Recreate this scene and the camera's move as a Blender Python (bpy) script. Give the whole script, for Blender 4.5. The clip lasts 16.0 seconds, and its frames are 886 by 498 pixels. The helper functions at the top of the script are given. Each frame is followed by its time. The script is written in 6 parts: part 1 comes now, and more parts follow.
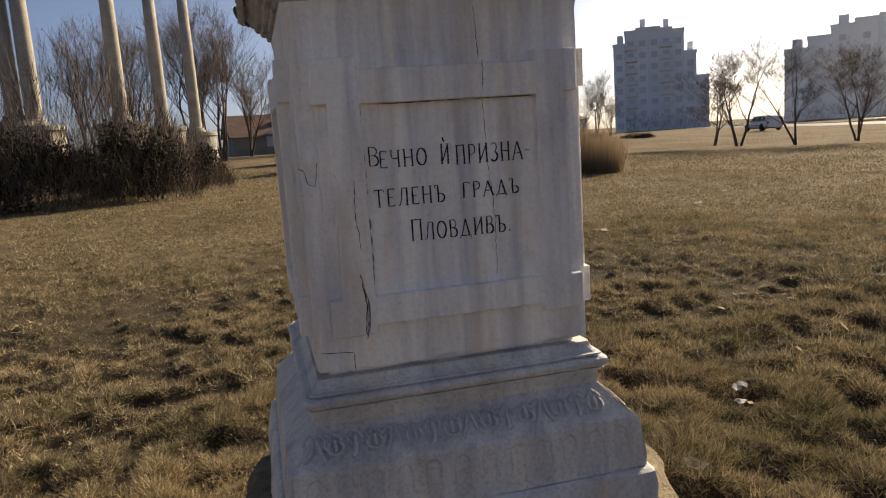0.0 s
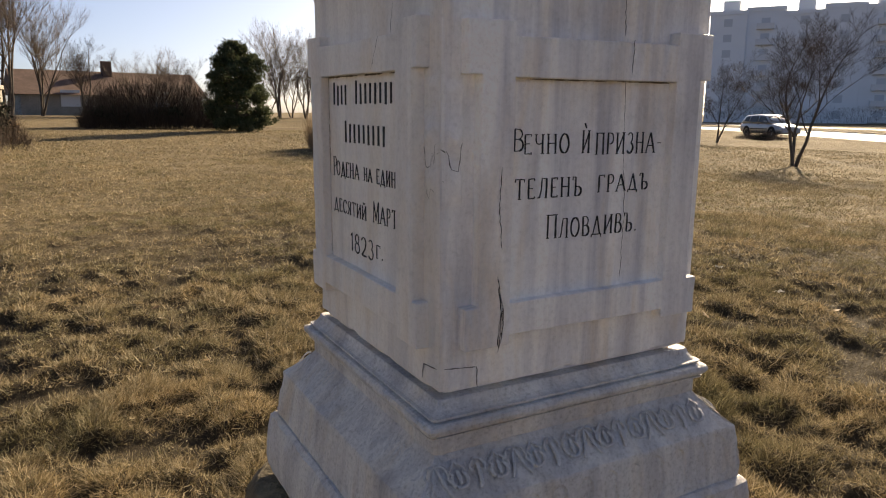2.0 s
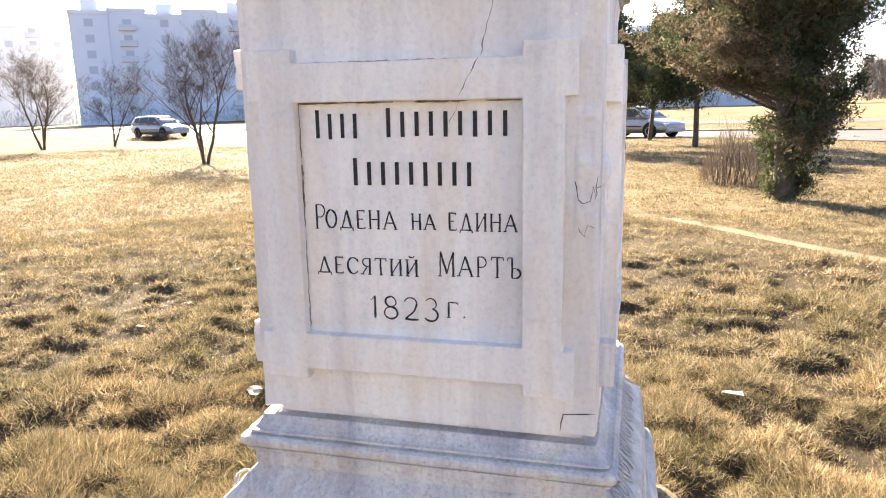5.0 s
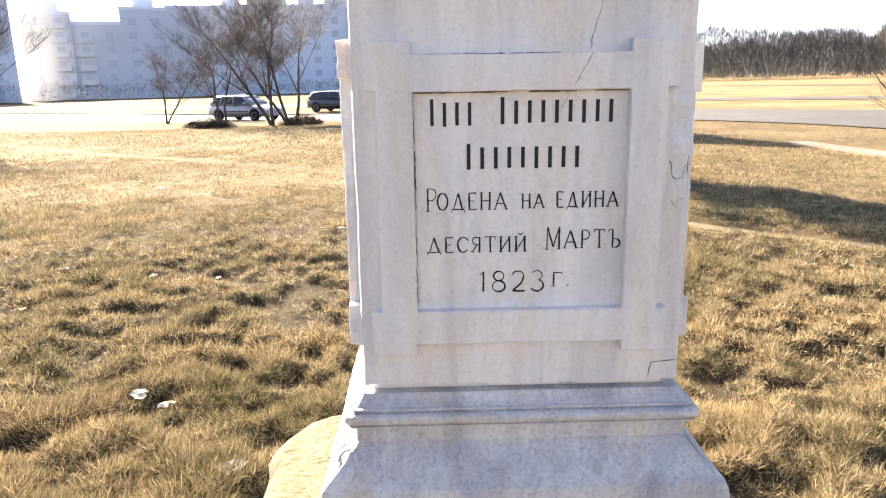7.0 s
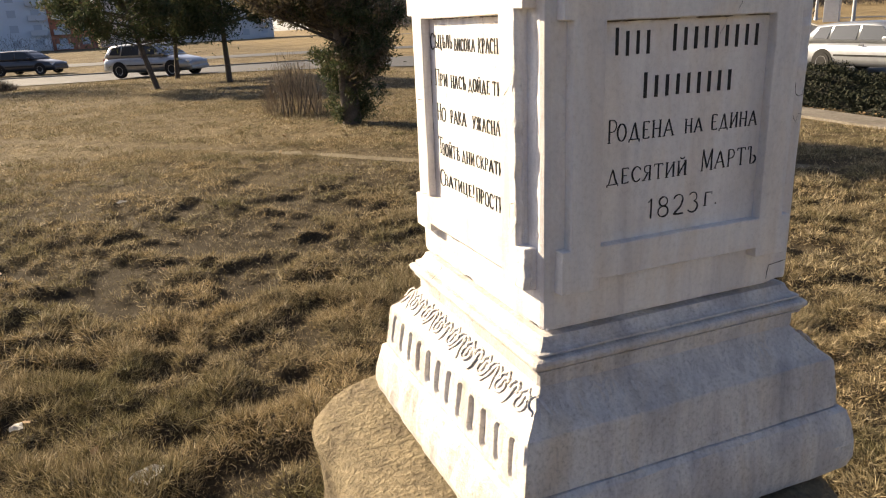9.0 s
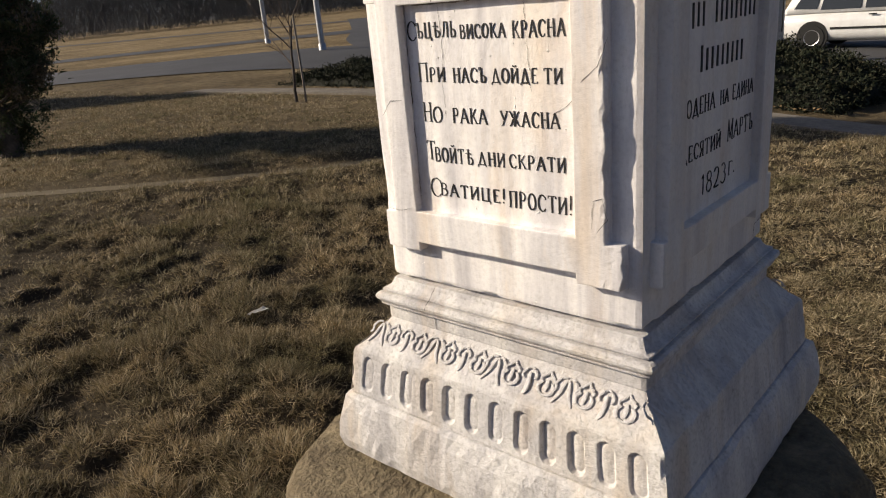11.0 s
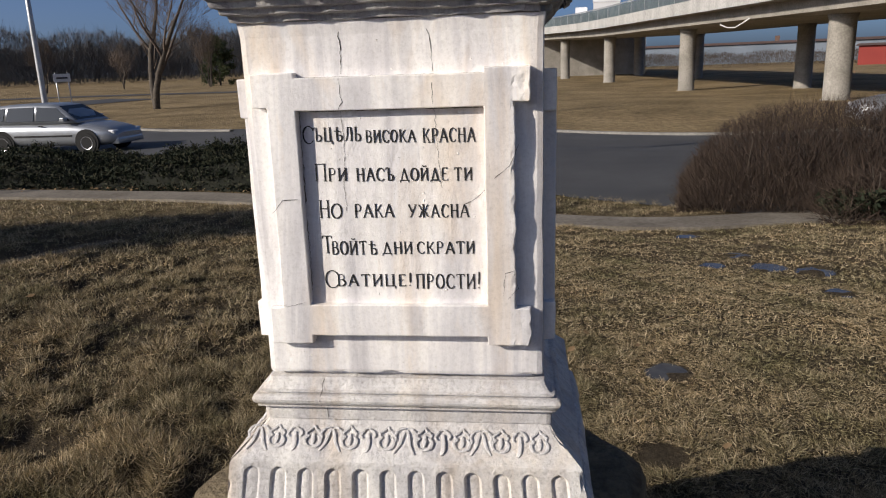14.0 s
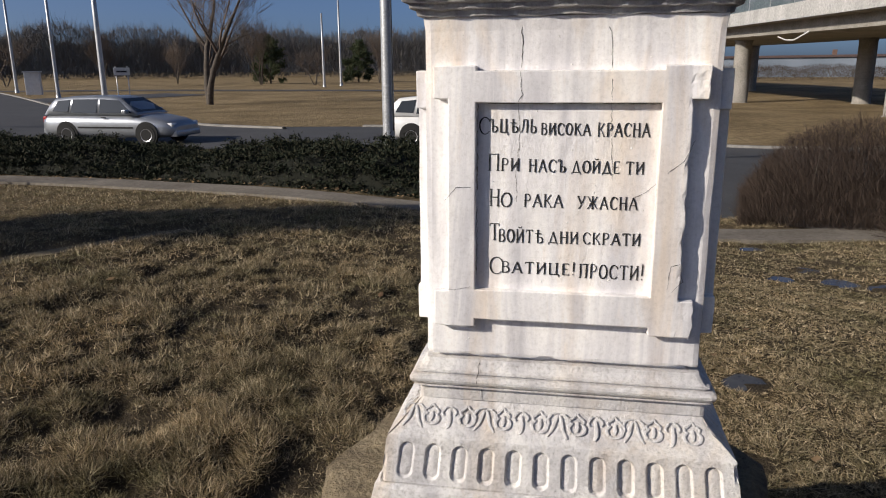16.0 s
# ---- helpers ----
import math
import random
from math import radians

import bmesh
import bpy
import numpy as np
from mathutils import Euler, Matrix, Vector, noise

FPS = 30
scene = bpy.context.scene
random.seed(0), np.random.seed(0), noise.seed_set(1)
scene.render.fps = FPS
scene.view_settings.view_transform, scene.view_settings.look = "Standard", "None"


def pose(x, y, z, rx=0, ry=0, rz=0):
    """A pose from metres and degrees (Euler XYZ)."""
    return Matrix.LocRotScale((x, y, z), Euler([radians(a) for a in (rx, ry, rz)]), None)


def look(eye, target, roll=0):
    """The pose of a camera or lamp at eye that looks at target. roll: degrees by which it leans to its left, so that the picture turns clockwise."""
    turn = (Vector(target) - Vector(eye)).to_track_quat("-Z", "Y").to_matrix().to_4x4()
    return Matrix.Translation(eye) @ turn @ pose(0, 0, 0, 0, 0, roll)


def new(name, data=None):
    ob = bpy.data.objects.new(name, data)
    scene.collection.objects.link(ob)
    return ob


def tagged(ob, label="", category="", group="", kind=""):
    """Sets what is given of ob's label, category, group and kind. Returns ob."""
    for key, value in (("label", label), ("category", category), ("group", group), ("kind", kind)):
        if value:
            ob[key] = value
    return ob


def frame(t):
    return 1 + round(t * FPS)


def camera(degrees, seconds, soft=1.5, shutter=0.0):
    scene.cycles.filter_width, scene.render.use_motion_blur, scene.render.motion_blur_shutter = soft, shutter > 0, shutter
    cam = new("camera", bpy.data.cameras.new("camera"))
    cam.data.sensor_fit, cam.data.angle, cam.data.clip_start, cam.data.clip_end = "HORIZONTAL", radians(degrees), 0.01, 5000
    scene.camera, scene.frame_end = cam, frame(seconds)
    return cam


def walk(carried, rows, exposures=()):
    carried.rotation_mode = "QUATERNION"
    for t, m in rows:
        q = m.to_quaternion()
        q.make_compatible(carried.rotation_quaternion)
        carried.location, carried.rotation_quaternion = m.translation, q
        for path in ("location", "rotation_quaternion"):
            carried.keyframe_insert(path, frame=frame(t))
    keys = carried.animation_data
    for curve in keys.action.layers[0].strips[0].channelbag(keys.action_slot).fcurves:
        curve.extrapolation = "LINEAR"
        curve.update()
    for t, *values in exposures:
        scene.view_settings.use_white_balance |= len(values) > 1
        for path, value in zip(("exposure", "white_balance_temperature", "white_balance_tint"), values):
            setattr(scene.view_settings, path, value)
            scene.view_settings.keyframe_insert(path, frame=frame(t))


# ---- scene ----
cam = camera(63.25, 16.0, 1.1)
PATH = [
    (0, (0.3027, 1.3826, 1.4737), (0.0528, 0.3854, 1.3166), -3.87),
    (0.5, (0.2449, 1.3503, 1.4714), (0.0006, 0.3517, 1.3147), -4.88),
    (1, (0.3779, 1.2890, 1.4915), (0.0843, 0.3029, 1.3400), -1.03),
    (1.5, (0.5918, 1.2006, 1.5060), (0.1604, 0.2689, 1.3405), -1.24),
    (2, (0.6854, 1.0581, 1.4887), (0.1910, 0.1637, 1.2957), 0.34),
    (2.5, (0.7340, 0.8452, 1.5161), (0.2549, -0.0625, 1.3481), -1.48),
    (3, (0.8991, 0.6874, 1.5046), (0.2486, -0.1089, 1.3488), 1.09),
    (3.5, (0.9778, 0.5801, 1.5141), (0.2030, -0.0926, 1.3440), 1.86),
    (4, (0.9174, 0.4317, 1.5127), (0.1048, -0.1787, 1.2917), -2.94),
    (4.5, (0.9752, 0.3595, 1.5078), (0.0618, -0.0983, 1.3134), -0.90),
    (5, (1.1246, 0.2798, 1.5373), (0.1394, 0.0137, 1.3363), -1.64),
    (5.2, (1.1543, 0.2611, 1.5377), (0.1608, 0.0320, 1.3329), -0.64),
    (7.3, (1.2534, -0.2082, 1.5615), (0.2427, -0.1643, 1.3201), -2.90),
    (7.5, (1.2032, -0.2605, 1.5360), (0.1954, -0.2045, 1.2852), -3.77),
    (8, (1.0938, -0.3782, 1.5421), (0.0943, -0.3117, 1.2623), -4.37),
    (8.5, (1.1185, -0.5718, 1.5418), (0.1362, -0.3428, 1.2885), -5.24),
    (9, (1.0887, -0.7328, 1.5580), (0.1687, -0.3623, 1.2449), -3.11),
    (9.2, (1.0362, -0.7778, 1.5498), (0.1162, -0.4250, 1.2167), -5.84),
    (11.3, (0.5966, -1.0995, 1.5717), (0.0073, -0.3036, 1.2542), -4.12),
    (11.5, (0.5664, -1.1267, 1.5716), (0.0354, -0.2822, 1.2777), -3.32),
    (12, (0.4570, -1.2549, 1.6132), (0.1587, -0.2971, 1.3392), -3.84),
    (12.5, (0.3772, -1.2762, 1.6124), (0.1156, -0.3144, 1.3155), -2.19),
    (13, (0.3267, -1.2237, 1.6104), (0.0444, -0.2689, 1.3098), -4.28),
    (13.5, (0.2487, -1.3137, 1.6187), (0.1021, -0.3217, 1.3428), -3.05),
    (14, (0.2118, -1.3683, 1.6269), (0.0914, -0.3681, 1.3690), -2.14),
    (14.5, (0.2095, -1.3956, 1.6272), (0.0959, -0.3908, 1.3843), -2.03),
    (15, (0.1831, -1.4040, 1.6242), (0.0373, -0.3983, 1.4031), -1.37),
    (15.5, (0.1036, -1.4759, 1.6304), (-0.0459, -0.4704, 1.4108), -1.59),
    (16, (0.0064, -1.4473, 1.6166), (-0.1692, -0.4535, 1.3654), -0.49),
]
EXPOSURES = [(0.0, 0.7, 8500, 10), (1.5, 1.15, 8700, 10), (2.5, 1.15, 8900, 10), (3.5, 0.95, 8450, 10), (4.2, 1.32, 8350, 10), (5.0, 2.9, 8300, 11), (7.5, 2.65, 8200, 10), (8.5, 1.95, 8500, 10), (9.0, 1.25, 8500, 10), (11.5, 0.06, 7000, 10), (16.0, -0.06, 6480, 10)]
walk(cam, [(t, look(eye, target, roll)) for t, eye, target, roll in PATH], EXPOSURES)

# ---- daylight: low winter sun ----
SUN_AZ, SUN_EL = radians(-121), radians(24.5)
sun_way = Vector((math.sin(SUN_AZ) * math.cos(SUN_EL), math.cos(SUN_AZ) * math.cos(SUN_EL), math.sin(SUN_EL)))
world = bpy.data.worlds.new("sky")
scene.world = world
world.use_nodes = True
wn = world.node_tree.nodes
sky = wn.new("ShaderNodeTexSky")
sky.sky_type = "NISHITA"
sky.sun_disc = False
sky.sun_elevation = SUN_EL
sky.sun_rotation = SUN_AZ
sky.altitude = 300
sky.dust_density = 2.4
sky.air_density = 0.42
sky.ozone_density = 4.5
wn["Background"].inputs["Strength"].default_value = 0.1
world.node_tree.links.new(sky.outputs[0], wn["Background"].inputs["Color"])
sun_data = bpy.data.lights.new("sun", "SUN")
sun_data.energy, sun_data.angle, sun_data.color = 5.0, radians(0.55), (1.0, 0.91, 0.79)
sun = new("sun", sun_data)
sun.matrix_world = look(sun_way * 50, (0, 0, 0))


# ---- materials ----
def material(name, rough=0.8, metal=0.0, spec=0.3):
    m = bpy.data.materials.new(name)
    m.use_nodes = True
    p = m.node_tree.nodes["Principled BSDF"]
    p.inputs["Roughness"].default_value = rough
    p.inputs["Metallic"].default_value = metal
    p.inputs["Specular IOR Level"].default_value = spec
    return m, m.node_tree.nodes, m.node_tree.links, p


def ramp(nodes, stops):
    r = nodes.new("ShaderNodeValToRGB")
    e = r.color_ramp.elements
    while len(e) < len(stops):
        e.new(0.5)
    for el, (at, col) in zip(e, stops):
        el.position, el.color = at, (*col, 1)
    return r


def noise_tex(nodes, links, scale, detail=6, rough=0.6, stretch=None, space="Object", dist=0.0):
    co = nodes.new("ShaderNodeTexCoord")
    n = nodes.new("ShaderNodeTexNoise")
    n.inputs["Scale"].default_value = scale
    n.inputs["Detail"].default_value = detail
    n.inputs["Roughness"].default_value = rough
    n.inputs["Distortion"].default_value = dist
    src = co.outputs[space]
    if stretch:
        mp = nodes.new("ShaderNodeMapping")
        mp.inputs["Scale"].default_value = stretch
        links.new(src, mp.inputs["Vector"])
        src = mp.outputs[0]
    links.new(src, n.inputs["Vector"])
    return n


def blend(nodes, links, a, b, fac, kind="MIX"):
    m = nodes.new("ShaderNodeMix")
    m.data_type, m.blend_type = "RGBA", kind
    for sock, val in ((m.inputs[0], fac), (m.inputs[6], a), (m.inputs[7], b)):
        if hasattr(val, "links"):
            links.new(val, sock)
        elif isinstance(val, (int, float)):
            sock.default_value = val
        else:
            sock.default_value = (*val, 1)
    return m.outputs[2]


def bump(nodes, links, p, height, strength, distance):
    b = nodes.new("ShaderNodeBump")
    b.inputs["Strength"].default_value = strength
    b.inputs["Distance"].default_value = distance
    links.new(height, b.inputs["Height"])
    links.new(b.outputs[0], p.inputs["Normal"])


def speckled(name, dark, light, scale, rough=0.85, fine=None, metal=0.0, spec=0.3, bump_s=0.4, bump_d=0.01, space="Object", low=0.3, high=0.7, stretch=None):
    """Two-scale mottled surface: broad patches and fine grain."""
    m, n, l, p = material(name, rough, metal, spec)
    a = noise_tex(n, l, scale, 5, 0.65, stretch, space)
    r = ramp(n, [(low, dark), (high, light)])
    l.new(a.outputs[0], r.inputs[0])
    f = noise_tex(n, l, fine or scale * 9, 4, 0.7, None, space)
    fr = ramp(n, [(0.3, (0.62, 0.62, 0.62)), (0.7, (1.15, 1.15, 1.15))])
    l.new(f.outputs[0], fr.inputs[0])
    l.new(blend(n, l, r.outputs[0], fr.outputs[0], 1.0, "MULTIPLY"), p.inputs["Base Color"])
    if bump_s:
        bump(n, l, p, f.outputs[0], bump_s, bump_d)
    return m


def varied(name, cols, rough=0.8, by="island", spec=0.2):
    """A colour from a range, other for each island of the mesh or each object."""
    m, n, l, p = material(name, rough, 0, spec)
    if by == "island":
        g = n.new("ShaderNodeNewGeometry")
        src = g.outputs["Random Per Island"]
    else:
        g = n.new("ShaderNodeObjectInfo")
        src = g.outputs["Random"]
    r = ramp(n, [(i / max(1, len(cols) - 1), c) for i, c in enumerate(cols)])
    l.new(src, r.inputs[0])
    l.new(r.outputs[0], p.inputs["Base Color"])
    return m


def leafy(m, amount):
    """Lets part of the light through thin blades and leaves."""
    n, l = m.node_tree.nodes, m.node_tree.links
    p = n["Principled BSDF"]
    t = n.new("ShaderNodeBsdfTranslucent")
    mix = n.new("ShaderNodeMixShader")
    mix.inputs[0].default_value = amount
    l.new(p.inputs["Base Color"].links[0].from_socket, t.inputs["Color"])
    l.new(p.outputs[0], mix.inputs[1])
    l.new(t.outputs[0], mix.inputs[2])
    l.new(mix.outputs[0], n["Material Output"].inputs["Surface"])
    return m


def marble(name, grey=0.5, warm=0.35, grain=0.25, tone=1.0):
    """White marble with grey vertical veins, ochre runs and pitted grain."""
    m, n, l, p = material(name, 0.62, 0, 0.35)
    vein = noise_tex(n, l, 2.6, 7, 0.62, (5.0, 5.0, 0.42), dist=0.7)
    vr = ramp(n, [(0.38, (0.44, 0.435, 0.475)), (0.49, (0.69, 0.68, 0.70)), (0.60, (0.90, 0.888, 0.868))])
    l.new(vein.outputs[0], vr.inputs[0])
    base = blend(n, l, (0.88, 0.868, 0.845), vr.outputs[0], grey)
    och = noise_tex(n, l, 2.2, 5, 0.6, (4.0, 4.0, 0.8), dist=0.8)
    orr = ramp(n, [(0.5, (0, 0, 0)), (0.68, (1, 1, 1))])
    l.new(och.outputs[0], orr.inputs[0])
    sc = n.new("ShaderNodeMath")
    sc.operation = "MULTIPLY"
    sc.inputs[1].default_value = warm
    l.new(orr.outputs[0], sc.inputs[0])
    base = blend(n, l, base, (0.74, 0.60, 0.44), sc.outputs[0])
    # narrow grey runs where rain has washed soot down the stone
    run = noise_tex(n, l, 1.7, 5, 0.55, (9.0, 9.0, 0.4), dist=0.3)
    rr = ramp(n, [(0.50, (1, 1, 1)), (0.57, (0.86, 0.855, 0.87)), (0.67, (0.62, 0.615, 0.65))])
    l.new(run.outputs[0], rr.inputs[0])
    base = blend(n, l, base, rr.outputs[0], grey, "MULTIPLY")
    dirt = noise_tex(n, l, 9.0, 8, 0.7)
    dr = ramp(n, [(0.28, (0.68, 0.67, 0.66)), (0.46, (1, 1, 1))])
    l.new(dirt.outputs[0], dr.inputs[0])
    base = blend(n, l, base, dr.outputs[0], 0.4, "MULTIPLY")
    fine = noise_tex(n, l, 150, 4, 0.75)
    fr = ramp(n, [(0.32, (0.72, 0.71, 0.69)), (0.47, (0.98, 0.98, 0.98)), (0.66, (1.12, 1.12, 1.12))])
    l.new(fine.outputs[0], fr.inputs[0])
    base = blend(n, l, base, fr.outputs[0], min(1.0, grain), "MULTIPLY")
    base = blend(n, l, base, (tone, tone * 0.985, tone * 0.97), 1.0, "MULTIPLY")
    l.new(base, p.inputs["Base Color"])
    mid = noise_tex(n, l, 38, 6, 0.72)
    add = n.new("ShaderNodeMath")
    l.new(fine.outputs[0], add.inputs[0])
    l.new(mid.outputs[0], add.inputs[1])
    bump(n, l, p, add.outputs[0], 0.1 + grain * 0.8, 0.0018)
    return m


MARBLE = marble("white_marble", 0.66, 0.55, 0.4, 1.12)
MARBLE_PLAIN = marble("plain_marble", 0.3, 0.32, 0.38, 1.0)
MARBLE_FRESH = marble("fresh_broken_marble", 0.05, 0.05, 0.6, 1.02)
MARBLE_BASE = marble("grainy_marble", 0.55, 0.5, 1.25, 0.82)
MARBLE_CORNICE = marble("sooty_marble", 0.8, 0.2, 1.0, 0.52)
PAINT_BLACK, _n, _l, _p = material("black_letter_paint", 0.6)
_pn = noise_tex(_n, _l, 260, 3, 0.7)
_pr = ramp(_n, [(0.35, (0.012, 0.012, 0.013)), (0.7, (0.045, 0.043, 0.042))])
_l.new(_pn.outputs[0], _pr.inputs[0])
_l.new(_pr.outputs[0], _p.inputs["Base Color"])
# colour for grime and for the soft shade painted along the frame edges
GRIME_SHADE = speckled("grime_and_edge_shade", (0.22, 0.19, 0.15), (0.48, 0.43, 0.36), 90, 0.95)
CRACK = speckled("crack_dirt", (0.014, 0.012, 0.010), (0.06, 0.05, 0.04), 60, 0.95)
ROCK = speckled("brown_boulder", (0.13, 0.10, 0.065), (0.32, 0.26, 0.165), 9, 0.92, 55, bump_s=1.0, bump_d=0.02)
ASPHALT = speckled("asphalt", (0.055, 0.055, 0.058), (0.085, 0.085, 0.087), 0.5, 0.75, 60, spec=0.4, bump_s=0.25)
CONCRETE = speckled("concrete", (0.22, 0.205, 0.18), (0.36, 0.335, 0.30), 0.8, 0.9, 14, bump_s=0.2)
KERB = speckled("kerb_concrete", (0.22, 0.21, 0.195), (0.36, 0.345, 0.32), 2.0, 0.9, 20)
PAVING = speckled("dirty_paving", (0.15, 0.13, 0.105), (0.27, 0.24, 0.20), 1.4, 0.92, 18)
BARK = speckled("grey_brown_bark", (0.06, 0.05, 0.042), (0.14, 0.12, 0.10), 6, 0.95, 30)
BARK_PALE = speckled("pale_bark", (0.12, 0.10, 0.085), (0.30, 0.27, 0.23), 5, 0.9, 30)
TWIG = varied("twig", [(0.07, 0.055, 0.045), (0.13, 0.10, 0.08), (0.10, 0.075, 0.06)])
# greyer than the near twigs: haze over the far woods is put into the colour
TWIG_FAR = varied("hazed_twig", [(0.085, 0.081, 0.08), (0.12, 0.113, 0.11), (0.10, 0.095, 0.094)])
TWIG_RED = varied("reddish_twig", [(0.042, 0.030, 0.024), (0.072, 0.051, 0.039), (0.032, 0.024, 0.019)])
TWIG_PALE = varied("pale_twig", [(0.20, 0.16, 0.12), (0.30, 0.24, 0.18), (0.14, 0.11, 0.085)])
NEEDLE = varied("dark_conifer_needles", [(0.035, 0.052, 0.026), (0.062, 0.08, 0.04), (0.095, 0.09, 0.05)])
NEEDLE_BROWN = varied("browned_conifer_needles", [(0.075, 0.068, 0.048), (0.135, 0.112, 0.078), (0.18, 0.145, 0.10)])
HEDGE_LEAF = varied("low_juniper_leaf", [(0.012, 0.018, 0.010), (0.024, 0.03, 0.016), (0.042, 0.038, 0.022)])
# near-black, so the shade inside the hedge is put into the core's colour
HEDGE_CORE = speckled("hedge_inner_shade", (0.008, 0.010, 0.006), (0.02, 0.02, 0.013), 8, 0.95)
DEAD_LEAF = varied("dead_leaf", [(0.20, 0.13, 0.07), (0.32, 0.22, 0.12), (0.12, 0.07, 0.04)])
STRAW = varied("dry_grass_blade", [(0.14, 0.11, 0.064), (0.29, 0.232, 0.142), (0.56, 0.475, 0.335), (0.22, 0.174, 0.104), (0.115, 0.106, 0.056)], 0.7)
REED = varied("ornamental_grass_stem", [(0.22, 0.165, 0.11), (0.33, 0.25, 0.17), (0.16, 0.12, 0.08)], 0.8)
_n, _l = STRAW.node_tree.nodes, STRAW.node_tree.links
_p = _n["Principled BSDF"]
_src = _p.inputs["Base Color"].links[0].from_socket
_pt = noise_tex(_n, _l, 1.6, 5, 0.65)
_pr = ramp(_n, [(0.33, (0.58, 0.62, 0.50)), (0.5, (0.97, 0.96, 0.92)), (0.68, (1.25, 1.18, 1.08))])
_l.new(_pt.outputs[0], _pr.inputs[0])
_l.new(blend(_n, _l, _src, _pr.outputs[0], 1.0, "MULTIPLY"), _p.inputs["Base Color"])
leafy(STRAW, 0.22)
leafy(REED, 0.3)
leafy(NEEDLE_BROWN, 0.35)
leafy(NEEDLE, 0.3)
STEEL = speckled("galvanised_steel", (0.42, 0.43, 0.44), (0.58, 0.59, 0.60), 3, 0.45, 30, metal=0.6, bump_s=0.05)


def ground_material():
    m, n, l, p = material("dry_lawn", 0.95, 0, 0.1)
    broad = noise_tex(n, l, 0.22, 6, 0.65)
    br = ramp(n, [(0.30, (0.13, 0.100, 0.061)), (0.5, (0.205, 0.16, 0.098)), (0.72, (0.285, 0.226, 0.143))])
    l.new(broad.outputs[0], br.inputs[0])
    tuft = noise_tex(n, l, 4.5, 8, 0.75)
    tr = ramp(n, [(0.34, (0.45, 0.44, 0.42)), (0.5, (0.88, 0.87, 0.85)), (0.68, (1.3, 1.27, 1.2))])
    l.new(tuft.outputs[0], tr.inputs[0])
    c = blend(n, l, br.outputs[0], tr.outputs[0], 1.0, "MULTIPLY")
    fine = noise_tex(n, l, 55, 5, 0.8)
    fr = ramp(n, [(0.3, (0.55, 0.55, 0.55)), (0.7, (1.3, 1.3, 1.3))])
    l.new(fine.outputs[0], fr.inputs[0])
    c = blend(n, l, c, fr.outputs[0], 1.0, "MULTIPLY")
    # bare dark soil where the standing blades grow, matted turf farther out
    co = n.new("ShaderNodeTexCoord")
    ln = n.new("ShaderNodeVectorMath")
    ln.operation = "LENGTH"
    l.new(co.outputs["Object"], ln.inputs[0])
    mr = n.new("ShaderNodeMapRange")
    mr.inputs["From Min"].default_value, mr.inputs["From Max"].default_value = 4.5, 9.5
    l.new(ln.outputs["Value"], mr.inputs["Value"])
    # the open field across the road is painted paler, to imitate front-lit grass
    sep = n.new("ShaderNodeSeparateXYZ")
    l.new(co.outputs["Object"], sep.inputs[0])
    far = n.new("ShaderNodeMapRange")
    far.inputs["From Min"].default_value, far.inputs["From Max"].default_value = 11.0, 19.0
    l.new(sep.outputs["Y"], far.inputs["Value"])
    pale = blend(n, l, c, (1.5, 1.46, 1.38), 1.0, "MULTIPLY")
    c = blend(n, l, c, pale, far.outputs["Result"])
    soil = blend(n, l, (0.085, 0.068, 0.047), fr.outputs[0], 1.0, "MULTIPLY")
    c = blend(n, l, soil, c, mr.outputs["Result"])
    l.new(c, p.inputs["Base Color"])
    add = n.new("ShaderNodeMath")
    l.new(fine.outputs[0], add.inputs[0])
    l.new(tuft.outputs[0], add.inputs[1])
    bump(n, l, p, add.outputs[0], 0.9, 0.05)
    return m


LAWN = ground_material()


# ---- mesh helpers ----
def to_mesh(name, verts, faces, mat, smooth=False):
    me = bpy.data.meshes.new(name)
    me.from_pydata([tuple(v) for v in verts], [], faces)
    if smooth:
        me.polygons.foreach_set("use_smooth", [True] * len(me.polygons))
    me.materials.append(mat)
    me.update()
    return me


def fast_mesh(name, verts, tris, mat):
    """A mesh from numpy arrays of points and triangles or quads."""
    me = bpy.data.meshes.new(name)
    k = tris.shape[1]
    me.vertices.add(len(verts))
    me.vertices.foreach_set("co", np.ascontiguousarray(verts, np.float32).ravel())
    me.loops.add(tris.size)
    me.loops.foreach_set("vertex_index", np.ascontiguousarray(tris, np.int32).ravel())
    me.polygons.add(len(tris))
    me.polygons.foreach_set("loop_start", np.arange(0, tris.size, k, dtype=np.int32))
    me.materials.append(mat)
    me.update(calc_edges=True)
    return me


def link(name, me, parent=None, label="", m=None):
    ob = new(name, me)
    if parent is not None:
        ob.parent = parent
    if m is not None:
        ob.matrix_basis = m
    if label:
        ob["label"] = label
    return ob


def part(name, bm, mat, parent, label="", smooth=False):
    me = bpy.data.meshes.new(name)
    bm.to_mesh(me)
    bm.free()
    if smooth:
        me.polygons.foreach_set("use_smooth", [True] * len(me.polygons))
    me.materials.append(mat)
    return link(name, me, parent, label)


def thing(name, label, category, m=None, group="", kind=""):
    ob = new(name)
    ob.empty_display_size = 0.1
    if m is not None:
        ob.matrix_world = m
    return tagged(ob, label, category, group, kind)


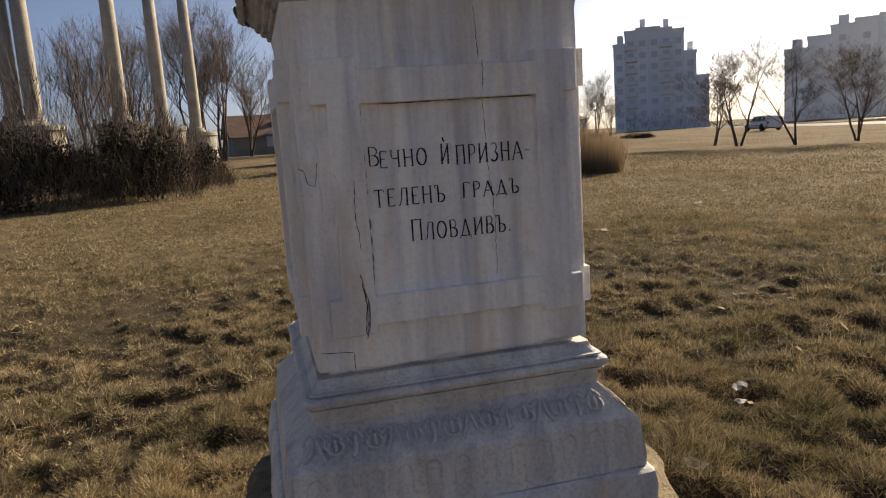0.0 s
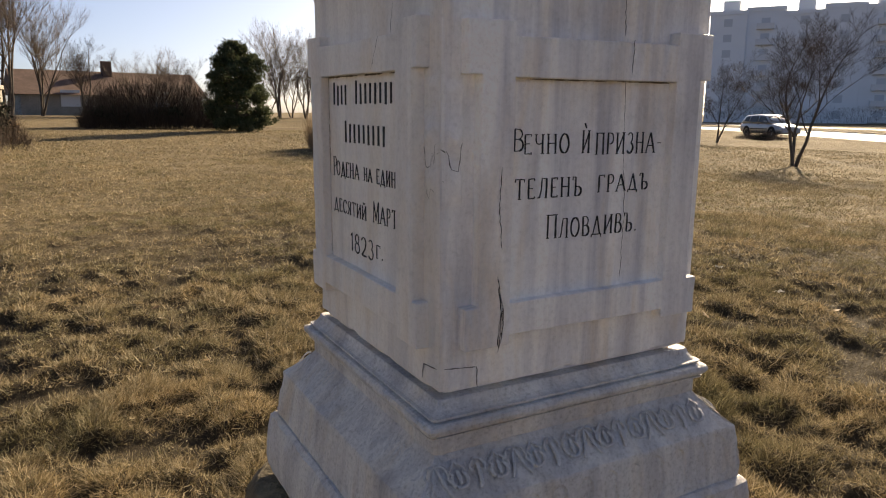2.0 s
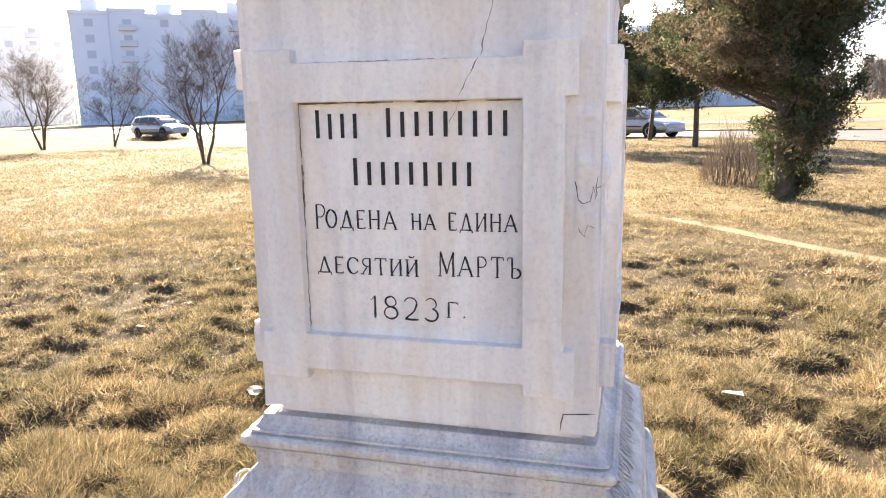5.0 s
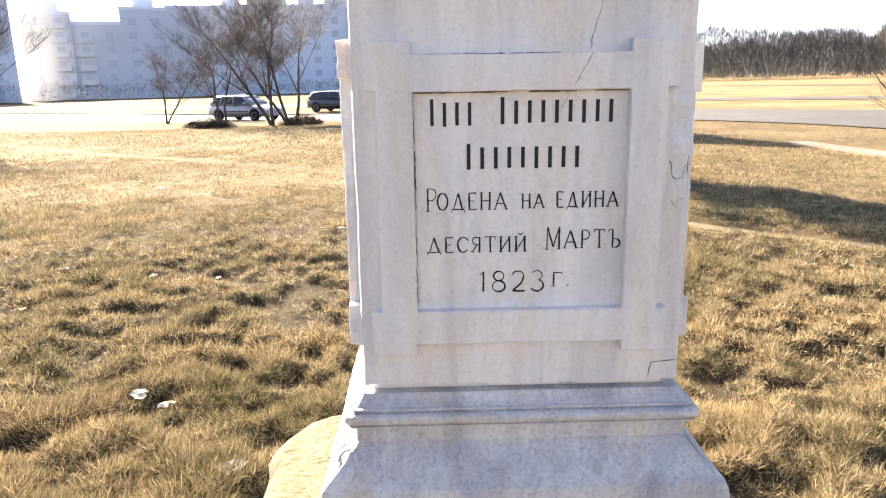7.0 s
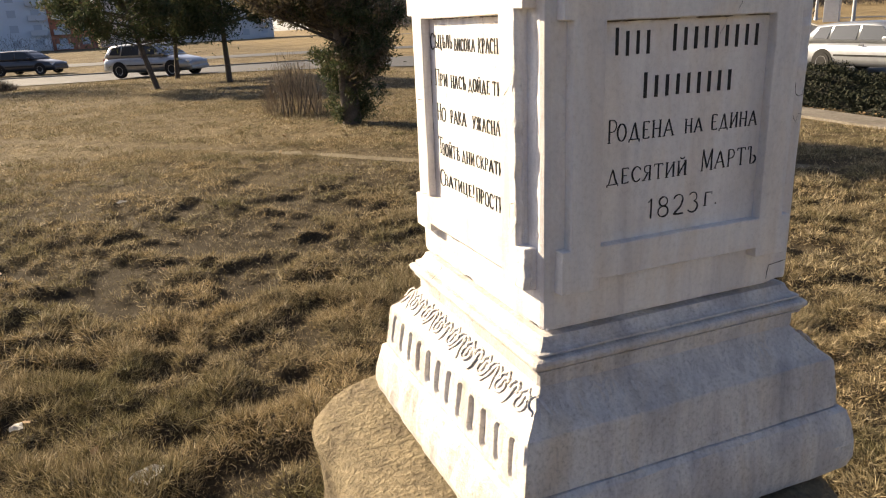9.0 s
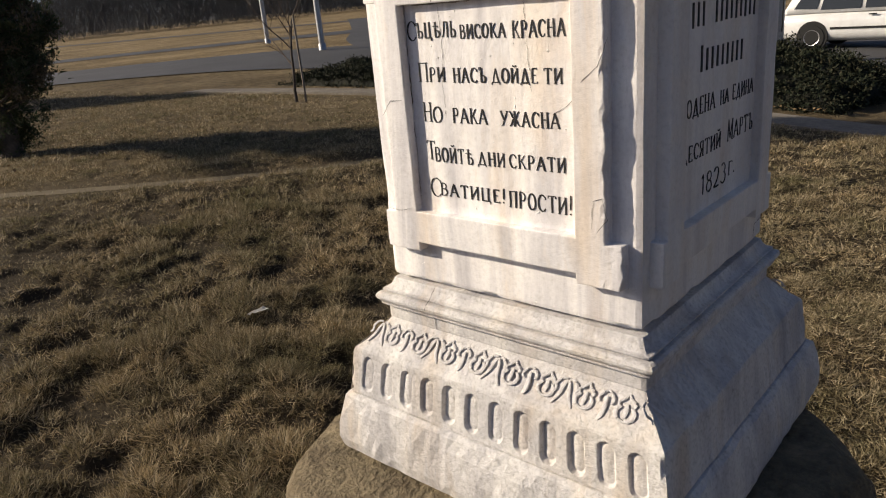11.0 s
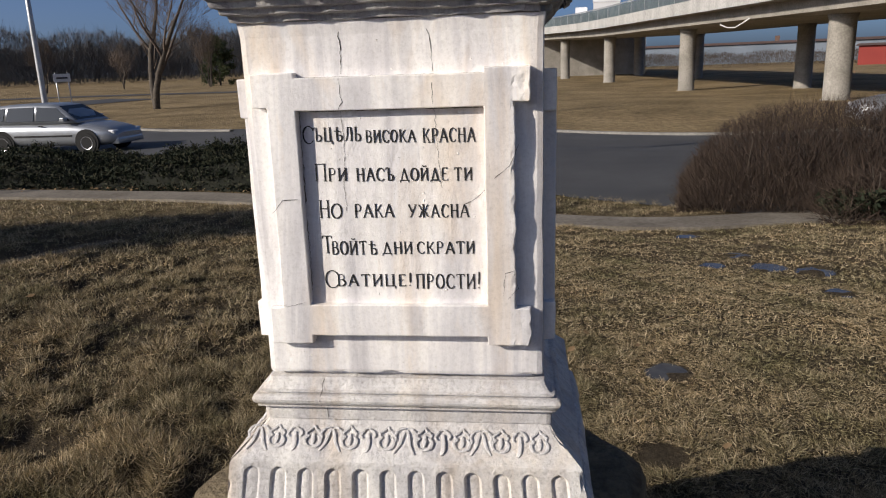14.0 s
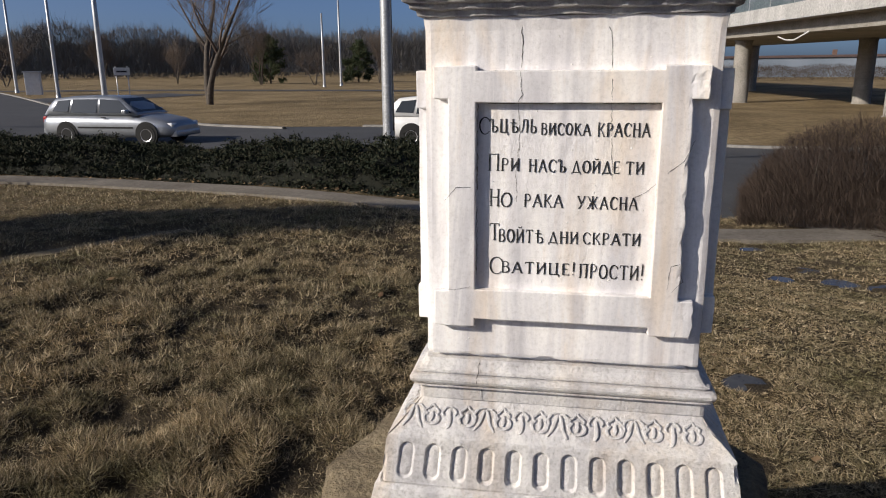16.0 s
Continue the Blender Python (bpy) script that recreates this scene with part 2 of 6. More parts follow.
def box(bm, x0, y0, z0, x1, y1, z1, bevel=0.0):
    r = bmesh.ops.create_cube(bm, size=1.0, matrix=Matrix.Translation(((x0 + x1) / 2, (y0 + y1) / 2, (z0 + z1) / 2)) @ Matrix.Diagonal((x1 - x0, y1 - y0, z1 - z0, 1)))
    if bevel:
        es = {e for v in r["verts"] for e in v.link_edges}
        bmesh.ops.bevel(bm, geom=list(es), offset=bevel, segments=2, affect="EDGES", profile=0.6)
    return bm


class Tubes:
    """Collects tapered tubes into one mesh."""

    def __init__(self):
        self.v, self.f = [], []

    def line(self, pts, radii, n=5):
        start = None
        for i, (p, r) in enumerate(zip(pts, radii)):
            p = Vector(p)
            a = Vector(pts[max(0, i - 1)])
            b = Vector(pts[min(len(pts) - 1, i + 1)])
            d = (b - a).normalized() if (b - a).length > 1e-9 else Vector((0, 0, 1))
            s = d.orthogonal().normalized()
            u = d.cross(s)
            base = len(self.v)
            for k in range(n):
                ang = 2 * math.pi * k / n
                self.v.append(p + (s * math.cos(ang) + u * math.sin(ang)) * r)
            if start is not None:
                for k in range(n):
                    self.f.append((start + k, start + (k + 1) % n, base + (k + 1) % n, base + k))
            start = base
        self.f.append(tuple(range(start, start + n)))

    def mesh(self, name, mat, smooth=True):
        return to_mesh(name, self.v, self.f, mat, smooth)


# ---- terrain ----
KNOTS = [
    (0, 0, 0.12), (1.4, 1.6, 0.14), (1, 2.6, 0.07), (2.6, 4.4, -0.08), (-2.7, 0.5, 0.12), (-4.3, -1.3, 0.19), (-2.3, -3.1, 0.17), (-3.5, -6.2, 0.25), (2.5, 0, -0.05),
    (2.2, 7.2, -0.28), (-7.5, 10, -0.18), (-13.7, 19, -0.55), (-25, 40, -0.55), (4, 20, -0.72), (1.7, 9.6, -0.4), (12, 48, -0.76), (-32, 92, -0.5), (-55, 62, -0.15),
    (-10.5, 2.4, 0.06), (-25, 0, 0.0), (-34, -8, -0.2), (-41, -8, -0.38), (-22, -26, 0.11), (-17, -11.5, -0.02), (-46, -56, 0.15), (-20, -66, 1.0), (-8.5, -16.5, 0.3), (-7, -31, 0.68),
    (2, -37, 0.82), (4, -17, 0.5), (0, -60, 1.2), (25, 0, -0.3), (-28, 17, -0.1), (8, 75, -0.65),
]
KN = np.array(KNOTS)


def land(x, y):
    """Height of the ground at x, y (arrays or numbers)."""
    x, y = np.asarray(x, float), np.asarray(y, float)
    d2 = (x[..., None] - KN[:, 0]) ** 2 + (y[..., None] - KN[:, 1]) ** 2
    w = 1.0 / (d2 + 1.2 + 0.02 * (KN[:, 0] ** 2 + KN[:, 1] ** 2)) ** 1.7
    z = (w * KN[:, 2]).sum(-1) / w.sum(-1)
    fade = np.clip((np.hypot(x, y) - 70) / 120, 0, 1)
    return z * (1 - fade)


def grid_noise(x, y, step, seed):
    """Smooth noise on a plan lattice of that step, 0 to 1, for arrays."""
    fx, fy = np.asarray(x, float) / step + seed * 7.31, np.asarray(y, float) / step + seed * 3.77
    ix, iy = np.floor(fx), np.floor(fy)
    tx, ty = fx - ix, fy - iy
    tx, ty = tx * tx * (3 - 2 * tx), ty * ty * (3 - 2 * ty)

    def corner(a, b):
        q = np.sin(a * 127.1 + b * 311.7 + seed * 74.7) * 43758.5453
        return q - np.floor(q)

    low = corner(ix, iy) * (1 - tx) + corner(ix + 1, iy) * tx
    high = corner(ix, iy + 1) * (1 - tx) + corner(ix + 1, iy + 1) * tx
    return low * (1 - ty) + high * ty


def trodden(x, y):
    """1 where feet have flattened the lawn, beside the puddles."""
    return np.clip(1.25 - np.hypot((x - 1.9) / 2.6, (y - 3.2) / 3.6), 0, 1) ** 0.5


TRAIL_LINE = [(-24, -16), (-16, -7), (-11.5, -2), (-8.3, 0.7), (-6.4, 2.0), (-5, 3.4), (-4, 5.5)]


def off_trail(x, y):
    """0 on the trodden path, 1 beside it."""
    best = np.full(np.shape(x), 9.0)
    for (ax, ay), (bx, by) in zip(TRAIL_LINE, TRAIL_LINE[1:]):
        ux, uy = bx - ax, by - ay
        t = np.clip(((x - ax) * ux + (y - ay) * uy) / (ux * ux + uy * uy), 0, 1)
        best = np.minimum(best, np.hypot(x - ax - t * ux, y - ay - t * uy))
    return np.clip((best - 0.1) / 0.3, 0, 1)


def tufts(x, y):
    """Uneven clumps of the lawn, 0 to 1."""
    wx, wy = x + 0.10 * grid_noise(x, y, 0.3, 5), y + 0.10 * grid_noise(x, y, 0.3, 6)
    f = 0.52 * grid_noise(wx, wy, 0.135, 1) + 0.24 * grid_noise(wx, wy, 0.062, 2) + 0.32 * grid_noise(x, y, 0.45, 3) + 0.30 * grid_noise(x, y, 1.9, 4)
    return np.clip((f - 0.47) / 0.46, 0, 1) * (1 - 0.72 * trodden(x, y)) * off_trail(x, y)


def mounds(x, y):
    """Height that the clumps add to the ground round the monument."""
    r = np.hypot(x, y)
    return 0.066 * tufts(x, y) * np.clip((12 - r) / 6, 0, 1) * np.clip((r - 0.45) / 0.3, 0, 1)


def build_ground():
    radii = [0.0] + [0.25 + 0.03 * i for i in range(180)]
    while radii[-1] < 3200:
        radii.append(radii[-1] * 1.035 + 0.01)
    n = 640
    a = np.linspace(0, 2 * np.pi, n, endpoint=False)
    R, Aa = np.meshgrid(radii[1:], a, indexing="ij")
    x, y = R * np.sin(Aa), R * np.cos(Aa)
    z = land(x, y) + mounds(x, y) - 0.02 * np.clip((12 - R) / 6, 0, 1)
    verts = np.concatenate([[[0, 0, float(land(0, 0))]], np.stack([x, y, z], -1).reshape(-1, 3)])
    m = len(radii) - 1
    i, k = np.meshgrid(np.arange(m - 1), np.arange(n), indexing="ij")
    q = np.stack([1 + i * n + k, 1 + (i + 1) * n + k, 1 + (i + 1) * n + (k + 1) % n, 1 + i * n + (k + 1) % n], -1).reshape(-1, 4)
    tri = [(0, 1 + k, 1 + (k + 1) % n) for k in range(n)]
    me = bpy.data.meshes.new("ground")
    me.from_pydata(verts.tolist(), [], [tuple(t) for t in q.tolist()] + tri)
    me.polygons.foreach_set("use_smooth", [True] * len(me.polygons))
    me.materials.append(LAWN)
    me.validate()
    bm = bmesh.new()
    bm.from_mesh(me)
    bmesh.ops.recalc_face_normals(bm, faces=bm.faces)
    if bm.faces[len(bm.faces) // 2].normal.z < 0:
        bmesh.ops.reverse_faces(bm, faces=bm.faces)
    bm.to_mesh(me)
    bm.free()
    tagged(link("ground", me), "dry winter lawn of straw-coloured cropped grass with bare patches", "ground", kind="structure")


build_ground()


def spline(pts, step=0.8):
    """A smooth line through plan points, as evenly dense points."""
    out = []
    P = [Vector(p) for p in pts]
    P = [P[0] * 2 - P[1]] + P + [P[-1] * 2 - P[-2]]
    for i in range(1, len(P) - 2):
        a, b, c, d = P[i - 1:i + 3]
        k = max(2, int((c - b).length / step))
        for j in range(k):
            t = j / k
            out.append(0.5 * ((2 * b) + (c - a) * t + (2 * a - 5 * b + 4 * c - d) * t * t + (3 * b - a - 3 * c + d) * t ** 3))
    out.append(P[-2])
    return out


def strip(name, pts, left, right, lift, mat, label, category, thick=0.0, cross=6, step=0.8):
    """A band along a plan line between two side offsets, laid on the ground; with thick it has upright sides."""
    line = spline(pts, step)
    verts, faces = [], []
    offs = [left + (right - left) * k / cross for k in range(cross + 1)]
    if thick:
        offs = [left] + offs + [right]
    w = len(offs)
    for i, p in enumerate(line):
        d = (line[min(i + 1, len(line) - 1)] - line[max(i - 1, 0)]).normalized()
        nrm = Vector((-d.y, d.x))
        for k, o in enumerate(offs):
            q = p + nrm * o
            z = float(land(q.x, q.y)) + lift
            if thick and k in (0, w - 1):
                z -= thick
            verts.append((q.x, q.y, z))
        if i:
            for k in range(w - 1):
                faces.append(((i - 1) * w + k, (i - 1) * w + k + 1, i * w + k + 1, i * w + k))
    me = to_mesh(name, verts, faces, mat)
    bm = bmesh.new()
    bm.from_mesh(me)
    bmesh.ops.recalc_face_normals(bm, faces=bm.faces)
    if sum(f.normal.z for f in bm.faces) < 0:
        bmesh.ops.reverse_faces(bm, faces=bm.faces)
    bm.to_mesh(me)
    bm.free()
    return tagged(link(name, me), label, category, kind="structure")


# the road that bends round the lawn, its kerbs and the footpath on the near side
ROAD = [(60, 12), (30, 13.5), (14, 14.8), (5, 16), (-3, 19), (-12, 20), (-22, 18.5), (-33, 9), (-41, -5), (-48, -24), (-57, -48), (-72, -90), (-110, -160)]
strip("road", ROAD, -4.6, 4.6, 0.03, ASPHALT, "grey asphalt road bending round the lawn", "road", cross=8)
strip("side_road", [(1.0, 16.5), (3.3, 12.6), (7.5, 9.6), (14, 8.0), (30, 6)], -4.2, 2.4, 0.035, ASPHALT, "asphalt junction beside the lawn", "road", cross=6)
BRANCH = [(-6, 18.6), (-12, 19.6), (-18, 22.2), (-27.5, 29.5), (-44, 45), (-72, 70)]
strip("branch_road", BRANCH, -4.4, 4.0, 0.036, ASPHALT, "asphalt branch road curving away into the field", "road", cross=6)
strip("kerb_outer", ROAD[:5] + [(-8, 19.7)], -4.8, -4.6, 0.10, KERB, "pale concrete kerb along the far side of the road", "kerb", 0.2, 1)
strip("kerb_branch", BRANCH[1:], -4.6, -4.4, 0.10, KERB, "pale concrete kerb along the branch road", "kerb", 0.2, 1)
strip("kerb_west", ROAD[7:], -4.8, -4.6, 0.10, KERB, "pale concrete kerb along the road past the pines", "kerb", 0.2, 1)
strip("second_road", [(-34, 60), (-44, 34), (-58, 6), (-64, -14), (-70, -34), (-84, -70), (-120, -130)], -3, 3, 0.03, ASPHALT, "farther asphalt carriageway beyond a grass strip", "road", cross=6, step=2)
strip("far_road", [(-120, 40), (-60, 62), (-30, 72), (0, 70)], -2.5, 2.5, 0.03, ASPHALT, "narrow asphalt road across the far field", "road", cross=6, step=2)
FOOTPATH = [(-16, 8.6), (-9.5, 9.3), (-6, 8.9), (-3, 8.1), (-0.5, 7.4), (1.5, 6.9), (3.2, 7.1), (6, 7.4), (12, 7.6)]
strip("footpath", FOOTPATH, -0.35, 0.35, 0.04, PAVING, "narrow dirty concrete footpath edging the lawn", "pavement", 0.06, 2, 0.5)
TRAIL = speckled("trodden_earth", (0.12, 0.095, 0.058), (0.20, 0.16, 0.10), 3, 0.95, 25, bump_s=0.6)
strip("trodden_path", TRAIL_LINE, -0.1, 0.13, -0.011, TRAIL, "faint trodden earth path across the lawn", "path", 0.02, 2, 0.4)


# ---- the monument ----
BASE_Z = 1.1045
HALF = 0.243  # plane of the lettered panels
BODY = 0.2385  # plane of the shaft round them
LEAN = pose(0, 0, BASE_Z, -0.639, 0.226, 0)
monument = thing("monument", "weathered white marble pedestal with carved frames and black painted lettering", "monument", LEAN)
SIDES = {"c": (0, 0), "b": (90, 1), "a": (180, 2), "d": (270, 3)}


def side_pose(turn):
    """Face coordinates: x to the right, y up, z out of the face."""
    return Matrix.Rotation(radians(turn), 4, "Z") @ Matrix(((1, 0, 0, 0), (0, 0, -1, 0), (0, 1, 0, 0), (0, 0, 0, 1)))


def square_loft(profile, per_side=36, corner=0.006, worn=0.0015, seed=0, caps=True):
    """A square body through rings of half-width and height, with slightly worn edges."""
    verts, faces = [], []
    n = per_side * 4
    for hw, z in profile:
        for s in range(4):
            ca, sa = round(math.cos(s * math.pi / 2)), round(math.sin(s * math.pi / 2))
            for k in range(per_side):
                t = -1 + 2 * k / per_side
                u, w = hw * t, -hw
                e = max(0.0, abs(t) * hw - (hw - corner))
                if k == 0:
                    u, w = -hw + corner * 0.35, -hw + corner * 0.35
                q = Vector((u, w, z))
                x, y = q.x * ca - q.y * sa, q.x * sa + q.y * ca
                chip = noise.noise(Vector((x * 14 + seed, y * 14, z * 14))) * worn + noise.noise(Vector((x * 55 + seed, y * 55, z * 55))) * worn * 0.7
                big = max(0, noise.noise(Vector((x * 9, y * 9 + seed, z * 9))) - 0.25) * worn * (6 if k in (0, 1, per_side - 1) else 1.2)
                f = 1 + (chip - big) / hw
                verts.append((x * f, y * f, z + chip * 0.5))
    rings = len(profile)
    for i in range(rings - 1):
        for k in range(n):
            faces.append((i * n + k, i * n + (k + 1) % n, (i + 1) * n + (k + 1) % n, (i + 1) * n + k))
    if caps:
        faces.append(tuple(range(n - 1, -1, -1)))
        faces.append(tuple(range((rings - 1) * n, rings * n)))
    return verts, faces


def loft_part(name, profile, mat, label="", worn=0.0015, seed=0, per_side=36):
    v, f = square_loft(profile, per_side, 0.006, worn, seed)
    return link(name, to_mesh(name, v, f, mat), monument, label)


shaft = loft_part("shaft", [(BODY - 0.018, -0.001), (BODY - 0.018, 0.0060), (BODY - 0.0015, 0.0080), (BODY, 0.014)] + [(BODY, 0.03 * i) for i in range(1, 20)] + [(BODY + 0.003, 0.592)], MARBLE, "veined white marble shaft with stains and cracks", 0.0005, 3, 44)
for v in shaft.data.vertices:
    if 0.005 < v.co.z < 0.010 and max(abs(v.co.x), abs(v.co.y)) > BODY - 0.004:
        v.co.z += max(0.0, noise.noise(Vector((v.co.x * 21, v.co.y * 21, 4))) - 0.02) * 0.014
# the +x face has a plainer marble: fewer streaks, slightly lower tone
shaft.data.materials.append(MARBLE_PLAIN)
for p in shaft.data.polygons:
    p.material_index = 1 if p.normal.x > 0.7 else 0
# fascia, fillet, torus, fillet and cavetto, from below
loft_part("base_moulding", [(0.226, -0.0755), (0.2515, -0.0745), (0.2515, -0.0520), (0.2465, -0.0510), (0.2465, -0.0490), (0.2605, -0.0485), (0.2608, -0.0455), (0.2570, -0.0448), (0.2570, -0.0435), (0.2630, -0.0425), (0.2668, -0.0375), (0.2675, -0.0330), (0.2655, -0.0285), (0.2610, -0.0262), (0.2530, -0.0255), (0.2530, -0.0232), (0.2570, -0.0225), (0.2570, -0.0200), (0.2515, -0.0188), (0.2465, -0.0145), (0.2425, -0.0085), (0.2405, -0.0025), (0.2395, -0.0010), (0.205, -0.0008)], MARBLE_BASE, "moulded marble course with a chipped corner", 0.0009, 11, 56)
loft_part("cornice", [(0.23, 0.592), (0.247, 0.593), (0.249, 0.602), (0.258, 0.604), (0.26, 0.612), (0.268, 0.614), (0.271, 0.623), (0.276, 0.626), (0.279, 0.634), (0.283, 0.64), (0.287, 0.655), (0.289, 0.68), (0.296, 0.70), (0.318, 0.703), (0.322, 0.73), (0.335, 0.735), (0.338, 0.775), (0.30, 0.785)], MARBLE_CORNICE, "blackened marble cornice with stepped fillets", 0.0048, 23, 72)


def egg_mesh():
    """One egg in its rim, seen from the front, tip down."""
    bm = bmesh.new()
    bmesh.ops.create_uvsphere(bm, u_segments=10, v_segments=7, radius=1.0, matrix=Matrix.Diagonal((0.021, 0.027, 0.019, 1)))
    prev = None
    for i in range(13):
        a = math.pi + math.pi * i / 12
        c, s = math.cos(a), math.sin(a)
        ring = []
        for rr, zz in ((0.027, 0.004), (0.029, 0.016), (0.036, 0.016), (0.040, 0.002)):
            ring.append(bm.verts.new((c * rr, s * rr * 1.12 + 0.004, zz)))
        if prev:
            for k in range(3):
                bm.faces.new((prev[k], prev[k + 1], ring[k + 1], ring[k]))
        prev = ring
    bmesh.ops.recalc_face_normals(bm, faces=bm.faces)
    me = bpy.data.meshes.new("egg_ornament")
    bm.to_mesh(me)
    bm.free()
    me.polygons.foreach_set("use_smooth", [True] * len(me.polygons))
    me.materials.append(MARBLE_CORNICE)
    return me


EGG = egg_mesh()
for turn, _k in SIDES.values():
    for i in range(8):
        u = -0.273 + i * 0.078
        m = side_pose(turn) @ Matrix.Translation((u, 0.672, 0.281)) @ Matrix.Rotation(radians(-14), 4, "X") @ Matrix.Rotation(radians(random.uniform(-4, 4)), 4, "Z")
        link("egg_ornament", EGG, monument, "", m)


def groove(u, v, half_w, lo, hi):
    """Depth of one round-ended flute, 0 to 1."""
    c = min(max(v, lo + half_w), hi - half_w)
    d = math.hypot(u, v - c) / half_w
    if d >= 1:
        return 0.0
    wall = min(1.0, (1 - d) / 0.3)
    return wall * wall * (3 - 2 * wall) * (0.55 + 0.45 * d * d)


def fluted_block():
    """The carved course: a sloping band over an upright band cut with flutes; each side worn on its own."""
    verts, faces = [], []
    prof = [(0.2475, -0.0745)] + [(0.2475 + 0.0525 * (i / 6) ** 1.15, -0.0755 - 0.054 * i / 6) for i in range(1, 7)]
    rows = [-0.1335 - 0.0021 * i for i in range(41)]
    prof += [(0.3015 + 0.011 * (i / 40), z) for i, z in enumerate(rows)]
    depth = {"c": 0.0115, "b": 0.0025, "a": 0.0055, "d": 0.009}
    nu = 380
    for key, (turn, _k) in SIDES.items():
        m = Matrix.Rotation(radians(turn), 3, "Z")
        base = len(verts)
        for hw, z in prof:
            for k in range(nu + 1):
                t = -1 + 2 * k / nu
                u = t * hw
                cell = (t * 6.35) % 1.0 - 0.5
                g = groove(cell * 0.049, z, 0.0150, -0.210, -0.1405) if abs(t) < 0.96 and z < -0.132 else 0
                wear = 0.75 + 0.5 * noise.noise(Vector((u * 8, z * 8, turn)))
                rough = noise.noise(Vector((u * 40, z * 40, turn))) * 0.0012 + noise.noise(Vector((u * 11, z * 11, turn + 9))) * 0.0016
                edge = max(0, abs(t) - 0.975) / 0.025
                chip = max(0, noise.noise(Vector((z * 30, turn, t * 2))) + 0.1) * 0.010 * edge
                d = hw - g * depth[key] * wear + rough * (1 - edge) - chip
                uu = u - math.copysign(chip, t) * (1 if edge else 0)
                q = m @ Vector((uu, -d, z))
                verts.append(q)
        w = nu + 1
        for i in range(len(prof) - 1):
            for k in range(nu):
                a = base + i * w + k
                faces.append((a, a + w, a + w + 1, a + 1))
    me = to_mesh("carved_course", verts, faces, MARBLE_BASE)
    bm = bmesh.new()
    bm.from_mesh(me)
    bmesh.ops.remove_doubles(bm, verts=bm.verts, dist=0.0005)
    lo = [v for v in bm.verts if v.is_boundary]
    bmesh.ops.holes_fill(bm, edges=[e for e in bm.edges if e.is_boundary])
    bmesh.ops.recalc_face_normals(bm, faces=bm.faces)
    bm.to_mesh(me)
    bm.free()
    return link("carved_course", me, monument, "grainy marble course cut with upright flutes")


fluted_block()
loft_part("lower_slab", [(0.27, -0.2175), (0.316, -0.219), (0.324, -0.226), (0.331, -0.25), (0.336, -0.285), (0.337, -0.315), (0.333, -0.335), (0.28, -0.337)][::-1], MARBLE_BASE, "plain marble slab at the foot of the pedestal", 0.004, 31, 40)


def ribbon(t, pts, w, k=5):
    """A smooth carved stroke through a few points, thin at both ends."""
    P = [Vector((*p, 0)) for p in pts]
    P = [P[0] * 2 - P[1]] + P + [P[-1] * 2 - P[-2]]
    line = []
    for i in range(1, len(P) - 2):
        a, b, c, d = P[i - 1:i + 3]
        for j in range(k):
            f = j / k
            line.append(0.5 * ((2 * b) + (c - a) * f + (2 * a - 5 * b + 4 * c - d) * f * f + (3 * b - a - 3 * c + d) * f ** 3))
    line.append(P[-2])
    n = len(line) - 1
    t.line([tuple(p) for p in line], [w * (0.35 + 0.65 * math.sin(math.pi * (0.12 + 0.76 * i / n))) for i in range(n + 1)], 6)


def scroll_mesh(kind):
    """Low relief of one carved motif: a split leaf, a cup under a pointed arch, or a hanging leaf."""
    t = Tubes()
    for s in (-1, 1):
        if kind == "split":
            ribbon(t, [(s * 0.001, 0.018), (s * 0.005, 0.008), (s * 0.009, -0.008), (s * 0.018, -0.024)], 0.0032)
            ribbon(t, [(s * 0.002, 0.021), (s * 0.012, 0.019), (s * 0.0185, 0.009), (s * 0.0165, 0.0), (s * 0.021, -0.006)], 0.0027)
        elif kind == "cup":
            ribbon(t, [(0, 0.024), (s * 0.005, 0.016), (s * 0.012, 0.011), (s * 0.0105, 0.004)], 0.0026)
            ribbon(t, [(s * 0.0075, 0.005), (s * 0.0135, -0.003), (s * 0.0105, -0.013), (0, -0.0175)], 0.0034)
        else:
            ribbon(t, [(0, 0.021), (s * 0.007, 0.017), (s * 0.0125, 0.008), (s * 0.0095, 0.002)], 0.0026)
    if kind == "cup":
        ribbon(t, [(0, 0.009), (0.001, 0.0), (0, -0.011)], 0.004)
    elif kind == "drop":
        ribbon(t, [(0, 0.012), (0.001, -0.004), (0.0, -0.016), (-0.004, -0.024)], 0.0044)
    return t.mesh("carved_scroll", MARBLE_BASE)


SCROLLS = {k: scroll_mesh(k) for k in ("split", "cup", "drop")}
for key, (turn, _k) in SIDES.items():
    sink = {"c": -0.0032, "b": -0.0075, "a": -0.0020, "d": -0.0016}[key]
    for i in range(16):
        u = -0.257 + i * 0.0325
        if abs(u) > 0.262:
            continue
        kind = ("split", "cup", "drop", "cup")[i % 4]
        m = side_pose(turn) @ Matrix.Translation((u, -0.1005, 0.2755 + sink)) @ Matrix.Rotation(radians(-44), 4, "X") @ Matrix.Rotation(radians(random.uniform(-4, 4)), 4, "Z") @ Matrix.Diagonal((random.uniform(0.92, 1.04), random.uniform(0.92, 1.0), 0.33 if key == "c" else 0.45, 1))
        link("carved_scroll", SCROLLS[kind], monument, "", m)


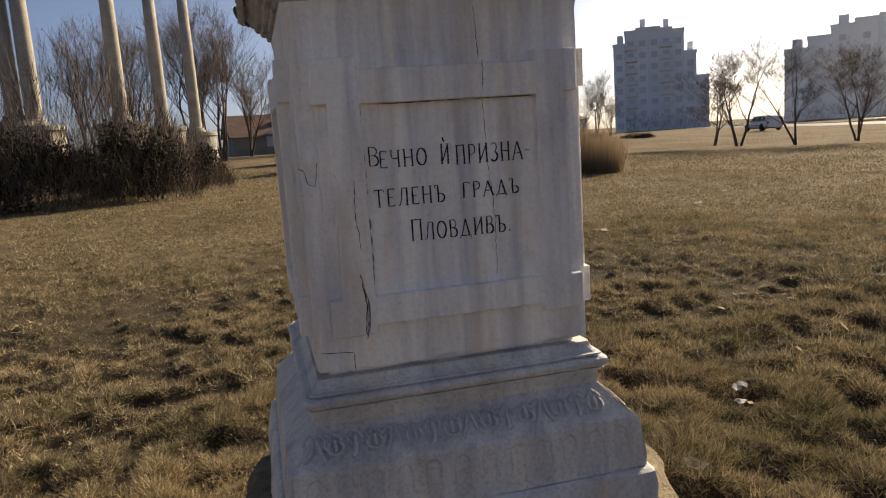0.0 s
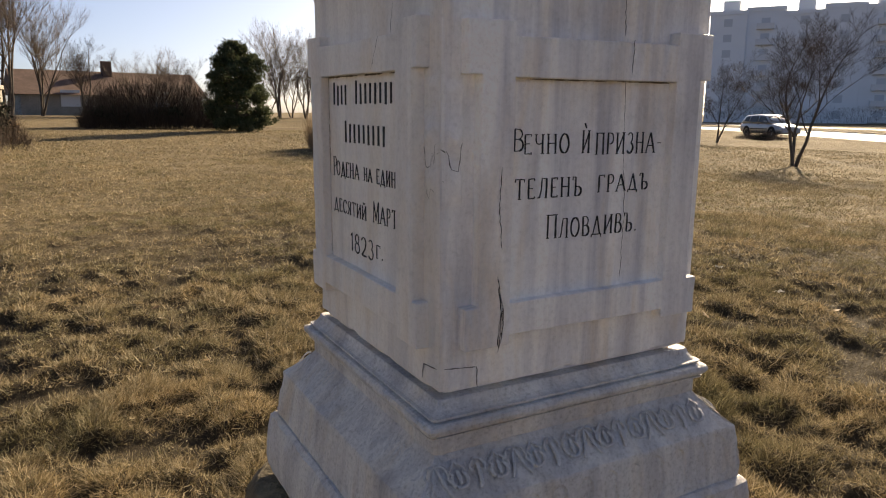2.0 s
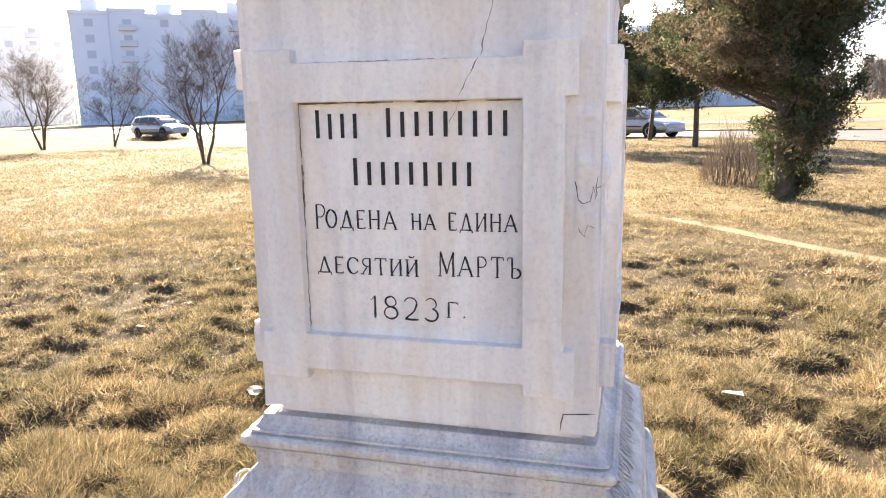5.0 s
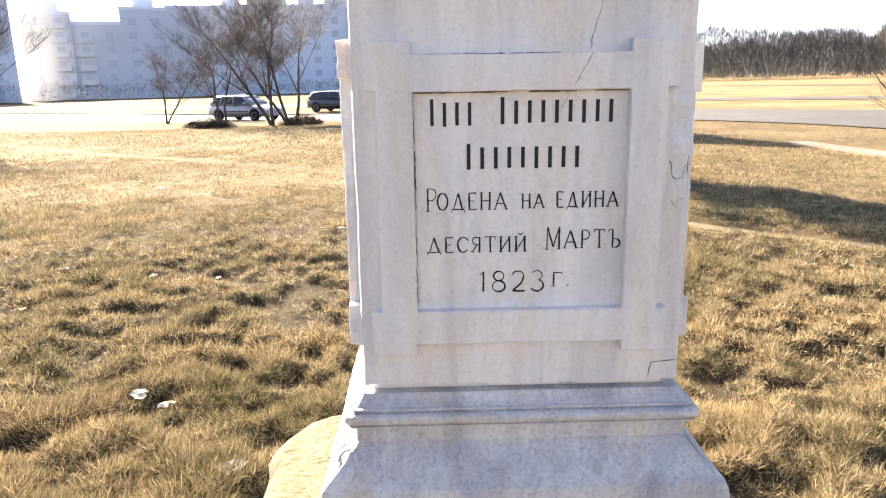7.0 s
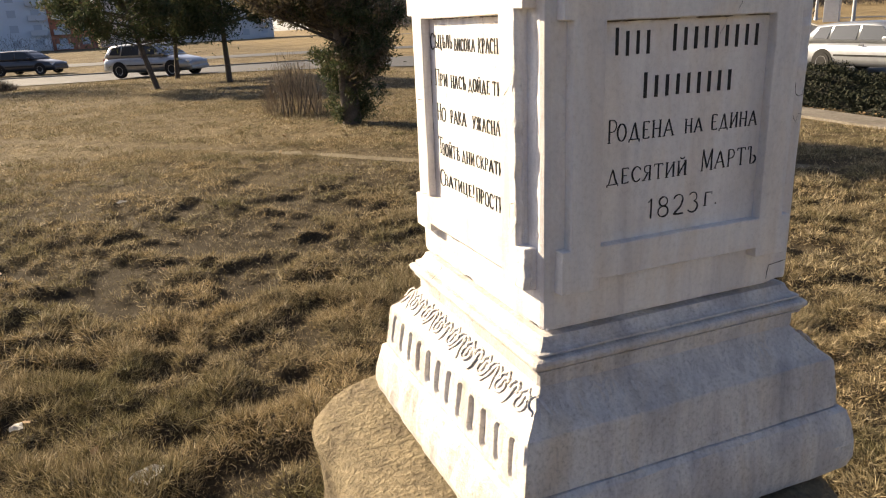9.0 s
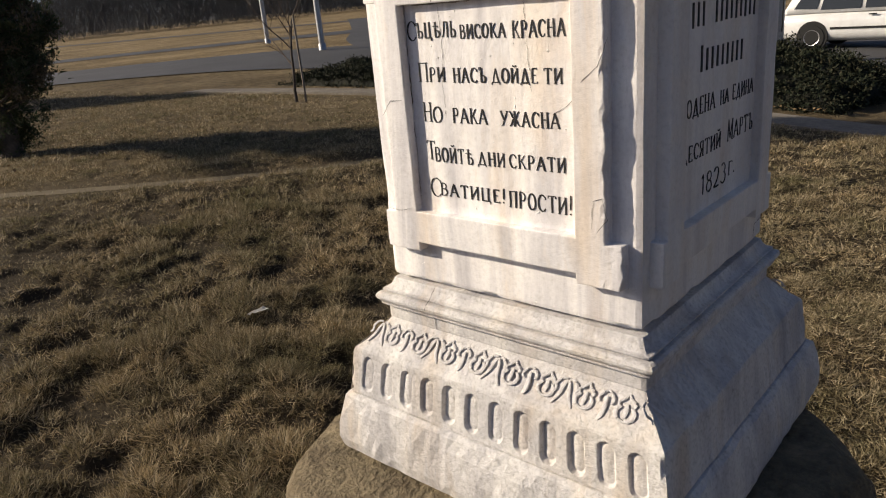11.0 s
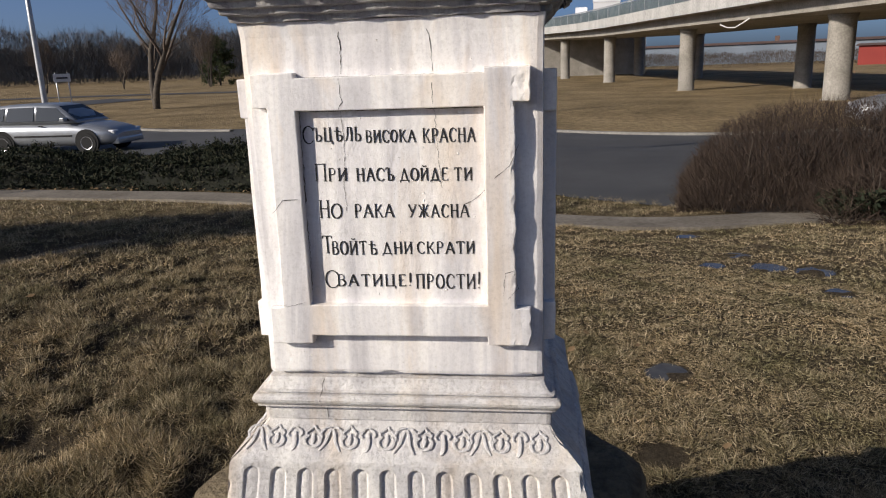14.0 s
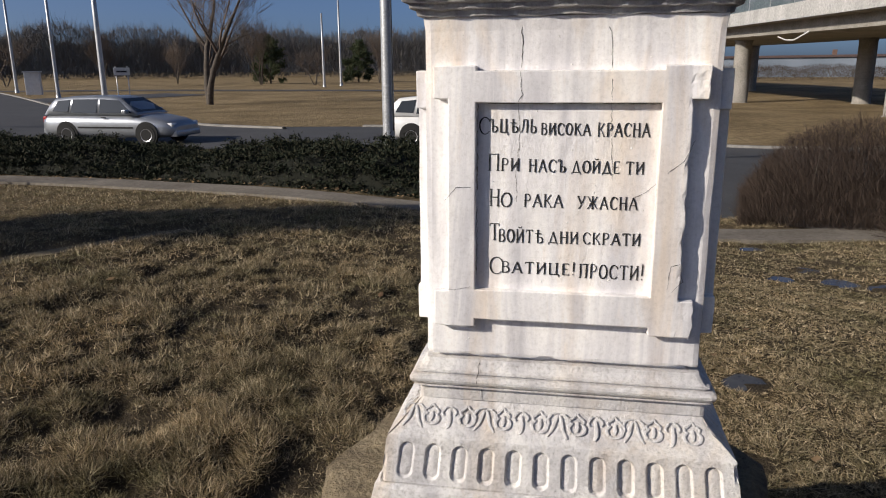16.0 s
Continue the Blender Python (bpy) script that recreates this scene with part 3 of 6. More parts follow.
def framed(inside, xs, shift, zs, depth, bevel, name, turn, off=HALF, mat=MARBLE):
    """A raised plate over the cells of a grid for which inside(x, z) holds."""
    bm = bmesh.new()
    cache = {}

    def vert(i, j, k):
        if (i, j, k) not in cache:
            cache[i, j, k] = bm.verts.new((xs[i] + shift, zs[j], off + (depth if k else -0.009)))
        return cache[i, j, k]

    cells = {(i, j) for i in range(len(xs) - 1) for j in range(len(zs) - 1) if inside((xs[i] + xs[i + 1]) / 2, (zs[j] + zs[j + 1]) / 2)}
    for i, j in cells:
        bm.faces.new([vert(i, j, 1), vert(i + 1, j, 1), vert(i + 1, j + 1, 1), vert(i, j + 1, 1)])
        for di, dj, a, b in ((-1, 0, (i, j + 1), (i, j)), (1, 0, (i + 1, j), (i + 1, j + 1)), (0, -1, (i, j), (i + 1, j)), (0, 1, (i + 1, j + 1), (i, j + 1))):
            if (i + di, j + dj) not in cells:
                bm.faces.new([vert(*b, 1), vert(*a, 1), vert(*a, 0), vert(*b, 0)])
    bmesh.ops.recalc_face_normals(bm, faces=bm.faces)
    es = [e for e in bm.edges if len(e.link_faces) == 2 and e.calc_face_angle() > 0.5 and max(v.co.z for v in e.verts) > off]
    bmesh.ops.bevel(bm, geom=es, offset=bevel, segments=2, affect="EDGES", profile=0.5)
    bmesh.ops.triangulate(bm, faces=[f for f in bm.faces if len(f.verts) > 4])
    es = [e for e in bm.edges if e.calc_length() > 0.02]
    bmesh.ops.subdivide_edges(bm, edges=es, cuts=7, use_grid_fill=True)
    if turn == 0:
        bmesh.ops.subdivide_edges(bm, edges=[e for e in bm.edges if e.calc_length() > 0.02 and min(v.co.x for v in e.verts) > 0.15], cuts=4, use_grid_fill=True)
    for v in bm.verts:
        p = v.co * 60
        q = v.co * 22
        v.co += Vector((noise.noise(p), noise.noise(p + Vector((7, 3, 1))), 0)) * 0.0011
        v.co.z += noise.noise(q + Vector((turn, 0, 0))) * 0.0012
        if turn == 0 and v.co.x > 0.19 and v.co.z > off + 0.003:
            v.co.x += (noise.noise(Vector((1, v.co.y * 24, 3))) - 0.15) * 0.0036 + noise.noise(Vector((5, v.co.y * 62, 3))) * 0.0034
            v.co.z -= max(0.0, noise.noise(Vector((v.co.x * 60, v.co.y * 60, 1)))) * 0.003
    bm.transform(side_pose(turn))
    return part(name, bm, mat, monument)


# per side: panel half-width, panel bottom and top, bar outer bottom and top, ear bottom and top, leg half-width, ear half-width
FRAMES = {"c": (0.148, 0.137, 0.456, 0.083, 0.507, 0.068, 0.515, 0.195, 0.219, 0.462, 0.132),
          "b": (0.149, 0.132, 0.443, 0.082, 0.492, 0.066, 0.510, 0.199, 0.214, 0.445, 0.132),
          "a": (0.1445, 0.130, 0.434, 0.083, 0.487, 0.069, 0.505, 0.196, 0.217, 0.437, 0.129),
          "d": (0.148, 0.132, 0.444, 0.082, 0.492, 0.066, 0.508, 0.197, 0.216, 0.445, 0.13)}
SHIFT = {"c": -0.0015, "b": -0.005, "a": 0.008, "d": 0.0}
for key, (turn, _k) in SIDES.items():
    pw, pb, pt, bb, bt, eb, et, lw, ew, eti, ebi = FRAMES[key]

    def solid(x, z):
        ax = abs(x)
        if ax < pw:
            return (bb < z < pb) or (pt < z < bt)
        if ax < lw:
            return eb < z < et
        return ax < ew and (eb < z < ebi or eti < z < et)

    framed(solid, [-ew, -lw, -pw, pw, lw, ew], SHIFT[key], sorted([eb, bb, ebi, pb, pt, eti, bt, et]) if len({eb, bb, ebi, pb, pt, eti, bt, et}) == 8 else sorted({eb, bb, ebi, pb, pt, eti, bt, et}), 0.0150, 0.0019, "frame", turn, HALF, MARBLE_PLAIN if key == "b" else MARBLE)

# the lettered panels: thin plates inside the frames
for key, (turn, _k) in SIDES.items():
    pw, pb, pt = FRAMES[key][:3]
    bm = bmesh.new()
    nx, ny = 30, 32
    sh = SHIFT[key]
    grid = [[bm.verts.new((sh + (pw + 0.003) * (2 * i / nx - 1), pb - 0.003 + (pt - pb + 0.006) * j / ny, HALF + noise.noise(Vector((i * 0.7, j * 0.35, turn))) * 0.0006)) for j in range(ny + 1)] for i in range(nx + 1)]
    for i in range(nx):
        for j in range(ny):
            bm.faces.new((grid[i][j], grid[i + 1][j], grid[i + 1][j + 1], grid[i][j + 1]))
    rim = [e for e in bm.edges if e.is_boundary]
    wall = bmesh.ops.extrude_edge_only(bm, edges=rim)
    for v in wall["geom"]:
        if isinstance(v, bmesh.types.BMVert):
            v.co.z = HALF - 0.007
    bmesh.ops.recalc_face_normals(bm, faces=bm.faces)
    if grid[3][3].normal.z < 0 or grid[3][3].link_faces[0].normal.z < 0:
        bmesh.ops.reverse_faces(bm, faces=bm.faces)
    bm.transform(side_pose(turn))
    part("panel", bm, MARBLE_PLAIN if key == "b" else MARBLE, monument)

# ---- lettering: words with their box on the panel ----
WORDS = {
    "c": [("С", -0.1452, -0.1274, 0.4035, 0.4323), ("ЪЦѢЛЬ", -0.1274, -0.0508, 0.4025, 0.4293), ("ВИСОКА", -0.0419, 0.0385, 0.4036, 0.4235), ("КРАСНА", 0.0485, 0.1328, 0.4018, 0.4246), ("П", -0.1302, -0.1103, 0.3430, 0.3717), ("РИ", -0.1083, -0.0766, 0.3430, 0.3648), ("НАСЪ", -0.0617, -0.0011, 0.3421, 0.3639), ("ДОЙДЕ", 0.0088, 0.0863, 0.3392, 0.3670), ("ТИ", 0.0962, 0.1259, 0.3413, 0.3621), ("Н", -0.1271, -0.1092, 0.2825, 0.3122), ("О", -0.1072, -0.0893, 0.2815, 0.3063), ("РАКА", -0.0685, -0.0020, 0.2826, 0.3054), ("УЖАСНА", 0.0198, 0.1201, 0.2818, 0.3036), ("Т", -0.1260, -0.1091, 0.2230, 0.2527), ("ВОЙТѢ", -0.1091, -0.0346, 0.2201, 0.2488), ("ДНИ", -0.0257, 0.0249, 0.2183, 0.2420), ("СКРАТИ", 0.0328, 0.1270, 0.2214, 0.2422), ("С", -0.1248, -0.1030, 0.1626, 0.1933), ("ВАТИЦЕ!", -0.1030, 0.0200, 0.1617, 0.1895), ("ПРОСТИ!", 0.0280, 0.1340, 0.1620, 0.1907)],
    "b": [("Р", -0.1384, -0.1231, 0.2767, 0.3101), ("ОДЕНА", -0.1221, -0.0214, 0.2747, 0.3031), ("НА", -0.0031, 0.0315, 0.2789, 0.3002), ("ЕДИНА", 0.0478, 0.1372, 0.2760, 0.3023), ("ДЕСЯТИЙ", -0.1378, 0.0054, 0.2130, 0.2444), ("М", 0.0318, 0.0551, 0.2182, 0.2516), ("АРТЪ", 0.0572, 0.1405, 0.2193, 0.2466), ("1823", -0.0633, 0.0311, 0.1556, 0.1878), ("Г.", 0.0422, 0.0676, 0.1627, 0.1839)],
    "a": [("В", -0.1270, -0.1118, 0.3368, 0.3674), ("ЕЧНО", -0.1097, -0.0339, 0.3325, 0.3600), ("Ѝ", -0.0108, 0.0043, 0.3317, 0.3753), ("ПРИЗНА-", 0.0145, 0.1426, 0.3291, 0.3604), ("ТЕЛЕНЪ", -0.1241, -0.0080, 0.2707, 0.2991), ("ГРАДЪ", 0.0222, 0.1202, 0.2703, 0.2996), ("П", -0.0688, -0.0486, 0.2120, 0.2465), ("ЛОВДИВЪ.", -0.0465, 0.1018, 0.2068, 0.2401)],
}
# a name, shown as one plain bar for each letter: letters, box
BARS = [(4, -0.1353, -0.066, 0.3965, 0.4332), (9, -0.0385, 0.1307, 0.3988, 0.4345), (9, -0.0859, 0.0851, 0.3367, 0.3713)]


GLYPHS = {}
SERIF = 0.085


def arc(cx, cy, rx, ry, a0, a1, n=12):
    """Points along part of an ellipse, angles in degrees."""
    return [(cx + rx * math.cos(radians(a0 + (a1 - a0) * k / n)), cy + ry * math.sin(radians(a0 + (a1 - a0) * k / n))) for k in range(n + 1)]


def letter(ch, width, thick, thin=(), feet=()):
    """One painted letter, cap height 1: its width, heavy strokes, light strokes and the stem ends with a serif."""
    ticks = [[(x - SERIF, y), (x + SERIF, y)] for x, y in feet]
    GLYPHS[ch] = (width, [(s, 1.0) for s in thick] + [(s, 0.58) for s in (*thin, *ticks)])


def stem(x, lo=0.0, hi=1.0):
    return [(x, lo), (x, hi)]


letter("А", 0.74, [[(0.36, 1), (0.70, 0)]], [[(0.36, 1), (0.04, 0)], [(0.14, 0.34), (0.58, 0.34)]], [(0.04, 0), (0.70, 0)])
letter("В", 0.58, [stem(0.1), arc(0.3, 0.27, 0.24, 0.27, 80, -80)], [arc(0.28, 0.77, 0.2, 0.23, 85, -85), [(0.1, 1), (0.3, 1)], [(0.1, 0.54), (0.32, 0.54)], [(0.1, 0), (0.33, 0)]])
letter("Г", 0.54, [stem(0.1)], [[(0.1, 1), (0.5, 1), (0.5, 0.86)]], [(0.1, 0)])
letter("Д", 0.78, [[(0.4, 1), (0.66, 0.02)]], [[(0.4, 1), (0.13, 0.02)], [(0.02, -0.14), (0.04, 0.02), (0.74, 0.02), (0.76, -0.14)]])
letter("Е", 0.54, [stem(0.1)], [[(0.1, 1), (0.48, 1), (0.48, 0.9)], [(0.1, 0.52), (0.38, 0.52)], [(0.1, 0), (0.5, 0), (0.5, 0.1)]])
letter("Ж", 0.96, [stem(0.48)], [[(0.06, 1), (0.2, 0.86), (0.3, 0.6), (0.46, 0.52)], [(0.9, 1), (0.76, 0.86), (0.66, 0.6), (0.5, 0.52)], [(0.46, 0.52), (0.3, 0.42), (0.2, 0.14), (0.04, 0)], [(0.5, 0.52), (0.66, 0.42), (0.76, 0.14), (0.92, 0)]], [(0.48, 0), (0.48, 1)])
letter("З", 0.54, [arc(0.25, 0.26, 0.24, 0.26, 75, -150)], [arc(0.25, 0.76, 0.2, 0.24, 145, -75)])
letter("И", 0.68, [stem(0.1), stem(0.58)], [[(0.1, 0.06), (0.58, 0.94)]], [(0.1, 1), (0.58, 1), (0.1, 0), (0.58, 0)])
letter("Й", 0.68, [stem(0.1), stem(0.58)], [[(0.1, 0.06), (0.58, 0.94)], arc(0.34, 1.26, 0.14, 0.12, 190, 350)], [(0.1, 1), (0.58, 1), (0.1, 0), (0.58, 0)])
letter("Ѝ", 0.68, [stem(0.1), stem(0.58), [(0.2, 1.36), (0.34, 1.12)]], [[(0.1, 0.06), (0.58, 0.94)]], [(0.1, 1), (0.58, 1), (0.1, 0), (0.58, 0)])
letter("К", 0.64, [stem(0.1)], [[(0.1, 0.5), (0.26, 0.54), (0.42, 0.8), (0.56, 0.98)], [(0.26, 0.54), (0.42, 0.3), (0.6, 0)]], [(0.1, 0), (0.1, 1), (0.6, 0)])
letter("Л", 0.70, [stem(0.6)], [[(0.6, 1), (0.3, 1), (0.24, 0.4), (0.14, 0.04), (0.02, 0.02)]], [(0.6, 0)])
letter("М", 0.88, [[(0.1, 1), (0.43, 0.1)], stem(0.78)], [[(0.1, 1), (0.06, 0)], [(0.43, 0.1), (0.78, 1)]], [(0.06, 0), (0.78, 0)])
letter("Н", 0.68, [stem(0.1), stem(0.58)], [[(0.1, 0.52), (0.58, 0.52)]], [(0.1, 1), (0.58, 1), (0.1, 0), (0.58, 0)])
letter("О", 0.66, [arc(0.33, 0.5, 0.29, 0.5, 100, 260), arc(0.33, 0.5, 0.29, 0.5, -80, 80)], [arc(0.33, 0.5, 0.29, 0.5, 70, 110, 5), arc(0.33, 0.5, 0.29, 0.5, 250, 290, 5)])
letter("П", 0.68, [stem(0.1), stem(0.58)], [[(0.02, 1), (0.66, 1)]], [(0.1, 0), (0.58, 0)])
letter("Р", 0.56, [stem(0.1)], [arc(0.28, 0.74, 0.22, 0.26, 88, -88), [(0.1, 1), (0.29, 1)], [(0.1, 0.48), (0.29, 0.48)]], [(0.1, 0)])
letter("С", 0.62, [arc(0.36, 0.5, 0.31, 0.5, 110, 250)], [arc(0.36, 0.5, 0.31, 0.5, 35, 115, 7), arc(0.36, 0.5, 0.31, 0.5, 245, 320, 7), [(0.6, 0.9), (0.6, 0.74)]])
letter("Т", 0.64, [stem(0.32)], [[(0.02, 0.86), (0.04, 1), (0.6, 1), (0.62, 0.86)]], [(0.32, 0)])
letter("У", 0.66, [[(0.04, 1), (0.34, 0.4)]], [[(0.62, 1), (0.32, 0.3), (0.2, 0.04), (0.06, 0.02)]], [(0.06, 1), (0.6, 1)])
letter("Ц", 0.74, [stem(0.1), stem(0.56)], [[(0.04, 0.01), (0.7, 0.01), (0.7, -0.2)]], [(0.1, 1), (0.56, 1)])
letter("Ч", 0.62, [stem(0.52)], [[(0.08, 1), (0.08, 0.68), (0.14, 0.54), (0.3, 0.48), (0.52, 0.56)]], [(0.08, 1), (0.52, 1), (0.52, 0)])
letter("Ъ", 0.70, [stem(0.24), arc(0.4, 0.24, 0.24, 0.24, 70, -80)], [[(0.02, 0.84), (0.04, 1), (0.24, 1)], [(0.24, 0.49), (0.46, 0.48)], [(0.24, 0), (0.44, 0)]])
letter("Ь", 0.56, [stem(0.1), arc(0.28, 0.25, 0.23, 0.25, 75, -80)], [[(0.1, 0.5), (0.32, 0.5)], [(0.1, 0), (0.31, 0)]], [(0.1, 1)])
letter("Ѣ", 0.74, [stem(0.26), arc(0.46, 0.23, 0.23, 0.23, 75, -80)], [[(0.02, 0.74), (0.54, 0.74), (0.54, 0.66)], [(0.26, 0.46), (0.5, 0.46)], [(0.26, 0), (0.5, 0)]], [(0.26, 1)])
letter("Я", 0.58, [stem(0.48)], [arc(0.3, 0.74, 0.22, 0.25, 92, 268), [(0.29, 0.99), (0.48, 0.99)], [(0.29, 0.49), (0.48, 0.49)], [(0.32, 0.49), (0.06, 0)]], [(0.48, 0), (0.06, 0)])
letter("!", 0.22, [[(0.14, 1.15), (0.1, 0.3)], [(0.09, 0.09), (0.095, 0.0)]])
letter(".", 0.18, [[(0.06, 0.0), (0.1, 0.08)]])
letter("-", 0.34, [], [[(0.04, 0.48), (0.3, 0.48)]])
letter("1", 0.34, [stem(0.2)], [[(0.05, 0.82), (0.2, 1)]], [])
letter("2", 0.58, [[(0.5, 0.72), (0.4, 0.42), (0.06, 0.02)], [(0.06, 0.03), (0.54, 0.02)]], [arc(0.27, 0.74, 0.23, 0.26, 165, -5)])
letter("3", 0.56, [arc(0.25, 0.27, 0.25, 0.28, 75, -150)], [arc(0.25, 0.77, 0.2, 0.23, 150, -75)])
letter("8", 0.58, [arc(0.28, 0.27, 0.24, 0.27, -100, 100), arc(0.28, 0.77, 0.19, 0.23, 80, 280)], [arc(0.28, 0.27, 0.24, 0.27, 90, 270), arc(0.28, 0.77, 0.19, 0.23, -90, 90)])


def word_mesh(text, u0, u1, v0, v1):
    """Brush strokes of a word, fitted to its box on the panel."""
    strokes, x = [], 0.0
    for ch in text:
        wide, parts = GLYPHS[ch]
        strokes += [([(px + x, py) for px, py in s], k) for s, k in parts]
        x += wide + 0.17
    xs = [p[0] for s, _k in strokes for p in s]
    ys = [p[1] for s, _k in strokes for p in s]
    brush = 0.00122
    fx = (u1 - u0 - brush) / max(max(xs) - min(xs), 0.05)
    fy = (v1 - v0 - brush) / max(max(ys) - min(ys), 0.05)
    verts, faces = [], []
    for i, (s, k) in enumerate(strokes):
        line = [Vector((u0 + brush / 2 + (px - min(xs)) * fx, v0 + brush / 2 + (py - min(ys)) * fy)) for px, py in s]
        fine = []
        for a, b in zip(line, line[1:]):
            m = max(1, int((b - a).length / 0.004))
            fine += [a.lerp(b, j / m) for j in range(m)]
        fine.append(line[-1])
        top = HALF + 0.0009 + 0.00005 * (i % 9)
        base = len(verts)
        for j, p in enumerate(fine):
            d = (fine[min(j + 1, len(fine) - 1)] - fine[max(j - 1, 0)]).normalized()
            w = brush * k * (1.0 + 0.35 * noise.noise(Vector((p.x * 170, p.y * 170, i)))) * (0.78 if j in (0, len(fine) - 1) else 1)
            q = p + Vector((noise.noise(Vector((p.x * 90, p.y * 90, 2))), noise.noise(Vector((p.x * 90, p.y * 90, 8))))) * 0.0006
            side = Vector((-d.y, d.x)) * w
            for z in (top, HALF - 0.002):
                verts += [(q.x + side.x, q.y + side.y, z), (q.x - side.x, q.y - side.y, z)]
        for j in range(len(fine) - 1):
            a, b = base + j * 4, base + j * 4 + 4
            faces += [(a, a + 1, b + 1, b), (a, b, b + 2, a + 2), (a + 1, a + 3, b + 3, b + 1)]
        e = base + (len(fine) - 1) * 4
        faces += [(base, base + 2, base + 3, base + 1), (e, e + 1, e + 3, e + 2)]
    return to_mesh("lettering", verts, faces, PAINT_BLACK)


for key, words in WORDS.items():
    for text, *b4 in words:
        link("lettering", word_mesh(text, *b4), monument, "", side_pose(SIDES[key][0]))
for count, u0, u1, v0, v1 in BARS:
    w = (u1 - u0) / count
    for i in range(count):
        bars = bmesh.new()
        box(bars, u0 + w * (i + 0.33), v0 + random.uniform(-0.001, 0.001), HALF - 0.002, u0 + w * (i + 0.60), v1 if i == 0 else v1 - 0.005, HALF + 0.0012)
        bars.transform(side_pose(90))
        part("letter_bar", bars, PAINT_BLACK, monument)


def crack(side, pts, width, name="crack"):
    """A thin dark fissure along points of a face, jagged, a hair proud of the stone."""
    rng = random.Random(len(pts) * 7 + int(pts[0][0] * 1000))
    pw, pb, pt = FRAMES[side][:3]
    mid = pts[len(pts) // 2]
    if mid[1] > 0 and mid[2] < 0.01 and not (abs(mid[0] - SHIFT[side]) < pw + 0.001 and pb - 0.001 < mid[1] < pt + 0.001):
        pts = [(a, b, c - HALF + BODY) for a, b, c in pts]
    line = []
    for (a, b, c), (d, e, f) in zip(pts, pts[1:]):
        k = max(2, int(math.hypot(d - a, e - b) / 0.006))
        for i in range(k):
            t = i / k
            line.append((a + (d - a) * t + rng.uniform(-1, 1) * 0.0012, b + (e - b) * t, c + (f - c) * t))
    line.append(pts[-1])
    bm = bmesh.new()
    prev = None
    for i, (u, v, o) in enumerate(line):
        p, q = line[max(0, i - 1)], line[min(len(line) - 1, i + 1)]
        d = Vector((q[0] - p[0], q[1] - p[1])).normalized()
        w = width * 0.6 * rng.uniform(0.25, 1.0) * (0.4 if i in (0, len(line) - 1) else 1)
        ends = [bm.verts.new((u - d.y * w, v + d.x * w, HALF + o)), bm.verts.new((u + d.y * w, v - d.x * w, HALF + o))]
        if prev:
            bm.faces.new((prev[0], prev[1], ends[1], ends[0]))
        prev = ends
    bmesh.ops.solidify(bm, geom=list(bm.faces), thickness=0.0012)
    bm.transform(side_pose(SIDES[side][0]))
    part(name, bm, GRIME_SHADE if name == "grime_shade_seam" else CRACK, monument)


F, S0 = 0.0157, 0.0007
crack("c", [(-0.0800, 0.5864, S0), (-0.0759, 0.5486, S0), (-0.0779, 0.5108, S0)], 0.0011)
crack("c", [(-0.0779, 0.5058, F), (-0.0752, 0.4930, F), (-0.0768, 0.4780, F), (-0.0735, 0.4690, F), (-0.0805, 0.4572, F)], 0.0012)
crack("c", [(-0.0817, 0.4542, S0), (-0.0776, 0.3996, S0), (-0.0825, 0.3400, S0), (-0.0804, 0.2905, S0)], 0.0008)
crack("c", [(0.0562, 0.5865, S0), (0.0652, 0.5587, S0), (0.0672, 0.5110, S0)], 0.0010)
crack("c", [(0.0672, 0.5060, F), (0.0683, 0.4593, F)], 0.0010)
crack("c", [(0.0683, 0.4544, S0), (0.0713, 0.3998, S0), (0.0764, 0.3304, S0)], 0.0006)
crack("c", [(-0.2016, 0.2923, F), (-0.1818, 0.3151, F), (-0.1569, 0.3161, F)], 0.0012)
crack("c", [(0.1091, 0.3007, S0), (0.1359, 0.3156, S0), (0.1547, 0.3354, S0)], 0.0008)
crack("c", [(0.1607, 0.3453, F), (0.1855, 0.3652, F), (0.2003, 0.3999, F)], 0.0008)
crack("c", [(-0.2101, 0.1367, F), (-0.1863, 0.1347, F), (-0.1565, 0.1417, F)], 0.0008)
crack("c", [(0.1727, 0.1523, F), (0.1766, 0.1918, F), (0.1905, 0.1968, F), (0.1965, 0.1671, F), (0.1806, 0.1473, F)], 0.0007)
crack("c", [(-0.141, -0.002, -0.0022), (-0.143, -0.012, 0.0025), (-0.142, -0.02, 0.0142), (-0.144, -0.0335, 0.0255), (-0.143, -0.0445, 0.0185)], 0.0012)
crack("c", [(-0.136, -0.052, 0.0094), (-0.134, -0.0735, 0.0094)], 0.0012)
crack("b", [(0.1168, 0.6013, S0), (0.1047, 0.5572, S0), (0.0896, 0.4958, S0)], 0.0011)
crack("b", [(0.0896, 0.4917, F), (0.0664, 0.4467, F)], 0.0010)
crack("b", [(0.0643, 0.4416, S0), (0.0492, 0.4141, S0)], 0.0006)
crack("b", [(0.1927, 0.0151, S0), (0.1957, 0.0392, S0), (0.2362, 0.0433, S0)], 0.0014, "joint")
crack("a", [(-0.2293, 0.0428, S0), (-0.1785, 0.0381, S0), (-0.1760, 0.0078, S0)], 0.0015, "joint")
crack("a", [(0.0569, 0.6053, S0), (0.0615, 0.5564, S0), (0.0641, 0.4973, S0)], 0.0012)
crack("a", [(0.0641, 0.4912, F), (0.0636, 0.4424, F)], 0.0012)
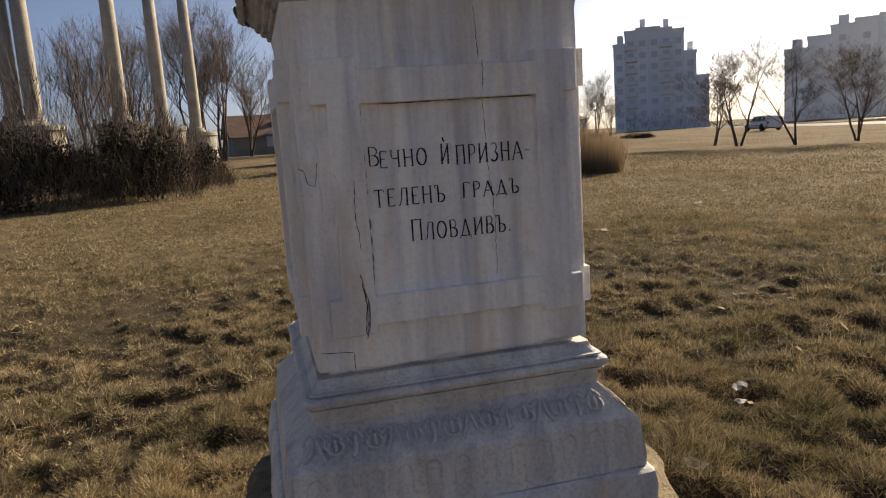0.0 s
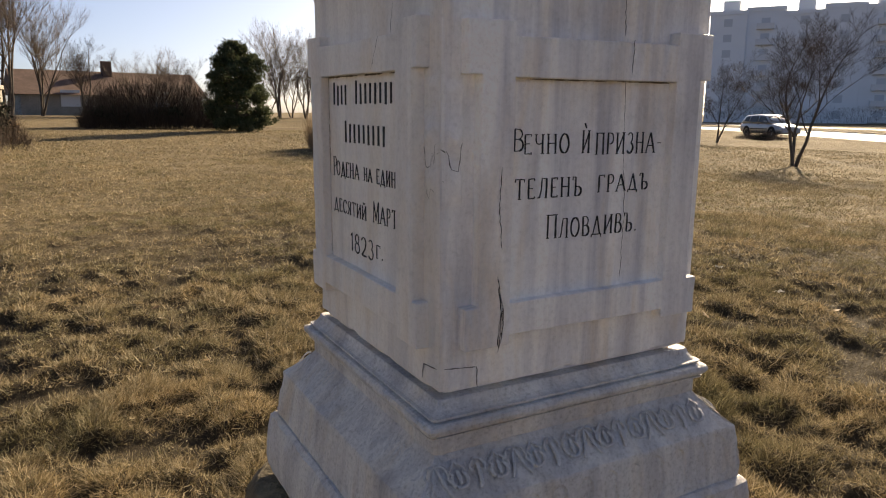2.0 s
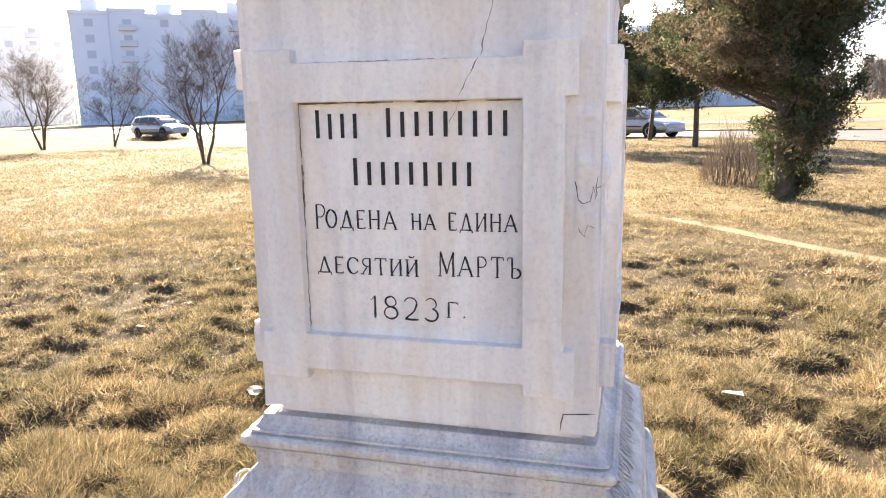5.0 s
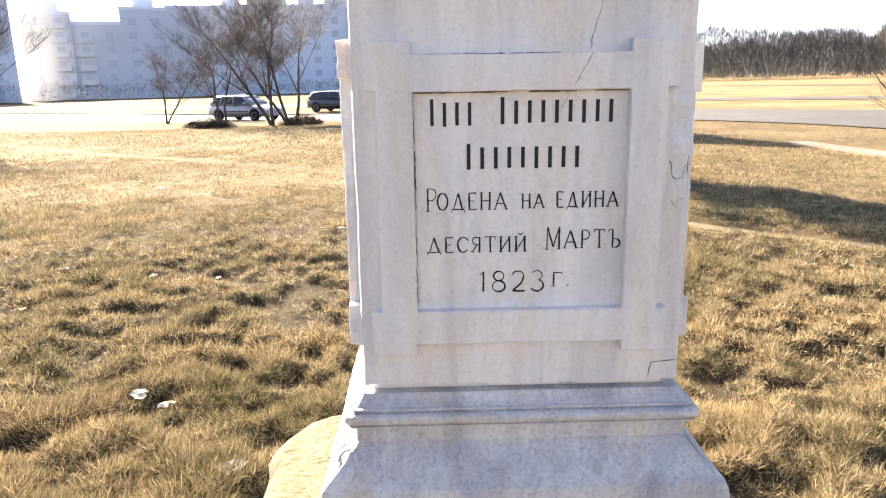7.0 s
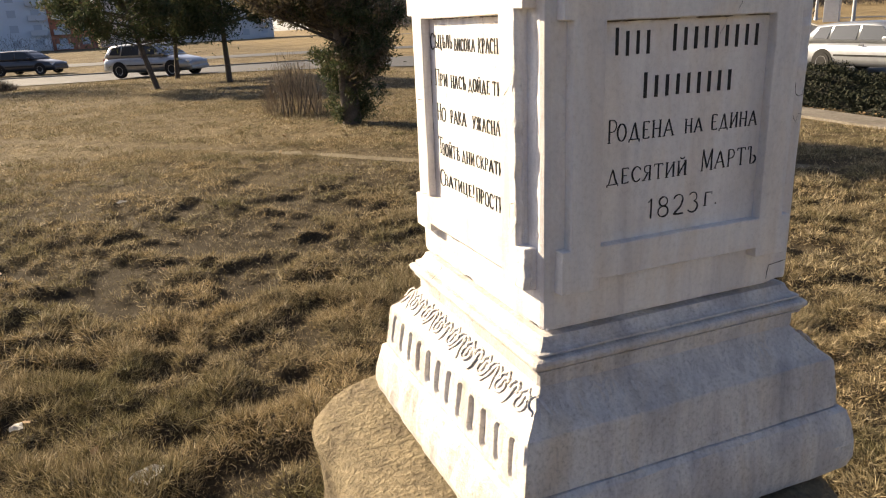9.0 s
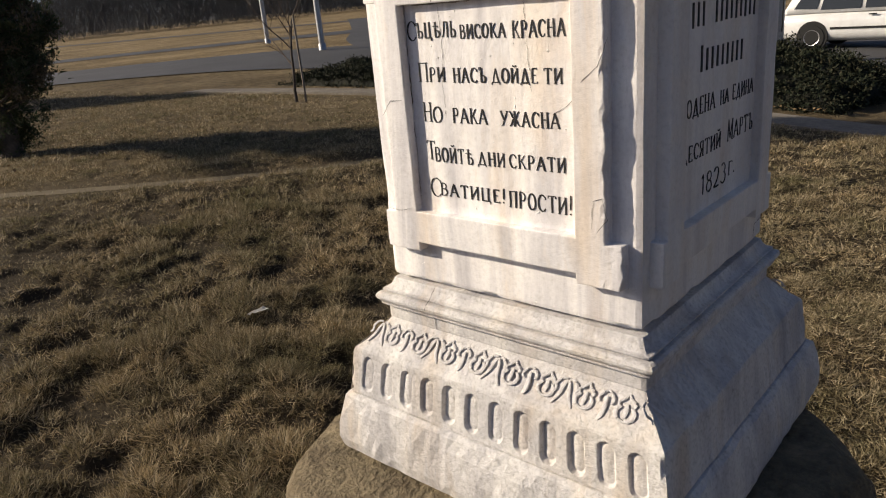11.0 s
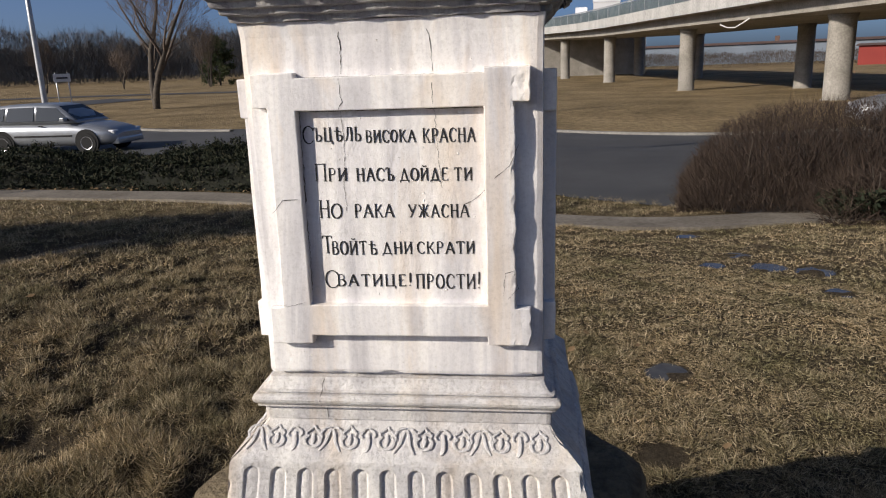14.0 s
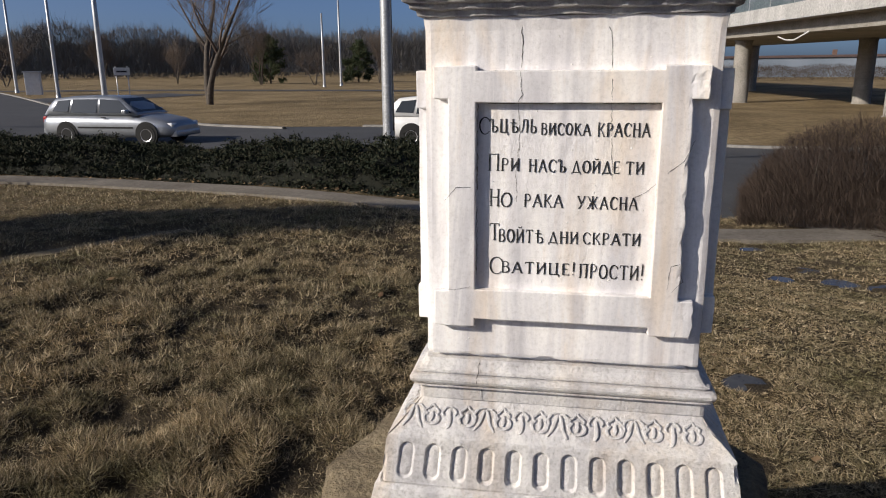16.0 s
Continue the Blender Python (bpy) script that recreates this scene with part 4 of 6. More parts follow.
crack("a", [(0.0647, 0.4363, S0), (0.0677, 0.3430, S0), (0.0768, 0.2320, S0), (0.0737, 0.1413, S0)], 0.0009)
for k in range(4):
    crack("a", [(-0.158 + 0.002 * k, 0.17 - 0.012 * k, F), (-0.153 + 0.002 * k, 0.12, F), (-0.156 + 0.002 * k, 0.062 + 0.006 * k, F)], 0.0014)
crack("a", [(-0.1560, 0.3188, F), (-0.1582, 0.2577, F), (-0.1524, 0.2070, F)], 0.0012)


# grime with edge shade painted in, along the frames' foot seams, in uneven runs
crack("c", [(-0.03, 0.588, S0), (0.0, 0.584, S0), (0.03, 0.587, S0), (0.062, 0.589, S0)], 0.004, "soot_streak")
crack("c", [(0.012, 0.586, S0), (0.016, 0.574, S0)], 0.003, "soot_streak")
_r = random.Random(12)
for key in "cbad":
    pw, pb, pt, bb, bt, eb, et, lw, ew, eti, ebi = FRAMES[key]
    sh = SHIFT[key]
    runs = [((-pw, pt - 0.0012), (pw, pt - 0.0012)), ((0.0014 - pw, pb), (0.0014 - pw, pt)), ((-pw, bb), (pw, bb)), ((-pw, bt), (pw, bt)), ((-ew, eb), (-pw, eb)), ((pw, eb), (ew, eb))]
    for (a, b), (c, d) in runs:
        at0 = _r.uniform(0.0, 0.12)
        while at0 < 0.93:
            at1 = min(1.0, at0 + _r.uniform(0.15, 0.5))
            crack(key, [(sh + a + (c - a) * at0, b + (d - b) * at0, S0), (sh + a + (c - a) * (at0 + at1) / 2, b + (d - b) * (at0 + at1) / 2, S0), (sh + a + (c - a) * at1, b + (d - b) * at1, S0)], _r.uniform(0.0016, 0.0044) * (0.6 if key == "c" else 1.0), "grime_shade_seam")
            at0 = at1 + _r.uniform(0.02, 0.16)


def chipped(side, u, v, off, r, seed):
    """A small bright flake scar, as a shallow dish of broken stone."""
    rng = random.Random(seed)
    bm = bmesh.new()
    c = bm.verts.new((u, v, HALF + off + 0.0004))
    ring = []
    for k in range(9):
        a = 2 * math.pi * k / 9
        q = r * rng.uniform(0.5, 1.2)
        ring.append(bm.verts.new((u + math.cos(a) * q, v + math.sin(a) * q, HALF + off - 0.0012)))
    for k in range(9):
        bm.faces.new((c, ring[k], ring[(k + 1) % 9]))
    bm.transform(side_pose(SIDES[side][0]))
    part("stone_chip", bm, MARBLE_FRESH, monument)


crack("b", [(0.2053, 0.3431, S0), (0.2114, 0.3360, S0), (0.2216, 0.3411, S0), (0.2257, 0.3330, S0), (0.2379, 0.3381, S0)], 0.0016)
crack("b", [(0.2093, 0.3604, S0), (0.2175, 0.3553, S0), (0.2215, 0.3645, S0)], 0.0012)
crack("a", [(-0.2368, 0.3419, S0), (-0.2275, 0.3360, S0), (-0.2174, 0.3423, S0), (-0.2081, 0.3353, S0), (-0.2053, 0.3537, S0)], 0.0016)
crack("a", [(-0.2341, 0.3011, S0), (-0.2238, 0.2952, S0), (-0.2127, 0.3035, S0)], 0.0013)


def worn_carving(side, u0, u1, v0, v1, seed):
    """The battered rest of a carved corner ornament: soft lumps, with dirt in the hollows."""
    bm = bmesh.new()
    nx, ny = 16, 84
    grid = []
    for i in range(nx + 1):
        col = []
        for j in range(ny + 1):
            s, t = i / nx, j / ny
            u, v = u0 + (u1 - u0) * s, v0 + (v1 - v0) * t
            fade = min(1, 6 * s, 6 * (1 - s), 9 * t, 9 * (1 - t))
            h = 0.5 + 0.8 * noise.noise(Vector((u * 70, v * 34, seed))) + 0.4 * noise.noise(Vector((u * 150, v * 110, seed + 3)))
            knob = math.exp(-((s - 0.5) / 0.38) ** 2) * (math.exp(-((t - 0.55) / 0.09) ** 2) + 0.7 * math.exp(-((t - 0.93) / 0.06) ** 2) + 0.6 * math.exp(-((t - 0.2) / 0.1) ** 2))
            col.append(bm.verts.new((u, v, BODY - 0.0012 + fade * max(0.0, 0.0018 + 0.0042 * h * (0.5 + knob) + 0.006 * knob))))
        grid.append(col)
    for i in range(nx):
        for j in range(ny):
            bm.faces.new((grid[i][j], grid[i + 1][j], grid[i + 1][j + 1], grid[i][j + 1]))
    bm.transform(side_pose(SIDES[side][0]))
    part("worn_carving", bm, MARBLE_PLAIN if side == "b" else MARBLE, monument, "battered remains of a carved corner ornament", True)


worn_carving("b", 0.2035, 0.2345, 0.265, 0.44, 3)
worn_carving("a", -0.2345, -0.2035, 0.26, 0.435, 8)
crack("b", [(0.2060, 0.345, 0.006), (0.2090, 0.322, 0.006), (0.2160, 0.317, 0.007), (0.2240, 0.320, 0.007)], 0.0013)
crack("b", [(0.2250, 0.318, 0.006), (0.2270, 0.338, 0.006), (0.2310, 0.322, 0.005), (0.2330, 0.350, 0.004)], 0.0014)
crack("b", [(0.2100, 0.288, 0.005), (0.2180, 0.276, 0.005), (0.2230, 0.290, 0.005), (0.2310, 0.286, 0.004)], 0.0011)
crack("a", [(-0.2310, 0.340, 0.005), (-0.2250, 0.316, 0.006), (-0.2150, 0.313, 0.006), (-0.2080, 0.350, 0.005)], 0.0013)
_r = random.Random(4)
for k in range(150):
    side = _r.choice("ccccccba")
    u, v = _r.uniform(-0.225, 0.225), _r.uniform(0.01, 0.58)
    pw, pb, pt, bb, bt, eb, et, lw, ew, eti, ebi = FRAMES[side]
    if (abs(u) < pw and (pb < v < pt or v < bb or v > bt)) or v < eb or v > et:
        chipped(side, u, v, 0.0006 if abs(u) < pw and pb < v < pt else 0.0006 - HALF + BODY, _r.uniform(0.0008, 0.0034), k)


def boulder():
    verts, faces = [], []
    n, rows = 64, 22
    for i in range(rows):
        t = i / (rows - 1)
        if t < 0.3:
            r = 0.47 * (t / 0.3) ** 0.75
            z = 0.768 - 0.012 * t / 0.3
        else:
            q = (t - 0.3) / 0.7
            r = 0.47 + 0.10 * math.sin(min(q * 1.9, 1.57))
            z = 0.756 - 0.95 * q ** 1.15
        for k in range(n):
            a = 2 * math.pi * k / n
            sq = 1 + 0.05 * math.cos(4 * a + 3.1)
            p = Vector((math.cos(a) * r * sq, math.sin(a) * r * sq, z))
            w = min(1, t / 0.3)
            p += Vector((p.x, p.y, 0)).normalized() * (noise.noise(p * 3.1) * 0.07 + noise.noise(p * 9) * 0.025 + noise.noise(p * 30) * 0.008) * w if r > 0.001 else Vector()
            p.z += noise.noise(p * 4) * 0.03 * (w if t >= 0.25 else 0.2) - 0.02 * max(0, t - 0.3)
            if t < 0.28:
                p.z = min(p.z, 0.767)
            verts.append(p)
    for i in range(rows - 1):
        for k in range(n):
            faces.append((i * n + k, (i + 1) * n + k, (i + 1) * n + (k + 1) % n, i * n + (k + 1) % n))
    faces.append(tuple(range(n)))
    me = to_mesh("boulder", verts, faces, ROCK, True)
    bm = bmesh.new()
    bm.from_mesh(me)
    bmesh.ops.recalc_face_normals(bm, faces=bm.faces)
    bm.to_mesh(me)
    bm.free()
    for v in me.vertices:
        v.co.x -= 0.025
        v.co.y -= 0.03
    tagged(link("boulder", me), "rough brown granite boulder carrying the marble pedestal", "boulder")


boulder()


# ---- plants ----
def at(az, d, eye=(0.0, 0.0)):
    """Plan place at a compass angle (0 is +y, clockwise) and distance."""
    a = radians(az)
    return eye[0] + math.sin(a) * d, eye[1] + math.cos(a) * d


def on_land(x, y, lift=0.0, turn=0.0, scale=1.0):
    return pose(x, y, float(land(x, y)) + lift, 0, 0, turn) @ Matrix.Scale(scale, 4)


def bare_tree_parts(seed, h, r, stems=1, spread=0.5, levels=4, kids=4, up=0.35, first=0.35, twist=0.18, fine=0.0):
    """Trunk mesh and branch mesh of a leafless tree, base at the origin."""
    rng = random.Random(seed)
    trunk, twigs = Tubes(), Tubes()

    def grow(p, d, length, rad, level):
        pts, radii = [p], [rad]
        n = 5 if level < 2 else 3
        for i in range(n):
            d = (d + Vector((rng.uniform(-1, 1), rng.uniform(-1, 1), rng.uniform(-0.5, 1) * up)) * twist).normalized()
            p = p + d * length / n
            pts.append(p)
            radii.append(rad * (1 - 0.55 * (i + 1) / n) if level < levels else rad * (1 - 0.8 * (i + 1) / n))
        radii = [max(q, fine) for q in radii]
        (trunk if level == 0 else twigs).line(pts, radii, 8 if level == 0 else 5 if level == 1 else 3)
        if level >= levels:
            return
        for k in range(kids + (1 if level > 1 else 0)):
            t = first + (1 - first) * (k + rng.random()) / (kids + 1) if level == 0 else 0.2 + 0.8 * rng.random()
            i = min(n - 1, int(t * n))
            q = pts[i].lerp(pts[i + 1], t * n - i)
            side = Vector((rng.uniform(-1, 1), rng.uniform(-1, 1), rng.uniform(-0.1, 0.5))).normalized()
            nd = (d * (1 - spread) + side * spread + Vector((0, 0, up * 0.6))).normalized()
            grow(q, nd, length * rng.uniform(0.45, 0.75), radii[i] * rng.uniform(0.4, 0.62), level + 1)
        grow(pts[-1], d, length * 0.55, radii[-1] * 0.9, level + 1)

    for s in range(stems):
        a = rng.uniform(0, 6.28)
        lean = 0.12 if stems == 1 else rng.uniform(0.1, 0.34)
        grow(Vector((math.cos(a) * 0.06 * (stems > 1), math.sin(a) * 0.06 * (stems > 1), -0.1)), Vector((math.cos(a) * lean, math.sin(a) * lean, 1)).normalized(), h * (0.5 if stems == 1 else 0.55), r, 0)
    return trunk.mesh("trunk", BARK), twigs.mesh("crown", TWIG)


TREES = {}


def bare_tree(kind, x, y, turn, scale, label, group="bare trees"):
    seed, args = kind
    if kind[0] not in TREES:
        TREES[seed] = bare_tree_parts(seed, **dict(args))
    t = thing("bare_tree", label, "tree", on_land(x, y, -0.02, turn, scale), group)
    link("trunk", TREES[seed][0], t)
    link("crown", TREES[seed][1], t)
    return t


def kind_of(seed, **k):
    return seed, tuple(k.items())


YOUNG = [kind_of(11, h=2.9, r=0.042, stems=2, spread=0.62, levels=5, kids=3, up=0.28, fine=0.0017), kind_of(12, h=3.0, r=0.042, stems=3, spread=0.6, levels=5, kids=3, up=0.25, fine=0.0017), kind_of(13, h=2.8, r=0.038, stems=2, spread=0.68, levels=5, kids=3, up=0.25, fine=0.0017)]
BIG = [kind_of(27, h=10.0, r=0.2, stems=2, spread=0.55, levels=5, kids=3, up=0.24, first=0.2, twist=0.2, fine=0.006), kind_of(22, h=8, r=0.09, stems=4, spread=0.45, levels=4, kids=4, up=0.42, fine=0.004), kind_of(23, h=6, r=0.08, stems=3, spread=0.55, levels=4, kids=4, up=0.3, fine=0.004)]
for i, (x, y, sc, k) in enumerate([(-23.3, -32.4, 1.45, 2), (-23.0, -29.9, 1.7, 1), (-23.8, -26.7, 1.5, 0), (-26.7, -26.3, 1.45, 1), (-29.5, -24.8, 1.25, 0)]):
    bare_tree(YOUNG[k], x, y, i * 77, sc, "young leafless tree with several stems on the dry lawn", "young trees along the road")
for i, (az, d, sc, k) in enumerate([(-124.1, 22.8, 1.4, 1), (-102.5, 34, 2.2, 0), (-106.3, 36, 1.8, 2), (-110.6, 41, 1.4, 0), (-101.3, 35, 2.1, 1)]):
    bare_tree(YOUNG[k], *at(az, d), 40 + i * 101, sc, "young leafless tree with a forked trunk on the dry lawn", "young trees along the road")
for i, (az, d, sc, k) in enumerate([(177.5, 52, 1.2, 1), (175.6, 55, 1.25, 1), (179.5, 57, 0.9, 1), (168, 44, 1.0, 1), (171.5, 50, 1.1, 1), (-177.8, 56, 0.85, 2), (-173.5, 58, 0.8, 2), (-171.5, 60, 0.75, 2), (-167.4, 66, 0.7, 2), (-165.0, 68, 0.85, 2), (-164.0, 66, 0.95, 1), (-163.1, 70, 0.9, 2), (-162.0, 67, 0.85, 1), (-161.1, 66, 0.75, 2), (-160.1, 70, 0.8, 1), (-157.0, 66, 0.75, 2), (-155.6, 95, 1.0, 1), (-154.4, 98, 1.0, 2), (-153.2, 95, 0.95, 1), (-152.2, 100, 0.85, 2)]):
    bare_tree(BIG[k], *at(az, d), i * 63, sc, "tall leafless tree on the rise behind the lawn", "trees on the rise")
bare_tree(BIG[0], -24.0, 44.6, 40, 1.2, "tall leafless tree with a pale spreading crown in the field", "field trees")


def leaf_cloud(rng, centre, radii, count, size, gap=0.35, flat=0.0, shell=0.55):
    """Small leaf triangles spread through an uneven ellipsoid, as arrays."""
    v = np.empty((count, 3, 3))
    u = rng.normal(size=(count, 3))
    u /= np.linalg.norm(u, axis=1, keepdims=True)
    r = shell + (1 - shell) * rng.random(count)
    lump = 1 + gap * np.sin(u[:, 0] * 5.1 + centre[0]) * np.sin(u[:, 1] * 4.3 + centre[1] * 2) + gap * 0.6 * np.sin(u[:, 2] * 9 + 1) * np.sin(u[:, 0] * 8)
    p = np.asarray(centre) + u * (r * lump)[:, None] * np.asarray(radii)
    d1 = rng.normal(size=(count, 3)) + u * 0.5
    d1 /= np.linalg.norm(d1, axis=1, keepdims=True)
    d2 = np.cross(d1, rng.normal(size=(count, 3)))
    d2 /= np.linalg.norm(d2, axis=1, keepdims=True)
    s = size * (0.6 + 0.8 * rng.random((count, 1)))
    v[:, 0] = p - d2 * s * 0.3
    v[:, 1] = p + d2 * s * 0.3
    v[:, 2] = p + d1 * s
    return v.reshape(-1, 3)


def tri_mesh(name, pts, mat):
    return fast_mesh(name, pts, np.arange(len(pts)).reshape(-1, 3), mat)


def spray(rng, a, b, count, reach, size):
    """Needle triangles along a twig from a to b."""
    t = rng.random((count, 1))
    p = np.asarray(a) * (1 - t) + np.asarray(b) * t + rng.normal(size=(count, 3)) * reach * (1.1 - 0.6 * t)
    d = rng.normal(size=(count, 3)) + np.asarray(b) - np.asarray(a)
    d[:, 2] += 0.4
    d /= np.linalg.norm(d, axis=1, keepdims=True)
    s = np.cross(d, rng.normal(size=(count, 3)))
    s /= np.linalg.norm(s, axis=1, keepdims=True)
    ln = size * (0.5 + rng.random((count, 1)))
    return np.stack([p - s * ln * 0.16, p + s * ln * 0.16, p + d * ln], 1).reshape(-1, 3)


def juniper(x, y, h, seed, label):
    """An open tree: rising limbs from the trunk, forked twigs, sprays of needles with gaps between them."""
    rng = np.random.default_rng(seed)
    t = thing("conifer", label, "tree", on_land(x, y, -0.03), "evergreens")
    wood, green, brown = Tubes(), [], []
    wood.line([(0, 0, 0), (0.05, -0.08, h * 0.3), (0.02, -0.22, h * 0.62), (0.0, -0.3, h * 0.97)], [0.16, 0.12, 0.07, 0.012], 9)
    for i in range(190):
        f = 0.13 + 0.85 * (i + rng.random()) / 190
        ang = rng.random() * 6.283
        south = max(0.0, -math.sin(ang))
        reach = (1.0 + 0.8 * south) * min(1.0, (1 - f) * 1.75 + 0.10) * rng.uniform(0.6, 1.08)
        if f < 0.27 and south > 0.3:
            continue
        foot = Vector((0.04, -0.3 * f, h * f * 0.86))
        tip = Vector((math.cos(ang) * reach, math.sin(ang) * reach - 0.3 * f, h * f + reach * rng.uniform(0.1, 0.5)))
        mid = foot.lerp(tip, 0.55) + Vector((0, 0, -0.06))
        wood.line([tuple(foot), tuple(mid), tuple(tip)], [0.03, 0.016, 0.004], 4)
        for k in range(8):
            q = foot.lerp(tip, rng.uniform(0.35, 1.0))
            e = q + Vector((rng.normal() * 0.2 + math.cos(ang) * 0.14, rng.normal() * 0.2 + math.sin(ang) * 0.14, rng.uniform(0.0, 0.34)))
            wood.line([tuple(q), tuple(e)], [0.006, 0.002], 3)
            dry = rng.random() < (0.75 if south > 0.25 and f < 0.75 else 0.3)
            (brown if dry else green).append(spray(rng, q, e, int(rng.uniform(70, 190)), 0.075, 0.065))
    for k in range(42):
        q = Vector((rng.normal() * 0.17, rng.normal() * 0.17, rng.uniform(0.05, 0.9)))
        green.append(spray(rng, q, q + Vector((rng.normal() * 0.1, rng.normal() * 0.1, 0.25)), 170, 0.06, 0.06))
    link("trunk", wood.mesh("trunk", BARK), t)
    link("crown", tri_mesh("crown", np.concatenate(green), NEEDLE), t, "dark green needles")
    link("crown", tri_mesh("crown", np.concatenate(brown), NEEDLE_BROWN), t, "browned dry needles")
    return t


def conifer(x, y, h, rad, seed, mat, label, trunk_r=0.1, base=0.25, clumps=60, leaves=500, size=0.07, group="evergreens", lean=0.0, plump=1.25):
    rng = np.random.default_rng(seed)
    t = thing("conifer", label, "tree", on_land(x, y, -0.03), group)
    tubes = Tubes()
    tubes.line([(0, 0, 0), (0, lean * 0.3, h * 0.3), (0.05, lean * 0.6, h * 0.6), (0.02, lean, h * 0.93)], [trunk_r, trunk_r * 0.8, trunk_r * 0.5, trunk_r * 0.12], 8)
    clouds = []
    for i in range(clumps):
        f = base + (1 - base) * (i + rng.random()) / clumps
        prof = math.sin(min(1, (1 - f) / (1 - base) * plump) * math.pi / 2) ** 0.8
        a = rng.random() * 6.28
        rr = rad * prof * (0.45 + 0.6 * rng.random())
        c = Vector((math.cos(a) * rr, math.sin(a) * rr + lean * f, h * f + rng.normal() * 0.1))
        tubes.line([(0, lean * f, h * f * 0.88), tuple(c * 0.6 + Vector((0, lean * f * 0.4, h * f * 0.37))), tuple(c)], [trunk_r * 0.3, trunk_r * 0.18, 0.008], 4)
        q = rad * (0.16 + 0.16 * rng.random())
        for k in range(4):
            e = c + Vector((rng.normal() * q * 0.7, rng.normal() * q * 0.7, rng.uniform(-0.1, 0.8) * q))
            clouds.append(spray(rng, c, e, leaves // 4, q * 0.42, size))
    link("trunk", tubes.mesh("trunk", BARK), t)
    link("crown", tri_mesh("crown", np.concatenate(clouds), mat), t)
    return t


juniper(-10.3, 2.4, 5.3, 5, "open dark juniper tree, browned on one side, standing on the lawn")
conifer(-23.75, -0.1, 4.4, 1.9, 6, NEEDLE, "leaning young pine with a flat green crown", 0.09, 0.34, 60, 500, 0.13, lean=-1.0)
conifer(-29.2, 0.8, 4.6, 1.7, 7, NEEDLE, "young pine with a rounded green crown", 0.09, 0.38, 50, 420, 0.14, lean=0.4)
conifer(-24.5, 2.2, 4.8, 1.8, 8, NEEDLE, "young pine with a tall rounded green crown", 0.1, 0.36, 60, 480, 0.13)
conifer(*at(-167.6, 31.5), 3.6, 1.15, 9, NEEDLE, "compact dark evergreen with an uneven top", 0.08, 0.03, 110, 620, 0.11, plump=3.0)
conifer(*at(-159.0, 62), 2.0, 0.9, 10, NEEDLE, "distant small dark evergreen", 0.08, 0.03, 30, 240, 0.16)


def twig_cloud(rng, box_lo, box_hi, count, length, width, rise=0.8, arch=None):
    """Thin upright twigs filling a plan box; arch(u) gives the height along it."""
    lo, hi = np.asarray(box_lo), np.asarray(box_hi)
    u = rng.random((count, 3))
    if arch is not None:
        u[:, 2] *= arch(u[:, 0], u[:, 1])
    p = lo + u * (hi - lo)
    d = rng.normal(size=(count, 3)) * 0.55
    d[:, 2] = np.abs(d[:, 2]) + rise
    d[:, 0] += (u[:, 0] - 0.5) * 0.7
    d[:, 1] += (u[:, 1] - 0.5) * 0.7
    d /= np.linalg.norm(d, axis=1, keepdims=True)
    s = np.cross(d, rng.normal(size=(count, 3)))
    s /= np.linalg.norm(s, axis=1, keepdims=True)
    ln = length * (0.4 + rng.random((count, 1)))
    w = width * (0.6 + 0.8 * rng.random((count, 1)))
    v = np.empty((count, 3, 3))
    v[:, 0], v[:, 1], v[:, 2] = p - s * w, p + s * w, p + d * ln
    return v.reshape(-1, 3)


def dome(u, v):
    return np.clip(1 - (np.abs(u - 0.5) * 2) ** 4.5, 0.05, 1) ** 0.7 * np.clip(1 - (np.abs(v - 0.5) * 2) ** 3, 0.15, 1)


def shrub(name, label, x, y, size, turn, count, mat, length, width, seed, rise=0.8, leaves=0, leaf_mat=None, leaf_size=0.05, group="", low=0.0):
    """A thicket of twigs, with leaves among them where asked."""
    rng = np.random.default_rng(seed)
    sx, sy, sz = size
    t = thing(name, label, "shrub", on_land(x, y, -0.03, turn), group)
    stems = Tubes()
    for i in range(26):
        px, py = rng.uniform(-0.4, 0.4) * sx, rng.uniform(-0.35, 0.35) * sy
        q = Vector((px + rng.normal() * 0.12 * sz, py + rng.normal() * 0.12 * sz, sz * rng.uniform(0.5, 0.85)))
        stems.line([(px * 0.9, py * 0.9, 0), ((px + q.x) / 2, (py + q.y) / 2 + 0.03, q.z * 0.5), tuple(q)], [0.012, 0.009, 0.004], 4)
    tagged(link("branchwork", stems.mesh("branchwork", BARK), t), kind="stuff")
    lo, hi = (-sx / 2, -sy / 2, low), (sx / 2, sy / 2, sz - length * 0.6)
    tagged(link("twig_mass", tri_mesh("twig_mass", twig_cloud(rng, lo, hi, count, length, width, rise, dome), mat), t), kind="stuff")
    if leaves:
        c = []
        for i in range(24):
            f = rng.random()
            c.append(leaf_cloud(rng, (rng.uniform(-0.42, 0.42) * sx, rng.uniform(-0.4, 0.4) * sy, sz * (0.12 + 0.3 * f)), (sx * 0.09, sy * 0.13, sz * 0.16), leaves // 24, leaf_size, 0.3, shell=0.1))
        tagged(link("leaf_mass", tri_mesh("leaf_mass", np.concatenate(c), leaf_mat), t), kind="stuff")
    return t


